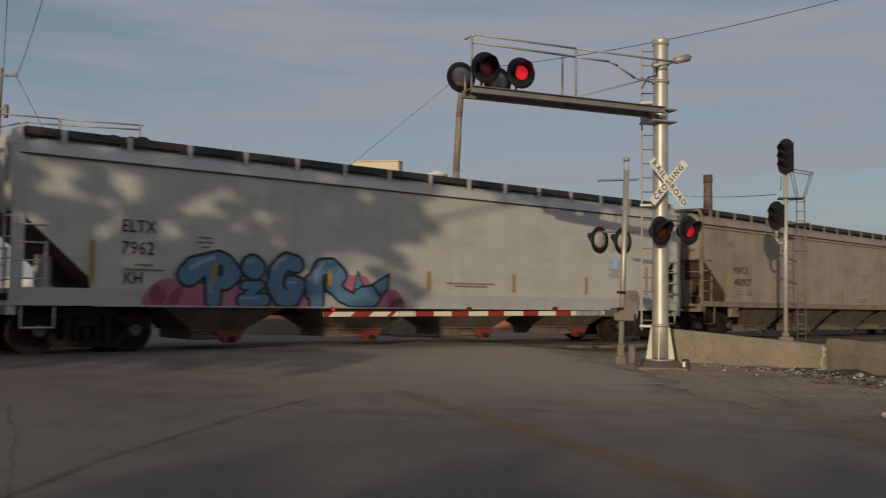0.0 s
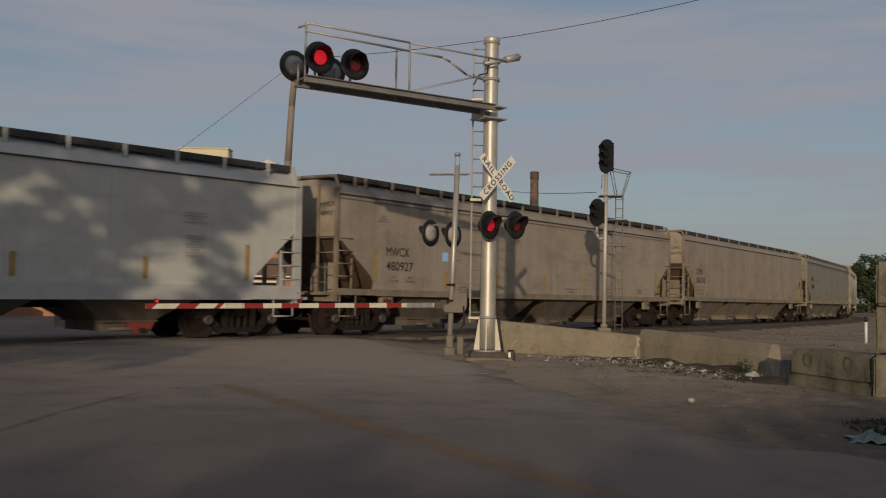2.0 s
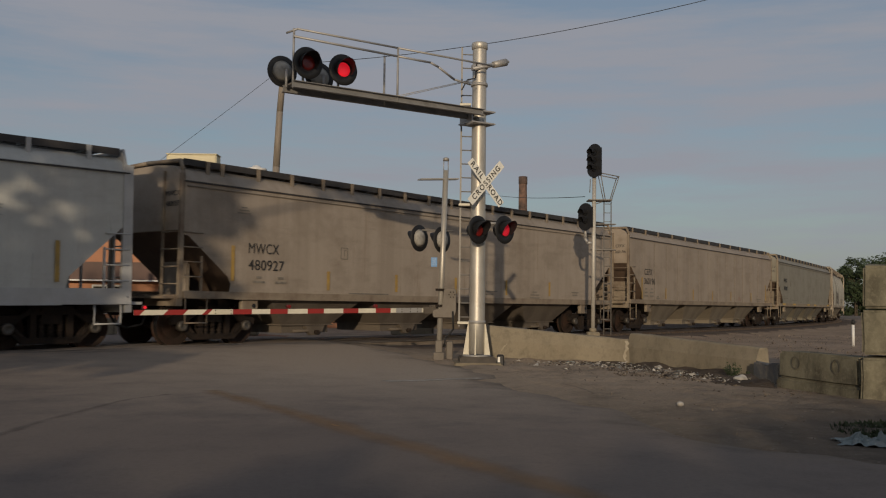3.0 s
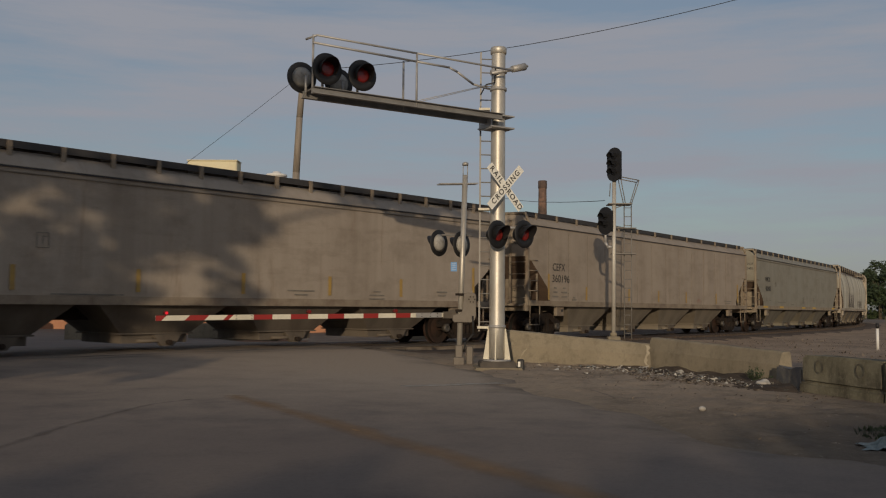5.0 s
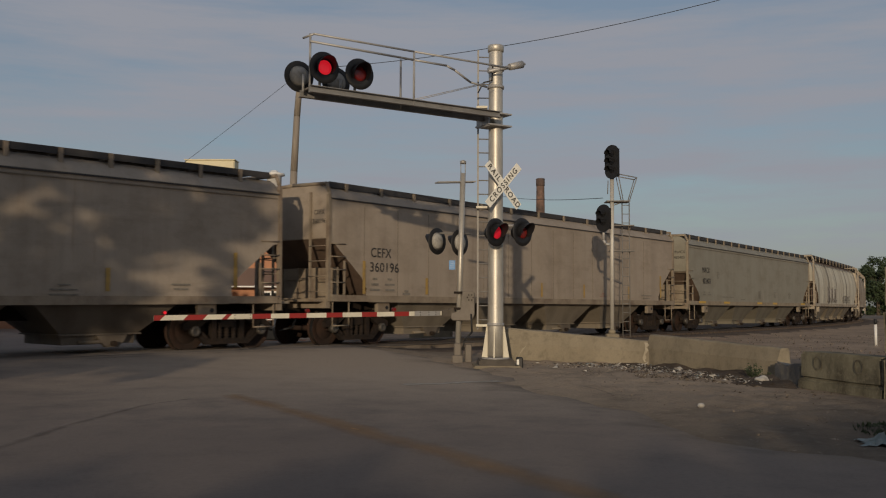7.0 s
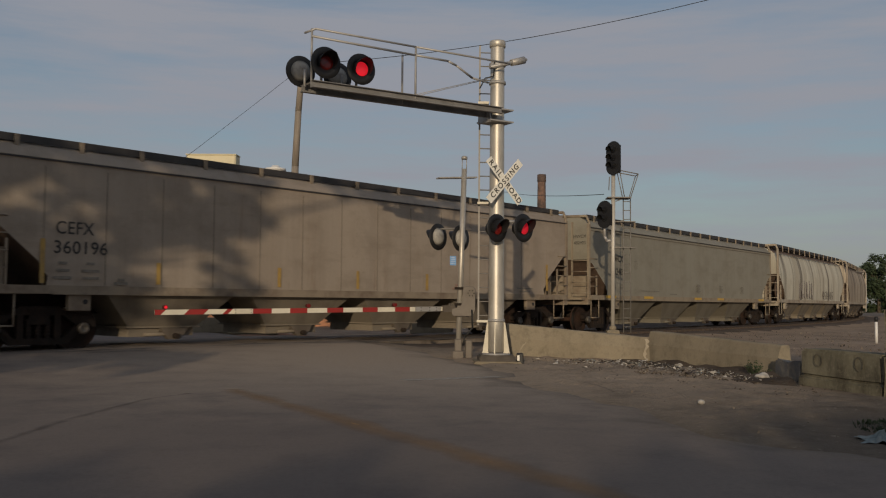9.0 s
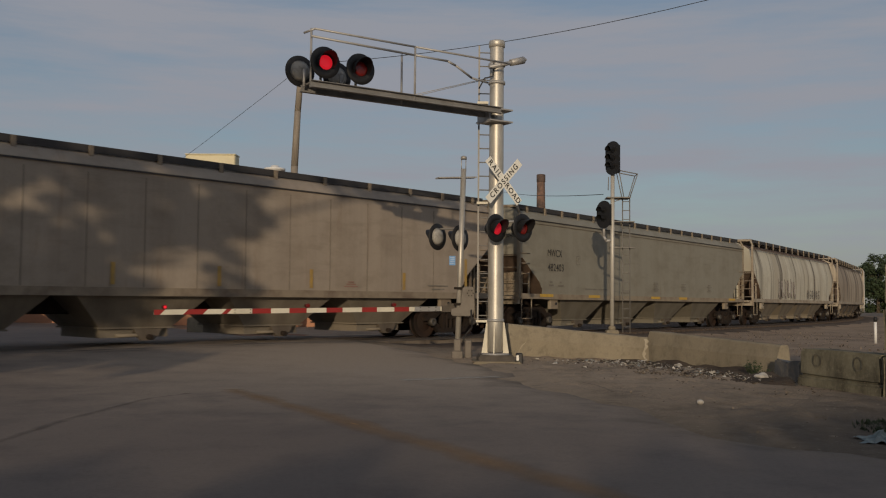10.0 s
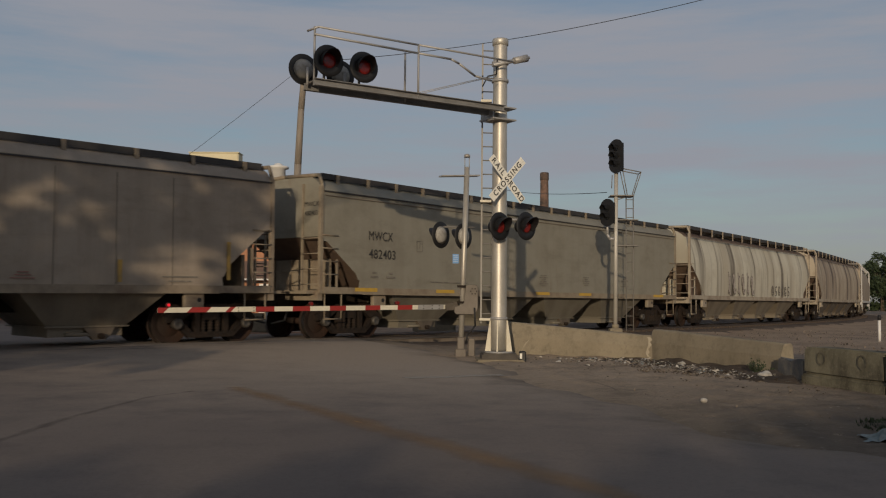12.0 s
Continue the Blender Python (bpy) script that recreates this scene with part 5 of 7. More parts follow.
    for sy in (-1, 1):
        bm = BM()
        for k in range(4):
            box(bm, (0, sy * (0.70 + 0.16 * k), 4.35), (2 * HALF - 0.3, 0.10, 0.035))
        box(bm, (0, sy * 1.24, 4.305), (2 * HALF - 0.3, 0.02, 0.15))
        part("running_board", bm, DARK_BOARD, car, "dark grated roof walkway")

        def bracket(bm):
            box(bm, (0, 0, 4.20), (0.10, 0.035, 0.34))
            box(bm, (0, 0.25, 4.27), (0.06, 0.5, 0.05))
        for u in brackets:
            x = u - HALF
            part("board_bracket", shared("bracket" + trim.name, bracket, trim), None, car, m=pose(x, sy * 1.275, 0, 0, 0, 0 if sy < 0 else 180))
    # ends: corner posts, platform, ladders, grab irons
    for sx in (-1, 1):
        bm = BM()
        box(bm, (sx * (HALF - 0.35), 0, sill + 0.02), (1.5, 2.7, 0.06))
        part("end_platform", bm, trim, car)
        bm = BM()
        box(bm, (sx * (HALF + 0.02), 0, sill - 0.05), (0.16, 2.9, 0.26))
        part("end_sill", bm, trim, car)
        bm = BM()
        if bulkhead:
            box(bm, (sx * (HALF - 0.62), 0, sill + 0.46), (0.05, 2.3, 0.92))
            for y in (-1.1, -0.38, 0.38, 1.1):
                box(bm, (sx * (HALF - 0.59), y, sill + 0.46), (0.09, 0.07, 0.94))
            box(bm, (sx * (HALF - 0.59), 0, sill + 0.62), (0.08, 2.3, 0.05))
        else:
            box(bm, (sx * (HALF - 0.9), 0, 1.85), (0.10, 0.9, 1.4))
        part("slope_brace", bm, trim if bulkhead else paint, car)
        for sy in (-1, 1):
            bm = BM()
            box(bm, (sx * (HALF - post / 2 + 0.065), sy * 1.44, (sill + 4.0) / 2), (post, 0.10, 4.0 - sill))
            part("corner_post", bm, trim, car)
            for px in (0.56,):
                bm = BM()
                box(bm, (sx * (HALF - px), sy * 1.45, (sill + cut - 1.05 * px) / 2 + 0.02), (0.042, 0.05, cut - 1.05 * px - sill))
                part("ladder_stile", bm, trim, car)
            for k in range(5):
                bm = BM()
                z = sill + 0.16 + 0.34 * k
                reach = 0.56
                cyl(bm, (sx * (HALF - reach), sy * 1.49, z), (sx * HALF, sy * 1.49, z), 0.016, seg=6)
                part("grab_iron", bm, trim, car)
            bm = BM()
            tube(bm, [Vector((sx * (HALF - 0.15), sy * 1.44, sill)), Vector((sx * (HALF - 0.15), sy * 1.44, 0.55)), Vector((sx * (HALF - 0.75), sy * 1.44, 0.55)), Vector((sx * (HALF - 0.75), sy * 1.44, sill))], 0.02, 6)
            part("stirrup_step", bm, trim, car)
        for y in (-0.75, 0.75):
            bm = BM()
            box(bm, (sx * (HALF + 0.03), y, 2.65), (0.05, 0.06, 2.9))
            part("end_stile", bm, trim, car)
        for k in range(4):
            bm = BM()
            cyl(bm, (sx * (HALF + 0.07), -1.4, 1.45 + 0.40 * k), (sx * (HALF + 0.07), -0.75, 1.45 + 0.40 * k), 0.015, seg=6)
            part("end_rung", bm, trim, car)
        bm = BM()
        if post > 0.2:      # a plate closes the roof's end
            prism(bm, [(sx * (HALF - 0.10), y, z) for y, z in ((-1.47, eave), (-1.44, eave + 0.16), (-1.28, 4.37), (1.28, 4.37), (1.44, eave + 0.16), (1.47, eave))], (sx * 0.05, 0, 0))
        else:
            tube(bm, [Vector((sx * HALF, y, z)) for y, z in ((-1.45, 3.9), (-1.44, 4.06), (-1.33, 4.30), (0, 4.34), (1.33, 4.30), (1.44, 4.06), (1.45, 3.9))], 0.05, 6)
        part("end_arch", bm, trim, car)
        bm = BM()
        for k in range(4):
            box(bm, (sx * (HALF - 0.26 - 0.13 * k), 0, 4.365), (0.09, 2.3, 0.03))
        part("end_walkway", bm, DARK_BOARD, car, "dark grated walkway across the roof's end")
        bm = BM()
        box(bm, (sx * (HALF + 0.33), 0, 0.86), (0.66, 0.22, 0.22))
        box(bm, (sx * (HALF + 0.62), 0.05, 0.86), (0.28, 0.34, 0.3))
        soften(bm, 0.03)
        part("coupler", bm, IRON, car)
        bm = BM()
        tube(bm, [Vector((sx * (HALF + 0.1), -0.35, 0.85)), Vector((sx * (HALF + 0.3), -0.4, 0.5)), Vector((sx * (HALF + 0.66), -0.3, 0.42))], 0.028, 6)
        part("air_hose", bm, CABLE, car)
    def plate(bm):
        box(bm, (0, -1.38, sill - 0.17), (0.5, 0.12, 0.36))
        soften(bm, 0.015)

    def hole(bm):
        cyl(bm, (0.12, -1.44, sill - 0.16), (0.12, -1.447, sill - 0.16), 0.055, seg=12)
    for x in (-8.0, 8.0) if plates else ():
        for turn in (0, 180):
            b = part("bolster_plate", shared("bolster_plate%s_%s" % (sill, trim.name), plate, trim), None, car, m=pose(x, 0, 0, 0, 0, turn))
            part("jacking_hole", shared("jacking_hole%s" % sill, hole, BLACK), None, b)
    sets = truck(car, -bolster) + truck(car, bolster)
    return car, sets


def side_pose(x, z, y=-1.484):
    """A pose on the side that faces the camera: own x along the car, own y up."""
    return Matrix.Translation((x, y, z)) @ Matrix.Rotation(math.radians(90), 4, "X")


def marks(car, text, x, z, size, width, mat=INK):
    """Stencilled writing drawn out to a given width."""
    ob = letters("reporting_mark", text, size, mat, car, side_pose(x, z), "black stencilled lettering", 0.002, 1.05, 0.0 if "M" in text else 0.006)
    xs = [v.co.x for v in ob.data.vertices]
    mid, wide = (max(xs) + min(xs)) / 2, max(xs) - min(xs)
    for v in ob.data.vertices:
        v.co.x = (v.co.x - mid) * width / wide


def small_print(car, x, z, rows, w, mat=INK, h=0.045, gap=0.10):
    for k in range(rows):
        bm = BM()
        ww = w * (0.7 + 0.3 * math.sin(k * 2.1 + x))
        box(bm, (x, -1.488, z - gap * k), (ww, 0.004, h))
        part("text_bar", bm, mat, car)


def load_box(car, x, z):
    """A stencilled square frame with a bar inside."""
    bm = BM()
    for dx, dz, w, h in ((0, 0.15, 0.26, 0.016), (0, -0.15, 0.26, 0.016), (-0.122, 0, 0.016, 0.29), (0.122, 0, 0.016, 0.29), (0.0, 0.0, 0.016, 0.16), (0.03, 0.08, 0.08, 0.016)):
        box(bm, (x + dx, -1.488, z + dz), (w, 0.004, h))
    part("stencil_box", bm, FADED, car)


def end_marks(car, lines):
    """Small reporting marks on the end panel that faces back along the train."""
    for k, text in enumerate(lines):
        m = Matrix.Translation((-HALF - 0.012, -1.06, 3.55 - 0.24 * k)) @ Matrix.Rotation(math.radians(-90), 4, "Z") @ Matrix.Rotation(math.radians(90), 4, "X")
        letters("end_mark", text, 0.17, INK, car, m, "small black stencilled lettering", 0.002, 1.0, 0.0)


def ticks(car, spots, h=0.5, w=0.10, y=-1.489):
    for x, z in spots:
        bm = BM()
        box(bm, (x, y, z), (w, 0.006, h))
        part("reflector", bm, REFLECT_YELLOW, car, "yellow reflective strip")


SEAM = plain("dirty_weld_seam", (0.185, 0.155, 0.12), 0.85, 0.0, (0.24, 0.2, 0.155), 0.7, 1.2)
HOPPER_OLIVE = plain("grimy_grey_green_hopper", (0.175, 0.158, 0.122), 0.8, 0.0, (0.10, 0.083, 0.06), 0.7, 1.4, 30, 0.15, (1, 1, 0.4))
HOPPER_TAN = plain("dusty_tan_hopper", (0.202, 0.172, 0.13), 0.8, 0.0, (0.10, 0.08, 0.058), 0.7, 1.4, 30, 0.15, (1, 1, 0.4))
PRINT_RED = plain("faded_red_print", (0.28, 0.13, 0.10), 0.7, 0, (0.3, 0.22, 0.18), 0.7, 9.0)
FAINT = plain("faint_grey_print", (0.37, 0.36, 0.34), 0.7, 0, (0.44, 0.43, 0.40), 0.8, 7.0)
FADED = plain("faded_stencil", (0.16, 0.145, 0.12), 0.7, 0, (0.26, 0.23, 0.19), 0.8, 9.0)
PALE = car_paint("pale_grey_paint", (0.505, 0.51, 0.475), (0.435, 0.42, 0.39), (0.302, 0.286, 0.26), 0.5, 1)
PALE_TRIM = plain("pale_grey_trim", (0.454, 0.454, 0.445), 0.6, 0, (0.336, 0.319, 0.294), 0.5, 2.0)
BEIGE = car_paint("weathered_beige_paint", (0.334, 0.284, 0.23), (0.257, 0.214, 0.169), (0.165, 0.132, 0.099), 0.7, 2)
BEIGE_TRIM = plain("rusty_beige_trim", (0.25, 0.205, 0.152), 0.75, 0, (0.125, 0.08, 0.055), 0.7, 2.5)
TAN = car_paint("weathered_tan_paint", (0.324, 0.272, 0.216), (0.259, 0.213, 0.167), (0.172, 0.137, 0.101), 0.65, 3)
DUSTY_TRIM = plain("dusty_brown_trim", (0.25, 0.205, 0.15), 0.75, 0, (0.11, 0.072, 0.05), 0.7, 2.2)
TAN_TRIM = plain("tan_trim", (0.27, 0.226, 0.164), 0.75, 0, (0.143, 0.0924, 0.0588), 0.6, 2.5)
OLIVE = car_paint("weathered_grey_green_paint", (0.248, 0.235, 0.189), (0.213, 0.196, 0.154), (0.143, 0.124, 0.092), 0.6, 4)
STREAKY = streaked_paint("streaked_white_paint", (0.53, 0.508, 0.42), (0.075, 0.057, 0.043), (0.36, 0.32, 0.245), 5, 0.9)
STREAKY_DARK = streaked_paint("brown_streaked_paint", (0.40, 0.345, 0.265), (0.075, 0.052, 0.04), (0.20, 0.15, 0.11), 8, 0.92)
SOOTY_ROOF = plain("sooty_brown_roof", (0.15, 0.105, 0.085), 0.85, 0, (0.085, 0.06, 0.05), 0.7, 1.2)
STREAKY_TRIM = plain("rusty_white_trim", (0.36, 0.315, 0.245), 0.7, 0, (0.16, 0.105, 0.072), 0.7, 2.0)

CARS = []     # car, wheelsets, place of its middle on the track at the clip's end


def add_car(made, s_end):
    CARS.append((made[0], made[1], s_end + HALF))
    return made[0]


add_car(hopper_car("weathered grey covered hopper car leading the visible train", TAN, TAN_TRIM), -94.6)

HALF = 9.90
c = add_car(hopper_car("pale grey covered hopper car with blue and pink graffiti", PALE, PALE_TRIM, sill=0.97, cut=2.76, eave=3.80, panels=1, pillow=0.0, bays=4, bay_top=1.45, gate=GATE_RED, tall_sill=True, low=0.62, post=0.22, plates=False, bolster=8.4, brackets=[0.87 + 1.29 * k for k in range(15)]), -73.65)
U = lambda u: u - HALF
marks(c, "ELTX", U(2.335), 2.56, 0.36, 0.69)
marks(c, "7962", U(2.32), 2.12, 0.36, 0.66)
marks(c, "KH", U(2.235), 1.52, 0.34, 0.37)
small_print(c, U(2.45), 1.80, 2, 0.9, FADED, 0.035)
small_print(c, U(3.75), 2.42, 3, 0.42, FADED, 0.03)
small_print(c, U(16.75), 2.95, 4, 0.75, FAINT, 0.03, 0.07)
small_print(c, U(16.75), 2.42, 8, 0.62, FAINT, 0.035, 0.065)
small_print(c, U(11.1), 1.62, 2, 1.7, PRINT_RED, 0.03, 0.07)
small_print(c, U(18.6), 1.24, 2, 0.5, FADED, 0.03, 0.07)
ticks(c, [(U(u), 1.66) for u in (9.71, 12.62, 15.49)], 0.48)
ticks(c, [(U(3.93), 1.68), (U(6.80), 1.66)], 0.40, 0.10, -1.527)
ticks(c, [(U(1.41), 1.82), (U(18.2), 1.86)], 0.85)


def graffiti(car):
    """Bubble letters in blue with black outlines over pink clouds, sprayed along the lower side."""
    g = part("graffiti", BM(), GRAF_PINK, car, "blue bubble graffiti over pink clouds")
    g.matrix_basis = Matrix.Translation((U(2.40), 0, 0.975)) @ Matrix.Diagonal((1.015, 1, 1, 1))

    def layer(glyph, grow, y, mat, name):
        bm = BM()
        k = 0
        for w, pts in glyph:
            for a, b in zip(pts, pts[1:]):
                stroke(bm, [a, b], w + grow, y - 0.0004 * k, 12, 0.012)
                k += 1
        part(name, bm, mat, g)
    for w, a, b in ((0.22, (0.22, 0.08), (0.3, 0.2)), (0.3, (0.45, 0.22), (0.55, 0.28)), (0.26, (0.8, 0.12), (1.3, 0.2)), (0.24, (1.7, 0.2), (2.2, 0.25)), (0.2, (2.9, 0.1), (3.8, 0.15)), (0.26, (4.8, 0.5), (5.2, 0.5)), (0.3, (5.9, 0.12), (6.1, 0.14)), (0.2, (6.2, 0.05), (6.3, 0.05))):
        layer([(w, [a, b])], 0.0, -1.5075, GRAF_PINK, "pink_cloud")
    glyphs = [
        [(0.22, [(0.98, 0.66), (1.08, 0.74)]), (0.21, [(1.1, 0.80), (1.62, 0.94), (1.76, 0.88), (1.90, 0.70), (1.76, 0.58)]), (0.15, [(1.50, 0.72), (1.52, 0.15)])],
        [(0.23, [(2.40, 0.87), (2.45, 0.84)])],
        [(0.075, [(2.22, 0.46), (2.60, 0.48), (2.30, 0.25)]), (0.12, [(2.20, 0.14), (2.70, 0.15)])],
        [(0.165, [(3.46, 0.96), (3.22, 1.02), (3.0, 0.80), (2.95, 0.45), (3.12, 0.2), (3.38, 0.2), (3.52, 0.48), (3.36, 0.52)])],
        [(0.09, [(3.82, 0.62), (3.84, 0.3)]), (0.16, [(4.0, 0.10), (4.0, 0.70), (4.12, 0.92), (4.38, 0.94), (4.60, 0.74), (4.42, 0.50)]), (0.14, [(4.45, 0.48), (4.68, 0.28), (4.95, 0.17), (5.5, 0.17), (5.62, 0.3)]), (0.12, [(5.15, 0.34), (5.55, 0.38)])],
    ]
    for i, gl in enumerate(glyphs):
        layer(gl, 0.062, -1.511 - 0.0001 * i, GRAF_BLACK, "black_outline")
    for i, gl in enumerate(glyphs):
        layer(gl, 0.0, -1.5165 - 0.0001 * i, GRAF_BLUE, "blue_letter")
    shine = [(0.05, [(1.02, 0.80), (1.2, 0.92), (1.5, 1.03)]), (0.04, [(1.45, 0.55), (1.46, 0.3)]), (0.045, [(2.30, 0.98), (2.42, 1.0)]), (0.045, [(2.90, 0.85), (3.02, 1.02), (3.2, 1.1)]), (0.03, [(2.15, 0.19), (2.5, 0.2)]), (0.045, [(3.96, 0.55), (4.0, 0.82), (4.14, 1.0)]), (0.035, [(4.8, 0.25), (5.2, 0.23)]), (0.03, [(3.3, 0.55), (3.48, 0.55)])]
    for item in shine:
        layer([item], 0.0, -1.5195, GRAF_LIGHT, "pale_highlight")
    for x, z, r in ((1.67, 0.76, 0.065), (4.20, 0.62, 0.075)):
        layer([(r, [(x, z - 0.07), (x, z + 0.07)])], 0.0, -1.5215, GRAF_BLACK, "letter_hole")
    for pts in (((4.97, 0.40), (5.08, 0.90), (5.26, 0.55), (5.12, 0.42)), ((5.46, 0.56), (6.02, 0.86), (5.98, 0.42), (5.72, 0.24))):
        c = Vector((sum(q[0] for q in pts) / 4, sum(q[1] for q in pts) / 4))
        for name, k, y, mat in (("arrow_edge", 1.0, -1.5225, GRAF_BLACK), ("arrow_fill", 0.74, -1.5235, GRAF_BLUE)):
            bm = BM()
            bm.faces.new([bm.verts.new((c.x + (q[0] - c.x) * k, y, c.y + (q[1] - c.y) * k)) for q in pts])
            part(name, bm, mat, g)


graffiti(c)

HALF = 10.03
c = add_car(hopper_car("dirty beige covered hopper car with rusty ends", BEIGE, BEIGE_TRIM, sill=1.12, cut=2.68, panels=6, pillow=0.012, eave=3.80, double=True, bolster=8.8, brackets=[0.80] + [1.23 + 1.112 * k for k in range(17)]), -52.63)
marks(c, "MWCX", U(2.40), 2.36, 0.36, 0.96)
end_marks(c, ("MWCX", "480927"))
marks(c, "480927", U(2.49), 1.95, 0.36, 1.14)
small_print(c, U(2.25), 1.66, 2, 0.42, FADED, 0.05, 0.11)
small_print(c, U(2.95), 1.66, 2, 0.36, FADED, 0.05, 0.11)
small_print(c, U(1.75), 3.35, 3, 0.42, FADED, 0.025, 0.07)
small_print(c, U(6.2), 1.32, 2, 1.8, FADED, 0.025, 0.06)
ticks(c, [(U(u), 1.64) for u in (4.62, 7.34, 10.12, 12.87, 15.55)], 0.50)
ticks(c, [(U(1.44), 1.98), (U(18.76), 1.90)], 0.85)
small_print(c, U(11.9), 1.50, 2, 0.9, FADED, 0.03)
small_print(c, U(14.6), 1.52, 3, 0.7, FADED, 0.03)
small_print(c, U(17.3), 1.55, 2, 0.5, FADED, 0.04)
load_box(c, U(5.2), 2.40)

HALF = 10.11
c = add_car(hopper_car("weathered tan covered hopper car with narrow side panels", TAN, DUSTY_TRIM, cut=2.84, panels=15, pillow=0.02, seams=13, chute=HOPPER_TAN, eave=3.88, bulkhead=True, bolster=8.68, brackets=[0.78, 2.15, 3.55] + [5.21 + 1.642 * k for k in range(8)] + [18.12, 19.55]), -31.02)
marks(c, "CEFX", U(1.95), 2.53, 0.37, 0.82)
end_marks(c, ("CEFX", "360196"))
marks(c, "360196", U(2.09), 2.13, 0.37, 1.16)
small_print(c, U(1.7), 1.82, 3, 0.4, FADED, 0.055, 0.15)
small_print(c, U(2.3), 1.82, 3, 0.45, FADED, 0.055, 0.15)
ticks(c, [(U(u), 1.66) for u in (3.90, 7.30, 10.0, 12.81, 16.25)], 0.48)
ticks(c, [(U(1.27), 1.85), (U(18.98), 1.94)], 0.9)
small_print(c, U(14.2), 1.6, 3, 0.5, PRINT_RED, 0.025, 0.06)
small_print(c, U(17.7), 1.55, 2, 0.9, FADED, 0.03)
small_print(c, U(3.0), 1.50, 2, 0.32, FADED, 0.06, 0.08)

HALF = 10.22
c = add_car(hopper_car("grey-green covered hopper car with yellow sill reflectors", OLIVE, TAN_TRIM, sill=1.21, cut=2.68, panels=6, pillow=0.010, chute=HOPPER_OLIVE, eave=3.86, double=True, bulkhead=True, bolster=8.8, brackets=[0.72 + 1.155 * k for k in range(17)]), -9.29)
marks(c, "MWCX", U(2.20), 2.80, 0.36, 0.95)
end_marks(c, ("MWCX", "482403"))
marks(c, "482403", U(2.26), 2.30, 0.36, 1.06)
load_box(c, U(3.82), 2.62)
small_print(c, U(1.95), 1.80, 2, 0.4, FADED, 0.05, 0.11)
small_print(c, U(2.6), 1.80, 2, 0.4, FADED, 0.05, 0.11)
small_print(c, U(5.2), 1.6, 1, 1.8, FADED, 0.03)
for u, n in ((10.3, 6), (13.1, 5), (16.0, 5)):
    small_print(c, U(u), 1.95, n, 0.55, FADED, 0.03, 0.07)
small_print(c, U(7.5), 1.5, 1, 1.2, FADED, 0.04)
for u in (1.62, 4.98, 10.22, 13.0, 18.8):
    bm = BM()
    box(bm, (U(u), -1.508, 1.33), (0.85, 0.006, 0.10))
    part("reflector", bm, SILL_YELLOW, c, "yellow reflective strip")
HALF = 9.85


SCRAWL_DARK = plain("faded_dark_spray", (0.10, 0.085, 0.075), 0.7, 0, (0.19, 0.165, 0.14), 0.8, 4.0)
SPRAY_PALE = plain("sprayed_white", (0.42, 0.37, 0.33), 0.7, 0, (0.3, 0.25, 0.21), 0.6, 3.0)


def tag_scrawl(car, x, z, seed, w=2.6, count=5, tall=0.5, fill=True):
    """Looping sprayed squiggles, pale inside dark outlines where filled."""
    rnd = random.Random(seed)
    g = part("scrawl", BM(), SCRAWL_DARK, car, "pale sprayed loops with dark outlines")

    def arc(cx, cz, rx, rz, a0, a1, n=7):
        return [(cx + rx * math.cos(radians(a0 + (a1 - a0) * i / n)), cz + rz * math.sin(radians(a0 + (a1 - a0) * i / n))) for i in range(n + 1)]
    forms = [
        [arc(0, 0, 0.75, 1.0, 60, 420, 10), arc(0.2, 0.1, 0.5, 0.5, 100, 300, 5)],
        [arc(-0.3, 0.3, 0.5, 0.7, 200, -60, 7) + arc(0.3, -0.3, 0.6, 0.6, 120, 330, 6)],
        [arc(0.3, 0.4, 0.7, 0.6, 40, 260, 7) + arc(-0.2, -0.5, 0.8, 0.5, 100, -100, 6)],
        [arc(-0.8, 0.2, 0.9, 1.1, 60, -60, 6), arc(0.9, -0.1, 0.9, 1.0, 120, 240, 6)],
    ]
    for k in range(count):
        px, sx, rise = x + w * k / count, w / count * 0.40, tall * rnd.uniform(-0.12, 0.12)
        lines = forms[(k * 2 + seed) % len(forms)]
        for name, wd, y, mat in (("outline", 0.085 if fill else 0.03, -1.512, SCRAWL_DARK), ("filling", 0.05, -1.518, SPRAY_PALE)):
            if name == "filling" and not fill:
                continue
            bm = BM()
            q = 0
            for line in lines:
                pts = [(px + sx * a, z + rise + tall * b) for a, b in line]
                for a, b in zip(pts, pts[1:]):
                    stroke(bm, [a, b], wd, y - 0.0003 * (q + 14 * (k % 2)))
                    q += 1
            part(name, bm, mat, g)


c = add_car(hopper_car("white covered hopper car streaked with rust and dark scrawls", STREAKY, STREAKY_TRIM, panels=14, pillow=0.02, chute=HOPPER_TAN, roof=SOOTY_ROOF, belly=True), 12.66)
c.scale = (1, 1, 1.033)
small_print(c, U(2.0), 2.5, 2, 0.8, INK, 0.16, 0.45)
tag_scrawl(c, U(5.0), 1.92, 3, 4.2, 6, 0.45)
tag_scrawl(c, U(12.0), 1.72, 4, 3.6, 6, 0.24, False)
add_car(hopper_car("white covered hopper car with heavy brown streaks", STREAKY_DARK, STREAKY_TRIM, panels=10, pillow=0.02, roof=SOOTY_ROOF, belly=True), 34.4).scale = (1, 1, 1.033)
add_car(hopper_car("pale weathered covered hopper car", TAN, PALE_TRIM, panels=8, pillow=0.02, belly=True), 55.8).scale = (1, 1, 1.033)
add_car(hopper_car("pale covered hopper car far down the curve", PALE, PALE_TRIM, panels=8, pillow=0.02, belly=True), 77.0).scale = (1, 1, 1.033)


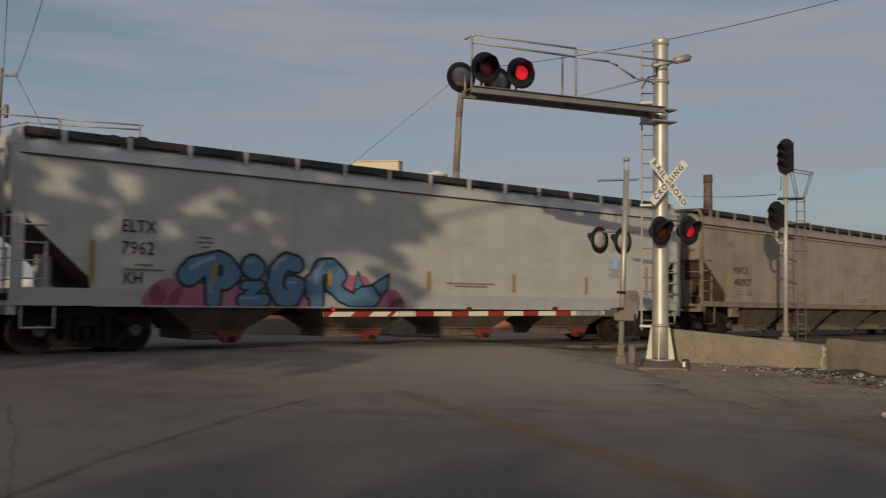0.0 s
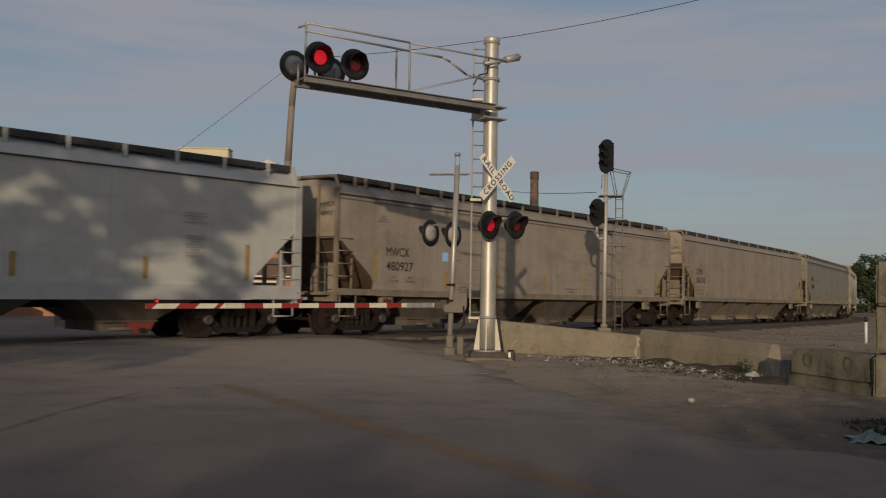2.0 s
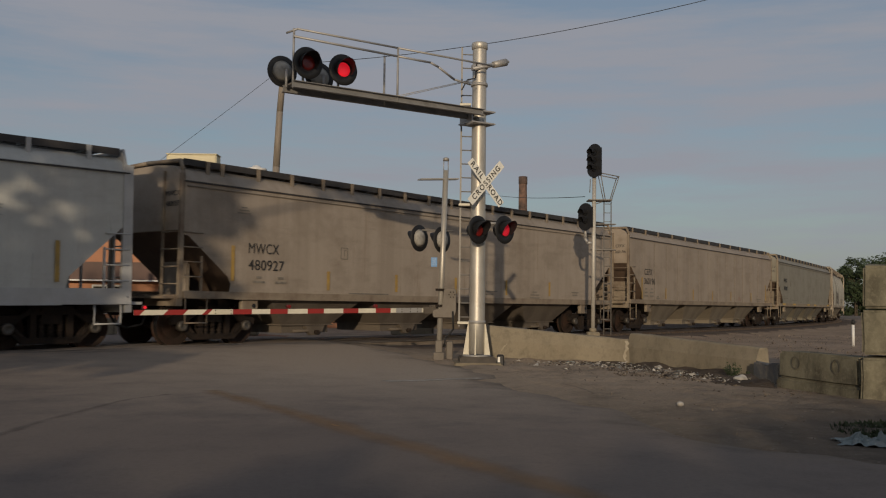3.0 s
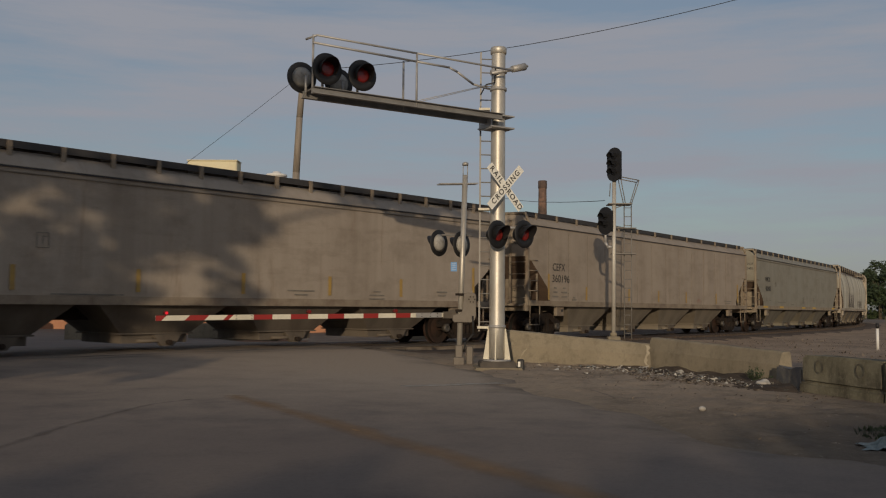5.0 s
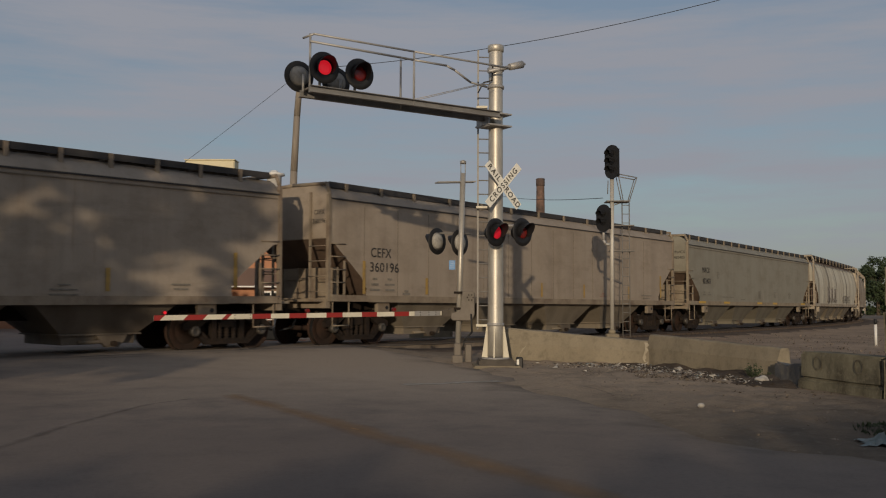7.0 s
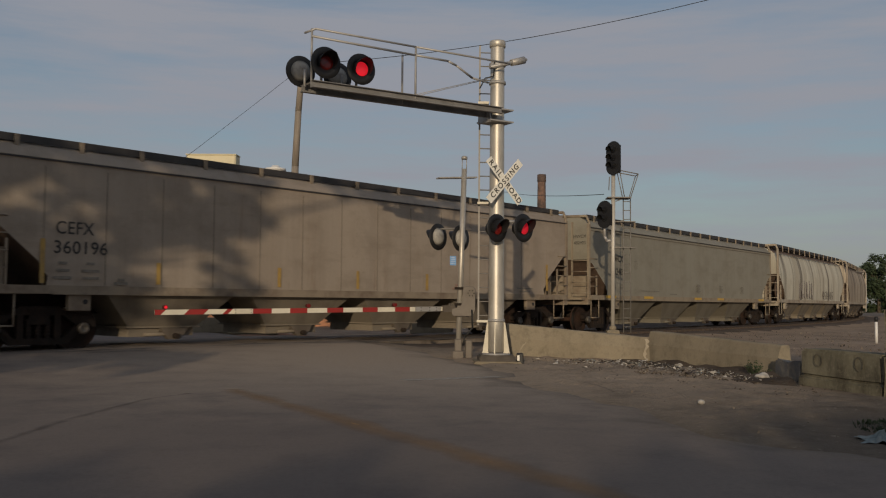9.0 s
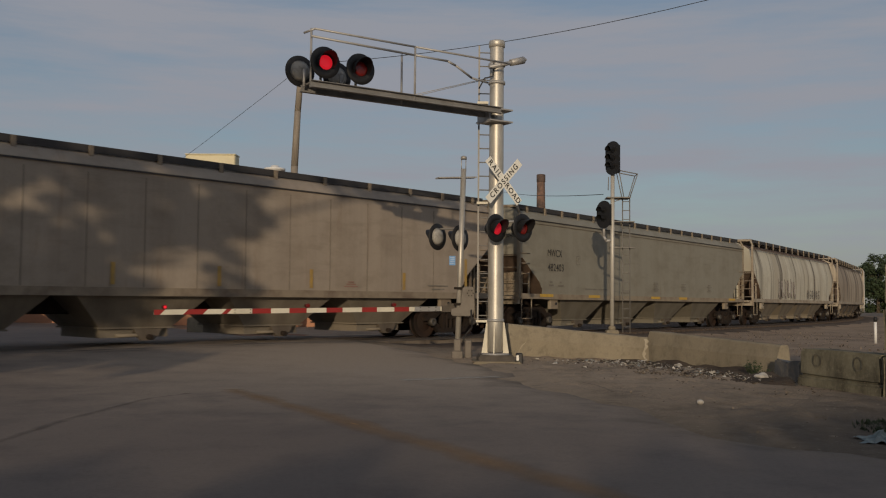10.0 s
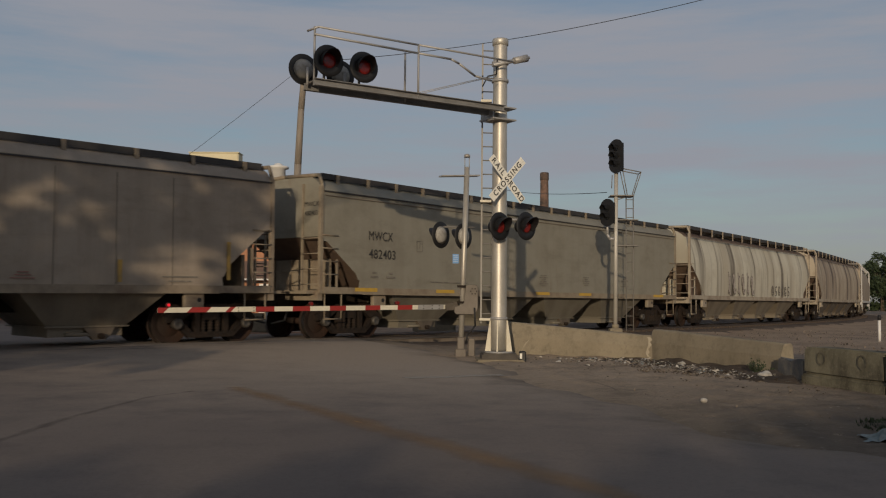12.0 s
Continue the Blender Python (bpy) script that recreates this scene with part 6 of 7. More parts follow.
# ---- beyond the tracks ----
def utility_pole(base, top, r, label, arms=()):
    t = thing("utility_pole", label, "utility pole", Matrix.Translation(base))
    bm = BM()
    a, b = Vector((0, 0, -0.3)), Vector(top) - Vector(base)
    n = 5
    for i in range(n):
        k0, k1 = i / n, (i + 1) / n
        bend = lambda k: Vector((0.06 * math.sin(k * 6.28), 0, 0))
        cyl(bm, a.lerp(b, k0) + bend(k0), a.lerp(b, k1) + bend(k1), r * (1 - 0.35 * k0), r * (1 - 0.35 * k1), 12)
    part("pole", bm, TIMBER, t, "weathered timber pole")
    for z, w, way in arms:
        bm = BM()
        m = basis(b + Vector((0, 0, z)), way, (0, 0, 1))
        box(bm, (0, 0, 0), (w, 0.1, 0.12), m)
        arm = part("crossarm", bm, TIMBER, t)
        for k in (-0.45, 0.45):
            bm = BM()
            q = m @ Vector((w * k, 0, 0.06))
            lathe(bm, [(0.04, 0), (0.06, 0.08), (0.03, 0.16)], Matrix.Translation(q), 8)
            part("insulator", bm, GREY_BOX, arm)
    return t


def wire(parent, a, b, sag, r=0.016, n=14):
    base = parent.matrix_basis.translation
    a, b = Vector(a) - base, Vector(b) - base
    bm = BM()
    pts = [a.lerp(b, i / n) - Vector((0, 0, sag * 4 * (i / n) * (1 - i / n))) for i in range(n + 1)]
    d = (b - a).normalized()
    u = d.orthogonal().normalized()
    v = d.cross(u)
    rings = [[bm.verts.new(p + (u * math.cos(k * 1.2566) + v * math.sin(k * 1.2566)) * r) for k in range(5)] for p in pts]
    for p, q in zip(rings, rings[1:]):
        for k in range(5):
            bm.faces.new((p[k], p[(k + 1) % 5], q[(k + 1) % 5], q[k]))
    part("wire", bm, CABLE, parent)


up = utility_pole((-8.70, 45.0, 0), (-8.05, 45.0, 13.3), 0.22, "leaning weathered timber utility pole behind the train")
wire(up, (-8.1, 45, 12.95), (13.7, 39.25, 15.2), 0.62)
wire(up, (-8.1, 45, 12.8), (-36.0, 62.0, -1.0), 0.5, 0.011)
up2 = utility_pole((-37.9, 50.0, 0), (-37.9, 50.0, 15.4), 0.2, "timber utility pole with a crossarm and hanging gear", ((-0.5, 2.3, (1, 0, 0)), (-2.6, 0.9, (1, 0, 0))))
bm = BM()
lathe(bm, [(0.14, -2.9), (0.16, -2.6), (0.16, -2.2), (0.1, -2.1)], Matrix.Translation((0.45, 0, 15.2)), 10)
part("transformer", bm, GREY_BOX, up2)
wire(up2, (-36.75, 50, 15.0), (-19.4, 28.0, 12.75), 0.25)
wire(up2, (-37.75, 50, 15.0), (-21.1, 28.0, 12.8), 0.25)
wire(up2, (-36.9, 50, 14.95), (-40.0, 66.0, 6.0), 0.3)


def chimney():
    t = thing("chimney", "tall red brick factory chimney far behind the train", "chimney", Matrix.Translation((8.45, 102.0, 0)))
    bm = BM()
    lathe(bm, [(0.65, 0), (0.44, 14.8), (0.44, 15.4)], seg=16)
    part("shaft", bm, BRICK_RED, t)
    bm = BM()
    lathe(bm, [(0.43, 14.6), (0.49, 14.66), (0.49, 15.45), (0.4, 15.5)], seg=16)
    part("crown", bm, SOOT_BRICK, t, "sooty brick crown")


def far_buildings():
    t = thing("warehouse", "cream sided industrial building with a white roof vent", "building", Matrix.Translation((-17.25, 62.0, 0)))
    bm = BM()
    box(bm, (0, 0.6, 5.55), (3.4, 1.2, 11.2))
    soften(bm, 0.08)
    part("wall", bm, CREAM_WALL, t, "cream siding")
    bm = BM()
    box(bm, (0, 0.6, 11.17), (3.45, 1.25, 0.06))
    part("roof", bm, CREAM_WALL, t)
    bm = BM()
    lathe(bm, [(0.5, 0), (0.5, 9.75), (0.72, 9.80), (0.72, 9.93), (0.30, 10.02), (0.26, 10.12), (0.05, 10.17)], Matrix.Translation((4.32, 0.5, 0.35)), 18)
    part("roof_vent", bm, WHITE_PAINT, t, "white round vent stack")
    t = thing("brick_building", "low orange brick building with a brown roof band", "building", Matrix.Translation((-16.5, 48.0, 0)))
    bm = BM()
    box(bm, (0, 3, 1.3), (30, 6, 2.7))
    part("wall", bm, ORANGE_BRICK, t, "orange brick wall")
    bm = BM()
    box(bm, (0, 2.8, 2.75), (30.8, 7.0, 0.9))
    part("canopy", bm, BROWN_ROOF, t, "brown canopy band round the walls")
    bm = BM()
    box(bm, (0, 2.8, 2.26), (30.9, 7.1, 0.07))
    part("canopy_edge", bm, WHITE_PAINT, t, "white strip under the canopy")
    bm = BM()
    box(bm, (4, 4.0, 4.4), (21, 5.0, 2.6))
    part("upper_wall", bm, ORANGE_BRICK, t, "orange brick upper storey")
    for x in (-3.5, 1.0, 5.5, 10.0):
        bm = BM()
        box(bm, (x, 1.47, 4.7), (0.9, 0.08, 1.0))
        w = part("window", bm, BROWN_ROOF, t, "small dark window")
        bm = BM()
        box(bm, (x, 1.42, 4.7), (0.74, 0.03, 0.84))
        part("pane", bm, DARK_GLASS, w)
    bm = BM()
    box(bm, (4, 4.0, 5.75), (21.3, 5.3, 0.14))
    part("roof", bm, BROWN_ROOF, t, "flat roof edge")
    for x in (-12, -7, -1, 3.2, 6.5, 11):
        bm = BM()
        box(bm, (x, -0.02, 1.3), (1.6, 0.08, 1.5))
        w = part("window", bm, WHITE_PAINT, t, "white framed window")
        for dx in (-0.37, 0.37):
            bm = BM()
            box(bm, (x + dx, -0.07, 1.3), (0.66, 0.03, 1.3))
            part("pane", bm, DARK_GLASS, w)


chimney()
far_buildings()
wire(RAIL_SIGNAL, (4.62, 30.8, 4.9), (2.4, 60.0, 8.5), 0.15, 0.012)


def parked_van(x, y, rz, label, col):
    t = thing("parked_van", label, "van", pose(x, y, 0, 0, 0, rz))
    bm = BM()
    prism(bm, [(px, -0.95, pz) for px, pz in ((-2.4, 0.45), (2.3, 0.45), (2.4, 1.1), (1.6, 1.3), (1.1, 2.0), (-2.4, 2.05))], (0, 1.9, 0))
    soften(bm, 0.06, 2)
    part("body", bm, col, t)
    bm = BM()
    prism(bm, [(px, -0.965, pz) for px, pz in ((1.0, 1.3), (1.5, 1.3), (1.1, 1.85), (0.3, 1.85), (0.3, 1.3))], (0, 1.93, 0))
    part("side_window", bm, DARK_GLASS, t)
    for px in (-1.5, 1.5):
        for py in (-0.85, 0.85):
            bm = BM()
            cyl(bm, (px, py - 0.1, 0.34), (px, py + 0.1, 0.34), 0.34, seg=18)
            wl = part("wheel", bm, CABLE, t)
            bm = BM()
            cyl(bm, (px, py - 0.11, 0.34), (px, py + 0.11, 0.34), 0.18, seg=12)
            part("rim", bm, GALV, wl)


parked_van(-21.5, 33.0, 20, "white van parked beyond the tracks", WHITE_PAINT)
parked_van(-24.5, 43.0, 20, "dark van parked beyond the tracks", CABLE)
parked_van(62.0, 150.0, 60, "white van parked far down by the trees", WHITE_PAINT)
for x, y, rz, w, h in ((-10.0, 36.5, 8, 1.7, 0.62), (-8.1, 35.6, 4, 1.9, 0.74), (-13.2, 33.6, 10, 2.5, 0.62), (-1.3, 37.5, -4, 1.7, 0.62)):
    bm = BM()
    box(bm, (0, 0, h / 2 - 0.03), (w, 0.7, h))
    soften(bm, 0.05, 2)
    ob = part("concrete_block", bm, CONCRETE, m=pose(x, y, 0, 0, 0, rz))
    tagged(ob, "squat concrete block beyond the tracks", "concrete block", "concrete blocks")


# ---- trees ----
def leaf_cloud(rnd, clumps, per, size, flat=0.75):
    """Leaves as small tilted quads round many clump centres."""
    verts, faces = [], []
    for cx, cy, cz, r in clumps:
        for _ in range(per):
            d = Vector((rnd.gauss(0, 1), rnd.gauss(0, 1), rnd.gauss(0, 1))).normalized() * r * rnd.random() ** 0.45
            p = Vector((cx, cy, cz)) + Vector((d.x, d.y, d.z * flat))
            u = Vector((rnd.gauss(0, 1), rnd.gauss(0, 1), rnd.gauss(0, 1))).normalized()
            v = u.orthogonal().normalized()
            s = size * rnd.uniform(0.6, 1.35)
            k = len(verts)
            verts += [p - u * s, p - v * s * 0.55, p + u * s, p + v * s * 0.55]
            faces.append((k, k + 1, k + 2, k + 3))
    me = bpy.data.meshes.new("crown")
    me.from_pydata([tuple(v) for v in verts], [], faces)
    me.materials.append(LEAF)
    return me


def tree(x, y, h, spread, label, seed, clumps=26, per=130, size=0.22, low=0.35, extra=()):
    rnd = random.Random(seed)
    t = thing("tree", label, "tree", Matrix.Translation((x, y, 0)))
    bm = BM()
    cyl(bm, (0, 0, -0.2), (rnd.uniform(-0.3, 0.3), 0, h * 0.5), 0.035 * h, 0.018 * h, 10)
    cs = []
    for i in range(clumps):
        a, k = rnd.uniform(0, 2 * math.pi), rnd.random()
        z = h * (low + (0.96 - low) * k)
        rr = spread * math.sin(math.pi * min(1, 0.15 + 0.8 * k)) * rnd.uniform(0.35, 1.0)
        cs.append((rr * math.cos(a), rr * math.sin(a), z, spread * rnd.uniform(0.22, 0.4)))
    cs += [tuple(e) for e in extra]
    for cx, cy, cz, r in cs[::14 if len(extra) > 50 else 2]:
        s = rnd.uniform(0.3, 0.5)
        cyl(bm, (0, 0, h * s), (cx * 0.9, cy * 0.9, cz), 0.010 * h, 0.003 * h, 6)
    part("trunk", bm, BARK, t, "grey trunk and limbs")
    part("crown", leaf_cloud(rnd, cs, per, size), None, t, "uneven green leaves")
    return t


for i, (x, y, h, s) in enumerate(((55.0, 108, 7.6, 3.6), (60, 112, 9.6, 4.6), (66, 110, 9.2, 5.0), (72, 118, 10.6, 5.5), (66, 128, 10.5, 5.0), (80, 112, 10, 5))):
    tree(x, y, h, s, "leafy green tree at the far edge of the yard", 10 + i, 90, 230, 0.27, 0.02)
for i, (x, y, h, s) in enumerate(((84, 190, 11.5, 5), (92, 196, 12.6, 6.0), (100, 200, 12.5, 6.5))):
    tree(x, y, h, s, "distant tree behind the yard", 30 + i, 50, 150, 0.32, 0.05)

# unseen trees behind the camera that shade the road and the near cars
def canopy():
    """Leaf clumps of the roadside tree, thick above, with gaps below and at its edge."""
    r = random.Random(77)
    out = []
    for _ in range(540):
        a, z = r.uniform(-0.9, 1.0), r.uniform(0.9, 4.7)
        keep = 0.46
        if a < 0:
            keep = 0.40
        if a > 0.25 and z > 2.55 + 0.25 * math.sin(a * 9):
            keep = 0.8
        if (0.0 < a < 0.14 and 2.9 < z < 3.5) or (0.46 < a < 0.72 and 1.95 < z < 2.55):
            keep = 0.0
        elif a > 0.70 and z < 2.8:
            keep = 0.3
        elif a > 0.36 and z < 1.9:
            keep = 0.3
        if r.random() < keep:
            out.append((-11.4 + 3.6 * a + 12.5, r.uniform(-0.6, 0.6), z + 4.04 + 0.83 * a, r.uniform(0.20, 0.36)))
    for _ in range(90):
        a, z = r.uniform(-1.6, 0.15), r.uniform(-0.7, 0.9)
        if r.random() < 0.6:
            out.append((-11.4 + 3.6 * a + 12.5, r.uniform(-0.6, 0.6), z + 4.04 + 0.83 * a, r.uniform(0.2, 0.36)))
    for _ in range(110):
        a = r.uniform(-0.4, 1.15)
        if r.random() < 0.55:
            out.append((-11.4 + 3.6 * a + 12.5, r.uniform(-0.6, 0.6), r.uniform(3.75, 4.45), r.uniform(0.16, 0.3)))
    for _ in range(120):
        out.append((r.uniform(-3.6, 1.7), r.uniform(-0.6, 0.6), r.uniform(4.5, 5.7), r.uniform(0.2, 0.34)))
    for k in range(9):
        out.append((-5.6 + 0.24 * k + 12.5, r.uniform(-0.4, 0.4), 9.62 + 0.06 * k + r.uniform(-0.12, 0.1), r.uniform(0.16, 0.30)))
    for k in range(5):
        out.append((-6.8 + 0.22 * k + 12.5, 0, 9.55 + r.uniform(-0.2, 0.2), 0.2))
    return out


SHADE_Y = -24.0
tree(-12.5, -6.0, 12.0, 3.0, "large leafy tree beside the road", 51, 6, 75, 0.10, 0.75, extra=canopy())
tree(-24, SHADE_Y - 2, 14.5, 6.0, "large leafy tree beside the road", 52, 40, 150, 0.24, 0.2)
# invented row, out of view: its tops set how far the foreground shade reaches
for i, (x, h, s) in enumerate(((-8.0, 4.7, 3.0), (-3.5, 5.3, 3.2), (1.0, 5.6, 3.2), (5.5, 5.9, 3.2), (10.0, 6.2, 3.2), (15.0, 6.4, 3.4))):
    tree(x, SHADE_Y, h, s, "unseen bushy tree added to shade the foreground", 60 + i, 26, 150, 0.24, 0.05, [(-2.5 + 0.4 * k, 0, (5.05 if x > -1 else 4.75 if x > -6 else 4.3) + 0.35 * noise.noise(Vector((x + 0.4 * k, 3.1, 0))), 0.5) for k in range(13)])


# ---- rubbish, weeds and small things ----
def rubbish():
    rnd = random.Random(5)
    bm = BM()
    for _ in range(3200):
        k = rnd.random()
        a, b = (Vector((3.0, 20.6, 0)), Vector((4.2, 20.2, 0))) if k < 0.2 else (Vector((4.0, 20.1, 0)), Vector((5.5, 15.8, 0)))
        p = a.lerp(b, rnd.random()) + Vector((-abs(rnd.gauss(0, 0.9)), -abs(rnd.gauss(0, 1.2)), 0))
        if noise.noise(Vector((p.x * 1.9, p.y * 1.2, 7))) < rnd.uniform(-0.1, 0.4):
            continue
        s = rnd.uniform(0.006, 0.024) * (2.2 if rnd.random() < 0.05 else 1)
        m = Matrix.Translation((p.x, p.y, land(p.x, p.y) + 0.015 + s * 0.1)) @ Euler((rnd.uniform(-0.5, 0.5), rnd.uniform(-0.5, 0.5), rnd.uniform(0, 6))).to_matrix().to_4x4()
        vs = [bm.verts.new(m @ (Vector(v) * s * rnd.uniform(0.5, 1.4))) for v in ((1.3, 0, 0), (-1.2, 0, 0), (0, 0.9, 0.1), (0, -0.8, 0), (0.2, 0, 0.55), (0, 0.1, -0.4))]
        for f in ((0, 2, 4), (2, 1, 4), (1, 3, 4), (3, 0, 4), (2, 0, 5), (1, 2, 5), (3, 1, 5), (0, 3, 5)):
            bm.faces.new([vs[q] for q in f])
    tagged(part("rubble", bm, RUBBLE), "broken stones strewn along the barrier's foot", "rubble", kind="stuff")
    bm = BM()
    for _ in range(520):
        k = rnd.random()
        a, b = (Vector((3.0, 20.5, 0)), Vector((4.2, 20.2, 0))) if k < 0.4 else (Vector((4.0, 20.1, 0)), Vector((5.4, 16.2, 0)))
        p = a.lerp(b, rnd.random()) + Vector((-abs(rnd.gauss(0, 0.75)), -abs(rnd.gauss(0, 0.6)), 0))
        s = rnd.uniform(0.012, 0.045) * (1.9 if rnd.random() < 0.12 else 1)
        q = [Vector((rnd.uniform(-s, s), rnd.uniform(-s, s), rnd.uniform(0.0, s * 0.9))) for _ in range(4)]
        base = Vector((p.x, p.y, land(p.x, p.y) + 0.035))
        vs = [bm.verts.new(base + w) for w in q]
        bm.faces.new(vs[:3])
        bm.faces.new((vs[0], vs[2], vs[3]))
    tagged(part("litter", bm, PAPER), "scraps of dirty white litter in the dirt", "litter", kind="stuff")
    for name, mat, count, sz, lab in (("litter", TEAL, 90, 0.055, "scraps of pale blue plastic in the dirt"), ("dark_litter", TWIG, 420, 0.07, "dark scraps and sticks in the dirt")):
        bm = BM()
        for _ in range(count):
            a, b = (Vector((2.9, 20.6, 0)), Vector((4.2, 20.2, 0))) if rnd.random() < 0.4 else (Vector((4.0, 20.1, 0)), Vector((5.5, 15.6, 0)))
            p = a.lerp(b, rnd.random()) + Vector((-abs(rnd.gauss(0, 0.6)), -abs(rnd.gauss(0, 0.5)), 0))
            q = [Vector((rnd.uniform(-sz, sz), rnd.uniform(-sz, sz), rnd.uniform(0.0, sz * 0.6))) for _ in range(3)]
            base = Vector((p.x, p.y, land(p.x, p.y) + 0.035))
            bm.faces.new([bm.verts.new(base + w) for w in q])
        tagged(part(name, bm, mat), lab, "litter", kind="stuff")
    for x, y, r, lab in ((3.02, 11.95, 0.044, "pale fist-sized stone lying on the dirt"), (4.35, 18.9, 0.075, "crumpled white bag by the barrier"), (3.86, 20.1, 0.065, "crumpled white bag by the barrier"), (5.05, 15.9, 0.11, "crumpled white sack at the barrier's end")):
        bm = BM()
        bmesh.ops.create_icosphere(bm, subdivisions=3, radius=r)
        for v in bm.verts:
            v.co *= 1 + 0.35 * noise.noise(v.co * 9 + Vector((x, y, 0)))
            v.co.z *= 0.75
        ob = part("stone" if "stone" in lab else "plastic_bag", bm, PAPER, m=pose(x, y, land(x, y) + r * 0.5))
        tagged(ob, lab, "stone" if "stone" in lab else "rubbish")
    bm = BM()
    n = 22
    rows = []
    for j in range(n + 1):
        row = []
        for i in range(n + 1):
            q = Vector((i / n - 0.5, j / n - 0.5, 0))
            edge = 1 - 0.5 * noise.noise(Vector((math.atan2(q.y, q.x) * 1.7, 4.0, 0)))
            crease = abs(noise.noise(Vector((i * 0.31, j * 0.21, 1.5)))) + 0.6 * abs(noise.noise(Vector((i * 0.8, j * 0.7, 5.0))))
            row.append(bm.verts.new((0.56 * q.x * edge, 0.46 * q.y * edge, 0.03 + 0.17 * crease * max(0.0, 1 - 1.5 * q.length))))
        rows.append(row)
    for a, b in zip(rows, rows[1:]):
        for i in range(n):
            bm.faces.new((a[i], a[i + 1], b[i + 1], b[i]))
    tagged(part("plastic_sack", bm, TEAL, m=pose(3.98, 8.75, land(4.0, 8.8) - 0.03, 0, 0, -25)), "torn pale blue plastic sack on the dirt", "rubbish")


def grass(x, y, r, n, h, seed, label, mat=LEAF_LIT):
    rnd = random.Random(seed)
    verts, faces = [], []
    for _ in range(n):
        a, d = rnd.uniform(0, 6.28), r * rnd.random() ** 0.6
        p = Vector((x + d * math.cos(a), y + d * math.sin(a), land(x, y) - 0.01))
        lean = Vector((rnd.gauss(0, 0.35), rnd.gauss(0, 0.35), 1)) * h * rnd.uniform(0.4, 1.1)
        w = Vector((math.cos(a + 1.57), math.sin(a + 1.57), 0)) * rnd.uniform(0.006, 0.02)
        k = len(verts)
        verts += [tuple(p - w), tuple(p + w), tuple(p + lean * 0.6 + w * 0.9), tuple(p + lean), tuple(p + lean * 0.6 - w * 0.9)]
        faces.append((k, k + 1, k + 2, k + 3, k + 4))
    me = bpy.data.meshes.new("weeds")
    me.from_pydata(verts, [], faces)
    me.materials.append(mat)
    tagged(new("weeds", me), label, "weeds", kind="stuff")


def weed(x, y, r, h, seed, label):
    """A bushy weed: thin stalks with small leaves along them."""
    rnd = random.Random(seed)
    verts, faces = [], []
    for _ in range(26):
        a, out = rnd.uniform(0, 6.28), r * rnd.random() ** 0.5
        foot = Vector((x + 0.3 * out * math.cos(a), y + 0.3 * out * math.sin(a), land(x, y)))
        top = Vector((x + out * math.cos(a), y + out * math.sin(a), land(x, y) + h * rnd.uniform(0.45, 1.0)))
        side = Vector((-math.sin(a), math.cos(a), 0)) * 0.004
        k = len(verts)
        verts += [foot - side, foot + side, top]
        faces.append((k, k + 1, k + 2))
        for q in range(12):
            p = foot.lerp(top, rnd.uniform(0.25, 1.0))
            u = Vector((rnd.gauss(0, 1), rnd.gauss(0, 1), rnd.gauss(0.3, 0.6))).normalized() * rnd.uniform(0.02, 0.045)
            v = u.orthogonal().normalized() * u.length * 0.35
            k = len(verts)
            verts += [p, p + u * 0.5 + v, p + u, p + u * 0.5 - v]
            faces.append((k, k + 1, k + 2, k + 3))
    me = bpy.data.meshes.new("weeds")
    me.from_pydata([tuple(v) for v in verts], [], faces)
    me.materials.append(LEAF_LIT)
    tagged(new("weeds", me), label, "weeds", kind="stuff")


def marker_post():
    t = thing("marker_post", "thin white marker post with a dark top", "marker post", Matrix.Translation((14.3, 32.6, 0)))
    bm = BM()
    cyl(bm, (0, 0, -0.05), (0, 0, 0.72), 0.05, seg=10)
    part("post", bm, WHITE_PAINT, t)
    bm = BM()
    cyl(bm, (0, 0, 0.72), (0, 0, 0.9), 0.055, seg=10)
    part("cap", bm, BLACK, t)


def scattered_stones(name, label, mat, count, area, size, seed):
    """Loose stones over a stretch of ground; area is (x0, x1, y0, y1)."""
    rnd = random.Random(seed)
    bm = BM()
    for _ in range(count):
        x, y = rnd.uniform(*area[:2]), rnd.uniform(*area[2:])
        if x * ROAD_N.x + y * ROAD_N.y < road_right(x * ROAD_U.x + y * ROAD_U.y) + 0.1 or to_track(x, y)[0] < 1.7:
            continue
        sz = rnd.uniform(*size) * (2.0 if rnd.random() < 0.06 else 1)
        m = Matrix.Translation((x, y, land(x, y) + sz * 0.3)) @ Euler((rnd.uniform(0, 6), rnd.uniform(0, 6), rnd.uniform(0, 6))).to_matrix().to_4x4()
        vs = [bm.verts.new(m @ (Vector(v) * sz * rnd.uniform(0.6, 1.2))) for v in ((1, 0, 0), (-1, 0, 0), (0, 0.8, 0), (0, -0.8, 0), (0, 0, 0.6), (0, 0, -0.6))]
        for f in ((0, 2, 4), (2, 1, 4), (1, 3, 4), (3, 0, 4), (2, 0, 5), (1, 2, 5), (3, 1, 5), (0, 3, 5)):
            bm.faces.new([vs[i] for i in f])
    tagged(part(name, bm, mat), label, "stones", kind="stuff")


scattered_stones("gravel_stones", "loose gravel beside the curved track", DULL_RUBBLE, 2600, (6, 26, 18, 46), (0.012, 0.035), 21)
scattered_stones("dirt_stones", "small stones strewn over the roadside dirt", DULL_RUBBLE, 420, (1, 8, 8, 22), (0.004, 0.015), 22)


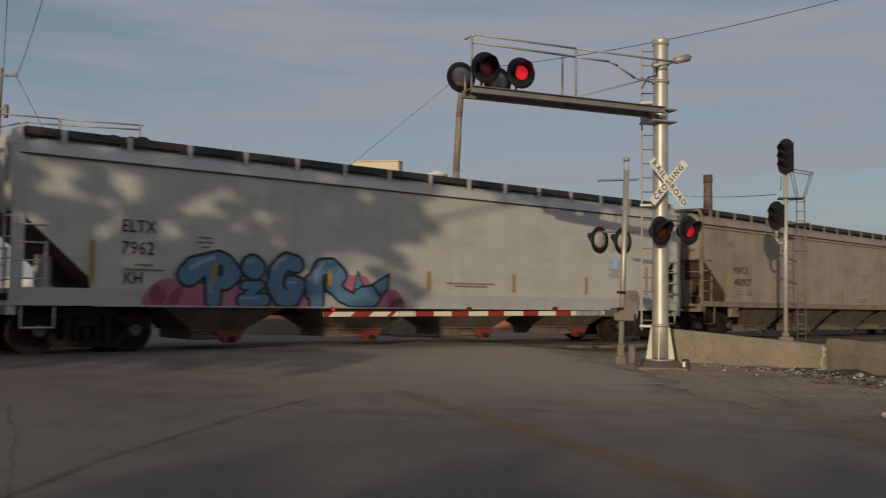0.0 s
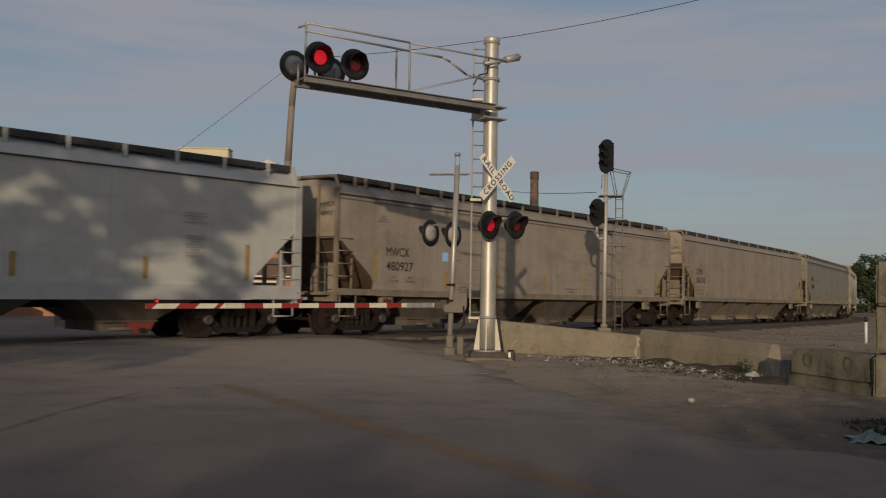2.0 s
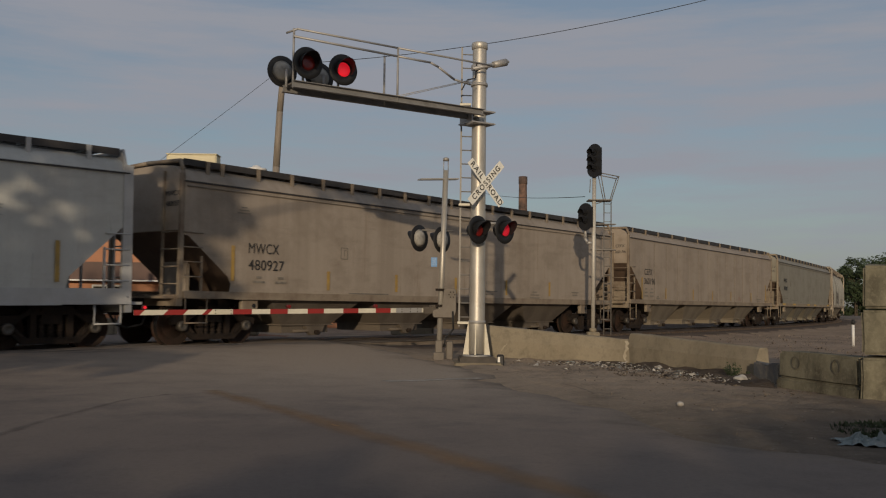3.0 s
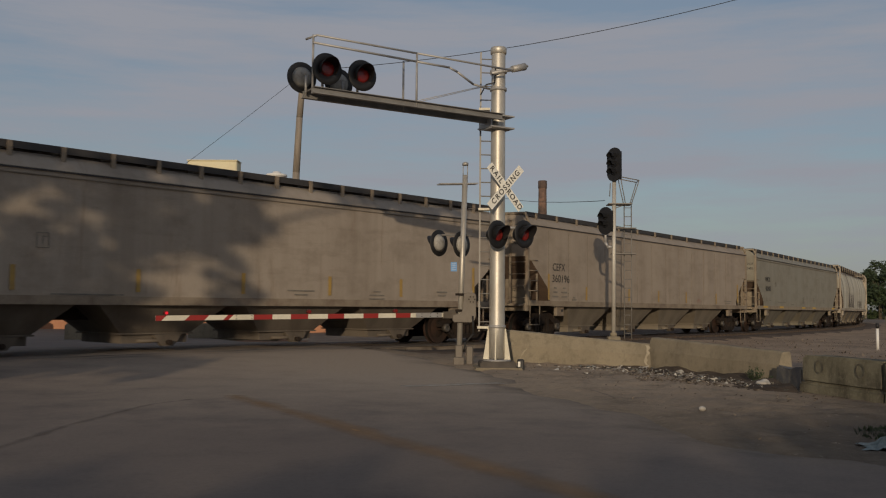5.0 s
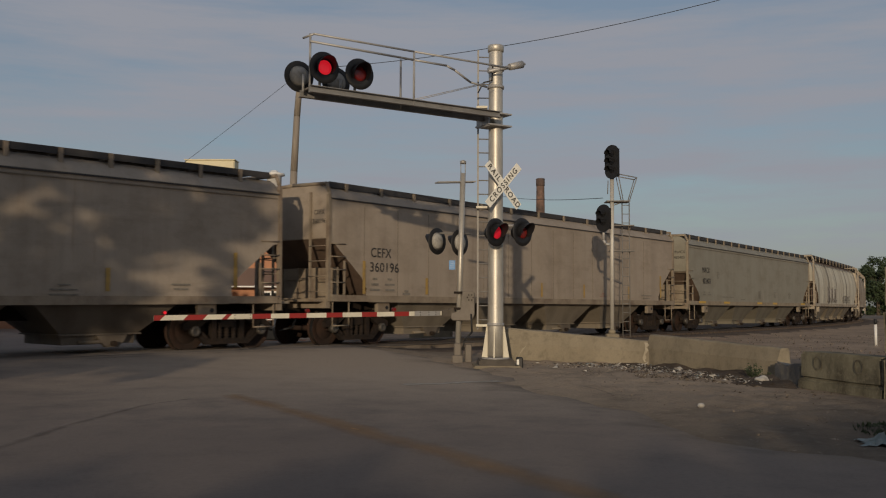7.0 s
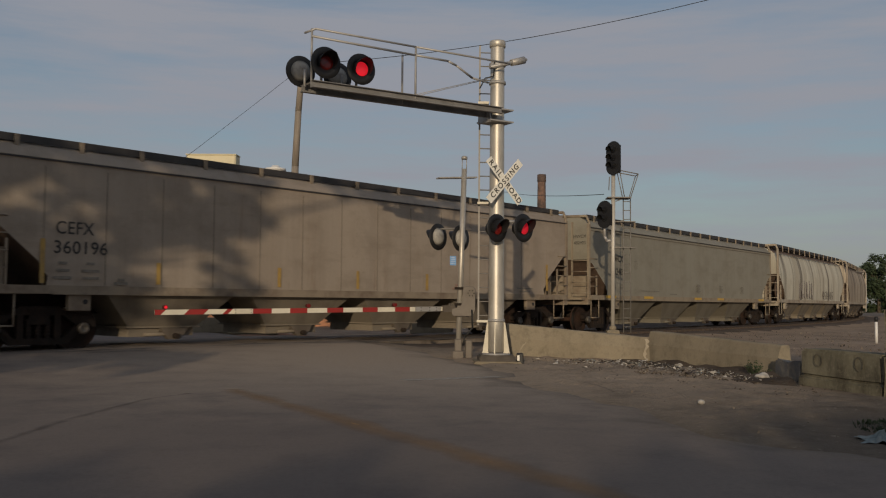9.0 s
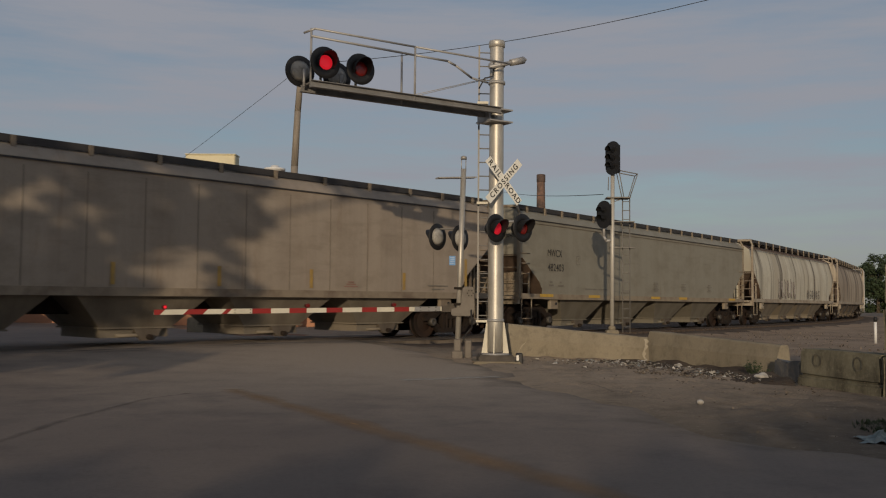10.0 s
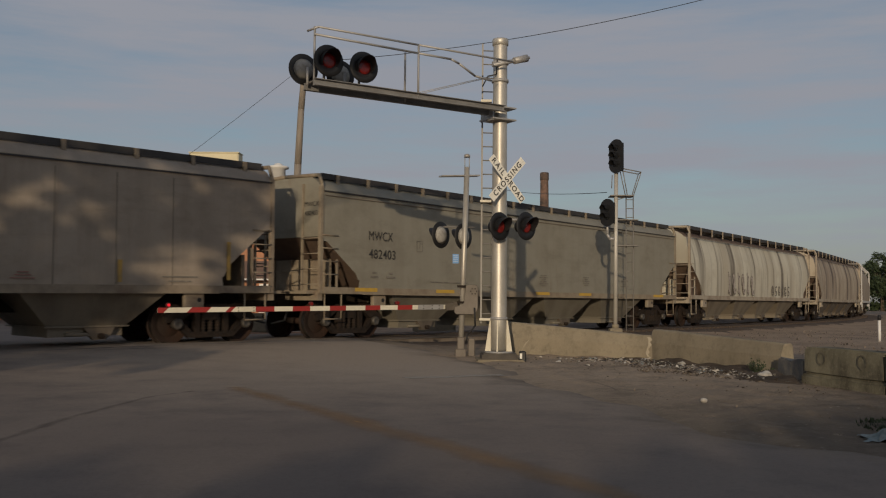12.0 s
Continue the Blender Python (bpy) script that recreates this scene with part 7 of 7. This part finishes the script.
def dirt_bank(a, b, width, height, seed, mat=DIRT):
    """Loose dirt drifted against a barrier's foot."""
    a, b = Vector((*a, 0)), Vector((*b, 0))
    d = (b - a).normalized()
    side = Vector((d.y, -d.x, 0))
    bm = BM()
    n, w = int((b - a).length / 0.06), 14
    rows = []
    for i in range(n + 1):
        row = []
        for k in range(w + 1):
            f = k / w
            p = a + d * (b - a).length * i / n + side * width * f * (1 + 0.4 * noise.noise(Vector((i * 0.05, seed, 0))))
            h = height * (1 - f) ** 1.6 * (1 + 0.9 * noise.noise(Vector((i * 0.09, seed, f)))) + 0.06 * noise.noise(Vector((p.x * 4, p.y * 4, seed))) * (1 - f) * min(1, 8 * f + 0.3)
            end = min(1, 6 * i / n, 6 * (n - i) / n)
            row.append(bm.verts.new((p.x, p.y, land(p.x, p.y) - 0.03 * f - 0.02 + max(h, 0) * end)))
        rows.append(row)
    for p, q in zip(rows, rows[1:]):
        for k in range(w):
            f = bm.faces.new((p[k], p[k + 1], q[k + 1], q[k]))
            f.smooth = True
    tagged(part("dirt_bank", bm, mat), "loose brown dirt drifted against the concrete barrier", "dirt", kind="structure")


dirt_bank((1.5, 21.85), (4.1, 20.55), 0.9, 0.06, 1)
dirt_bank((3.3, 20.95), (4.1, 20.55), 0.9, 0.07, 4, HUMUS)
dirt_bank((4.05, 20.6), (5.62, 17.05), 1.5, 0.10, 2, HUMUS)
dirt_bank((5.45, 16.9), (5.30, 14.9), 1.3, 0.12, 3, HUMUS)
rubbish()
weed(5.24, 16.98, 0.19, 0.30, 1, "small leafy green weed against the concrete barrier")
weed(5.34, 16.55, 0.12, 0.13, 3, "low green weed at the barrier's foot")
grass(4.75, 9.6, 0.75, 1300, 0.06, 2, "low green weeds at the dirt's edge")
marker_post()
block((5.50, 16.62), (5.52, 15.42), -0.05, 0.38, 0.3, plain("sprayed_dark_concrete", (0.15, 0.148, 0.145), 0.85, 0, (0.30, 0.26, 0.20), 0.95, 4.5, 30), "broken concrete chunk sprayed dark blue beside the barrier", 0, 9, 0.03, 0.16)


# ---- everything that moves ----
def car_pose(s):
    """A car whose middle is s metres along the track."""
    a, _ = on_track(s - 8.25)
    b, _ = on_track(s + 8.25)
    d = b - a
    tilt = -math.atan2(d.z, math.hypot(d.x, d.y))
    return Matrix.Translation((a + b) / 2) @ Matrix.Rotation(math.atan2(d.y, d.x), 4, "Z") @ Matrix.Rotation(tilt, 4, "Y")


ON_RIGHT = [1.20, 2.38, 3.72, 5.03, 6.25, 7.53, 8.80, 10.08, 11.35]
OFF_RIGHT = [0.52, 1.75, 3.12, 4.37, 5.65, 6.72, 8.18, 9.38, 10.70, 11.80]


def flash_rows(lens, right):
    """A lens that turns between its lit and its unlit side; the two of a pair take turns."""
    rest = lens.matrix_basis.copy()
    ups, downs = (ON_RIGHT, OFF_RIGHT) if right else ([t + 0.13 for t in OFF_RIGHT], [t - (0.14 if t == 5.03 else 0.03) for t in ON_RIGHT])
    changes = sorted([(t, 0.0) for t in ups] + [(t, 180.0) for t in downs])
    rows = [(0.0, 180.0 - changes[0][1])]
    for t, s in changes:
        if t > CLIP - 0.12:
            continue
        o = 180.0 - s
        base = round(t * FPS) / FPS
        rows += [(base, o), (base + 1 / FPS, o + (s - o) / 3), (base + 2 / FPS, o + (s - o) * 2 / 3), (base + 3 / FPS, s)]
    rows.append((CLIP, rows[-1][1]))
    return [(t, rest @ Matrix.Rotation(radians(a), 4, "Y")) for t, a in rows]


def motions():
    times = [0.5 * i for i in range(25)]
    for car, sets, middle in CARS:
        walk(car, [(t, car_pose(middle + SPEED * (CLIP - t))) for t in times])
        for w in sets:
            rest = w.matrix_basis.translation.copy()
            walk(w, [(t, Matrix.Translation(rest) @ Matrix.Rotation(-SPEED * t / 0.475, 4, "Y")) for t in (i * 4 / FPS for i in range(91))])
    for lens, side in LENSES:
        walk(lens, flash_rows(lens, side == "R"))


motions()
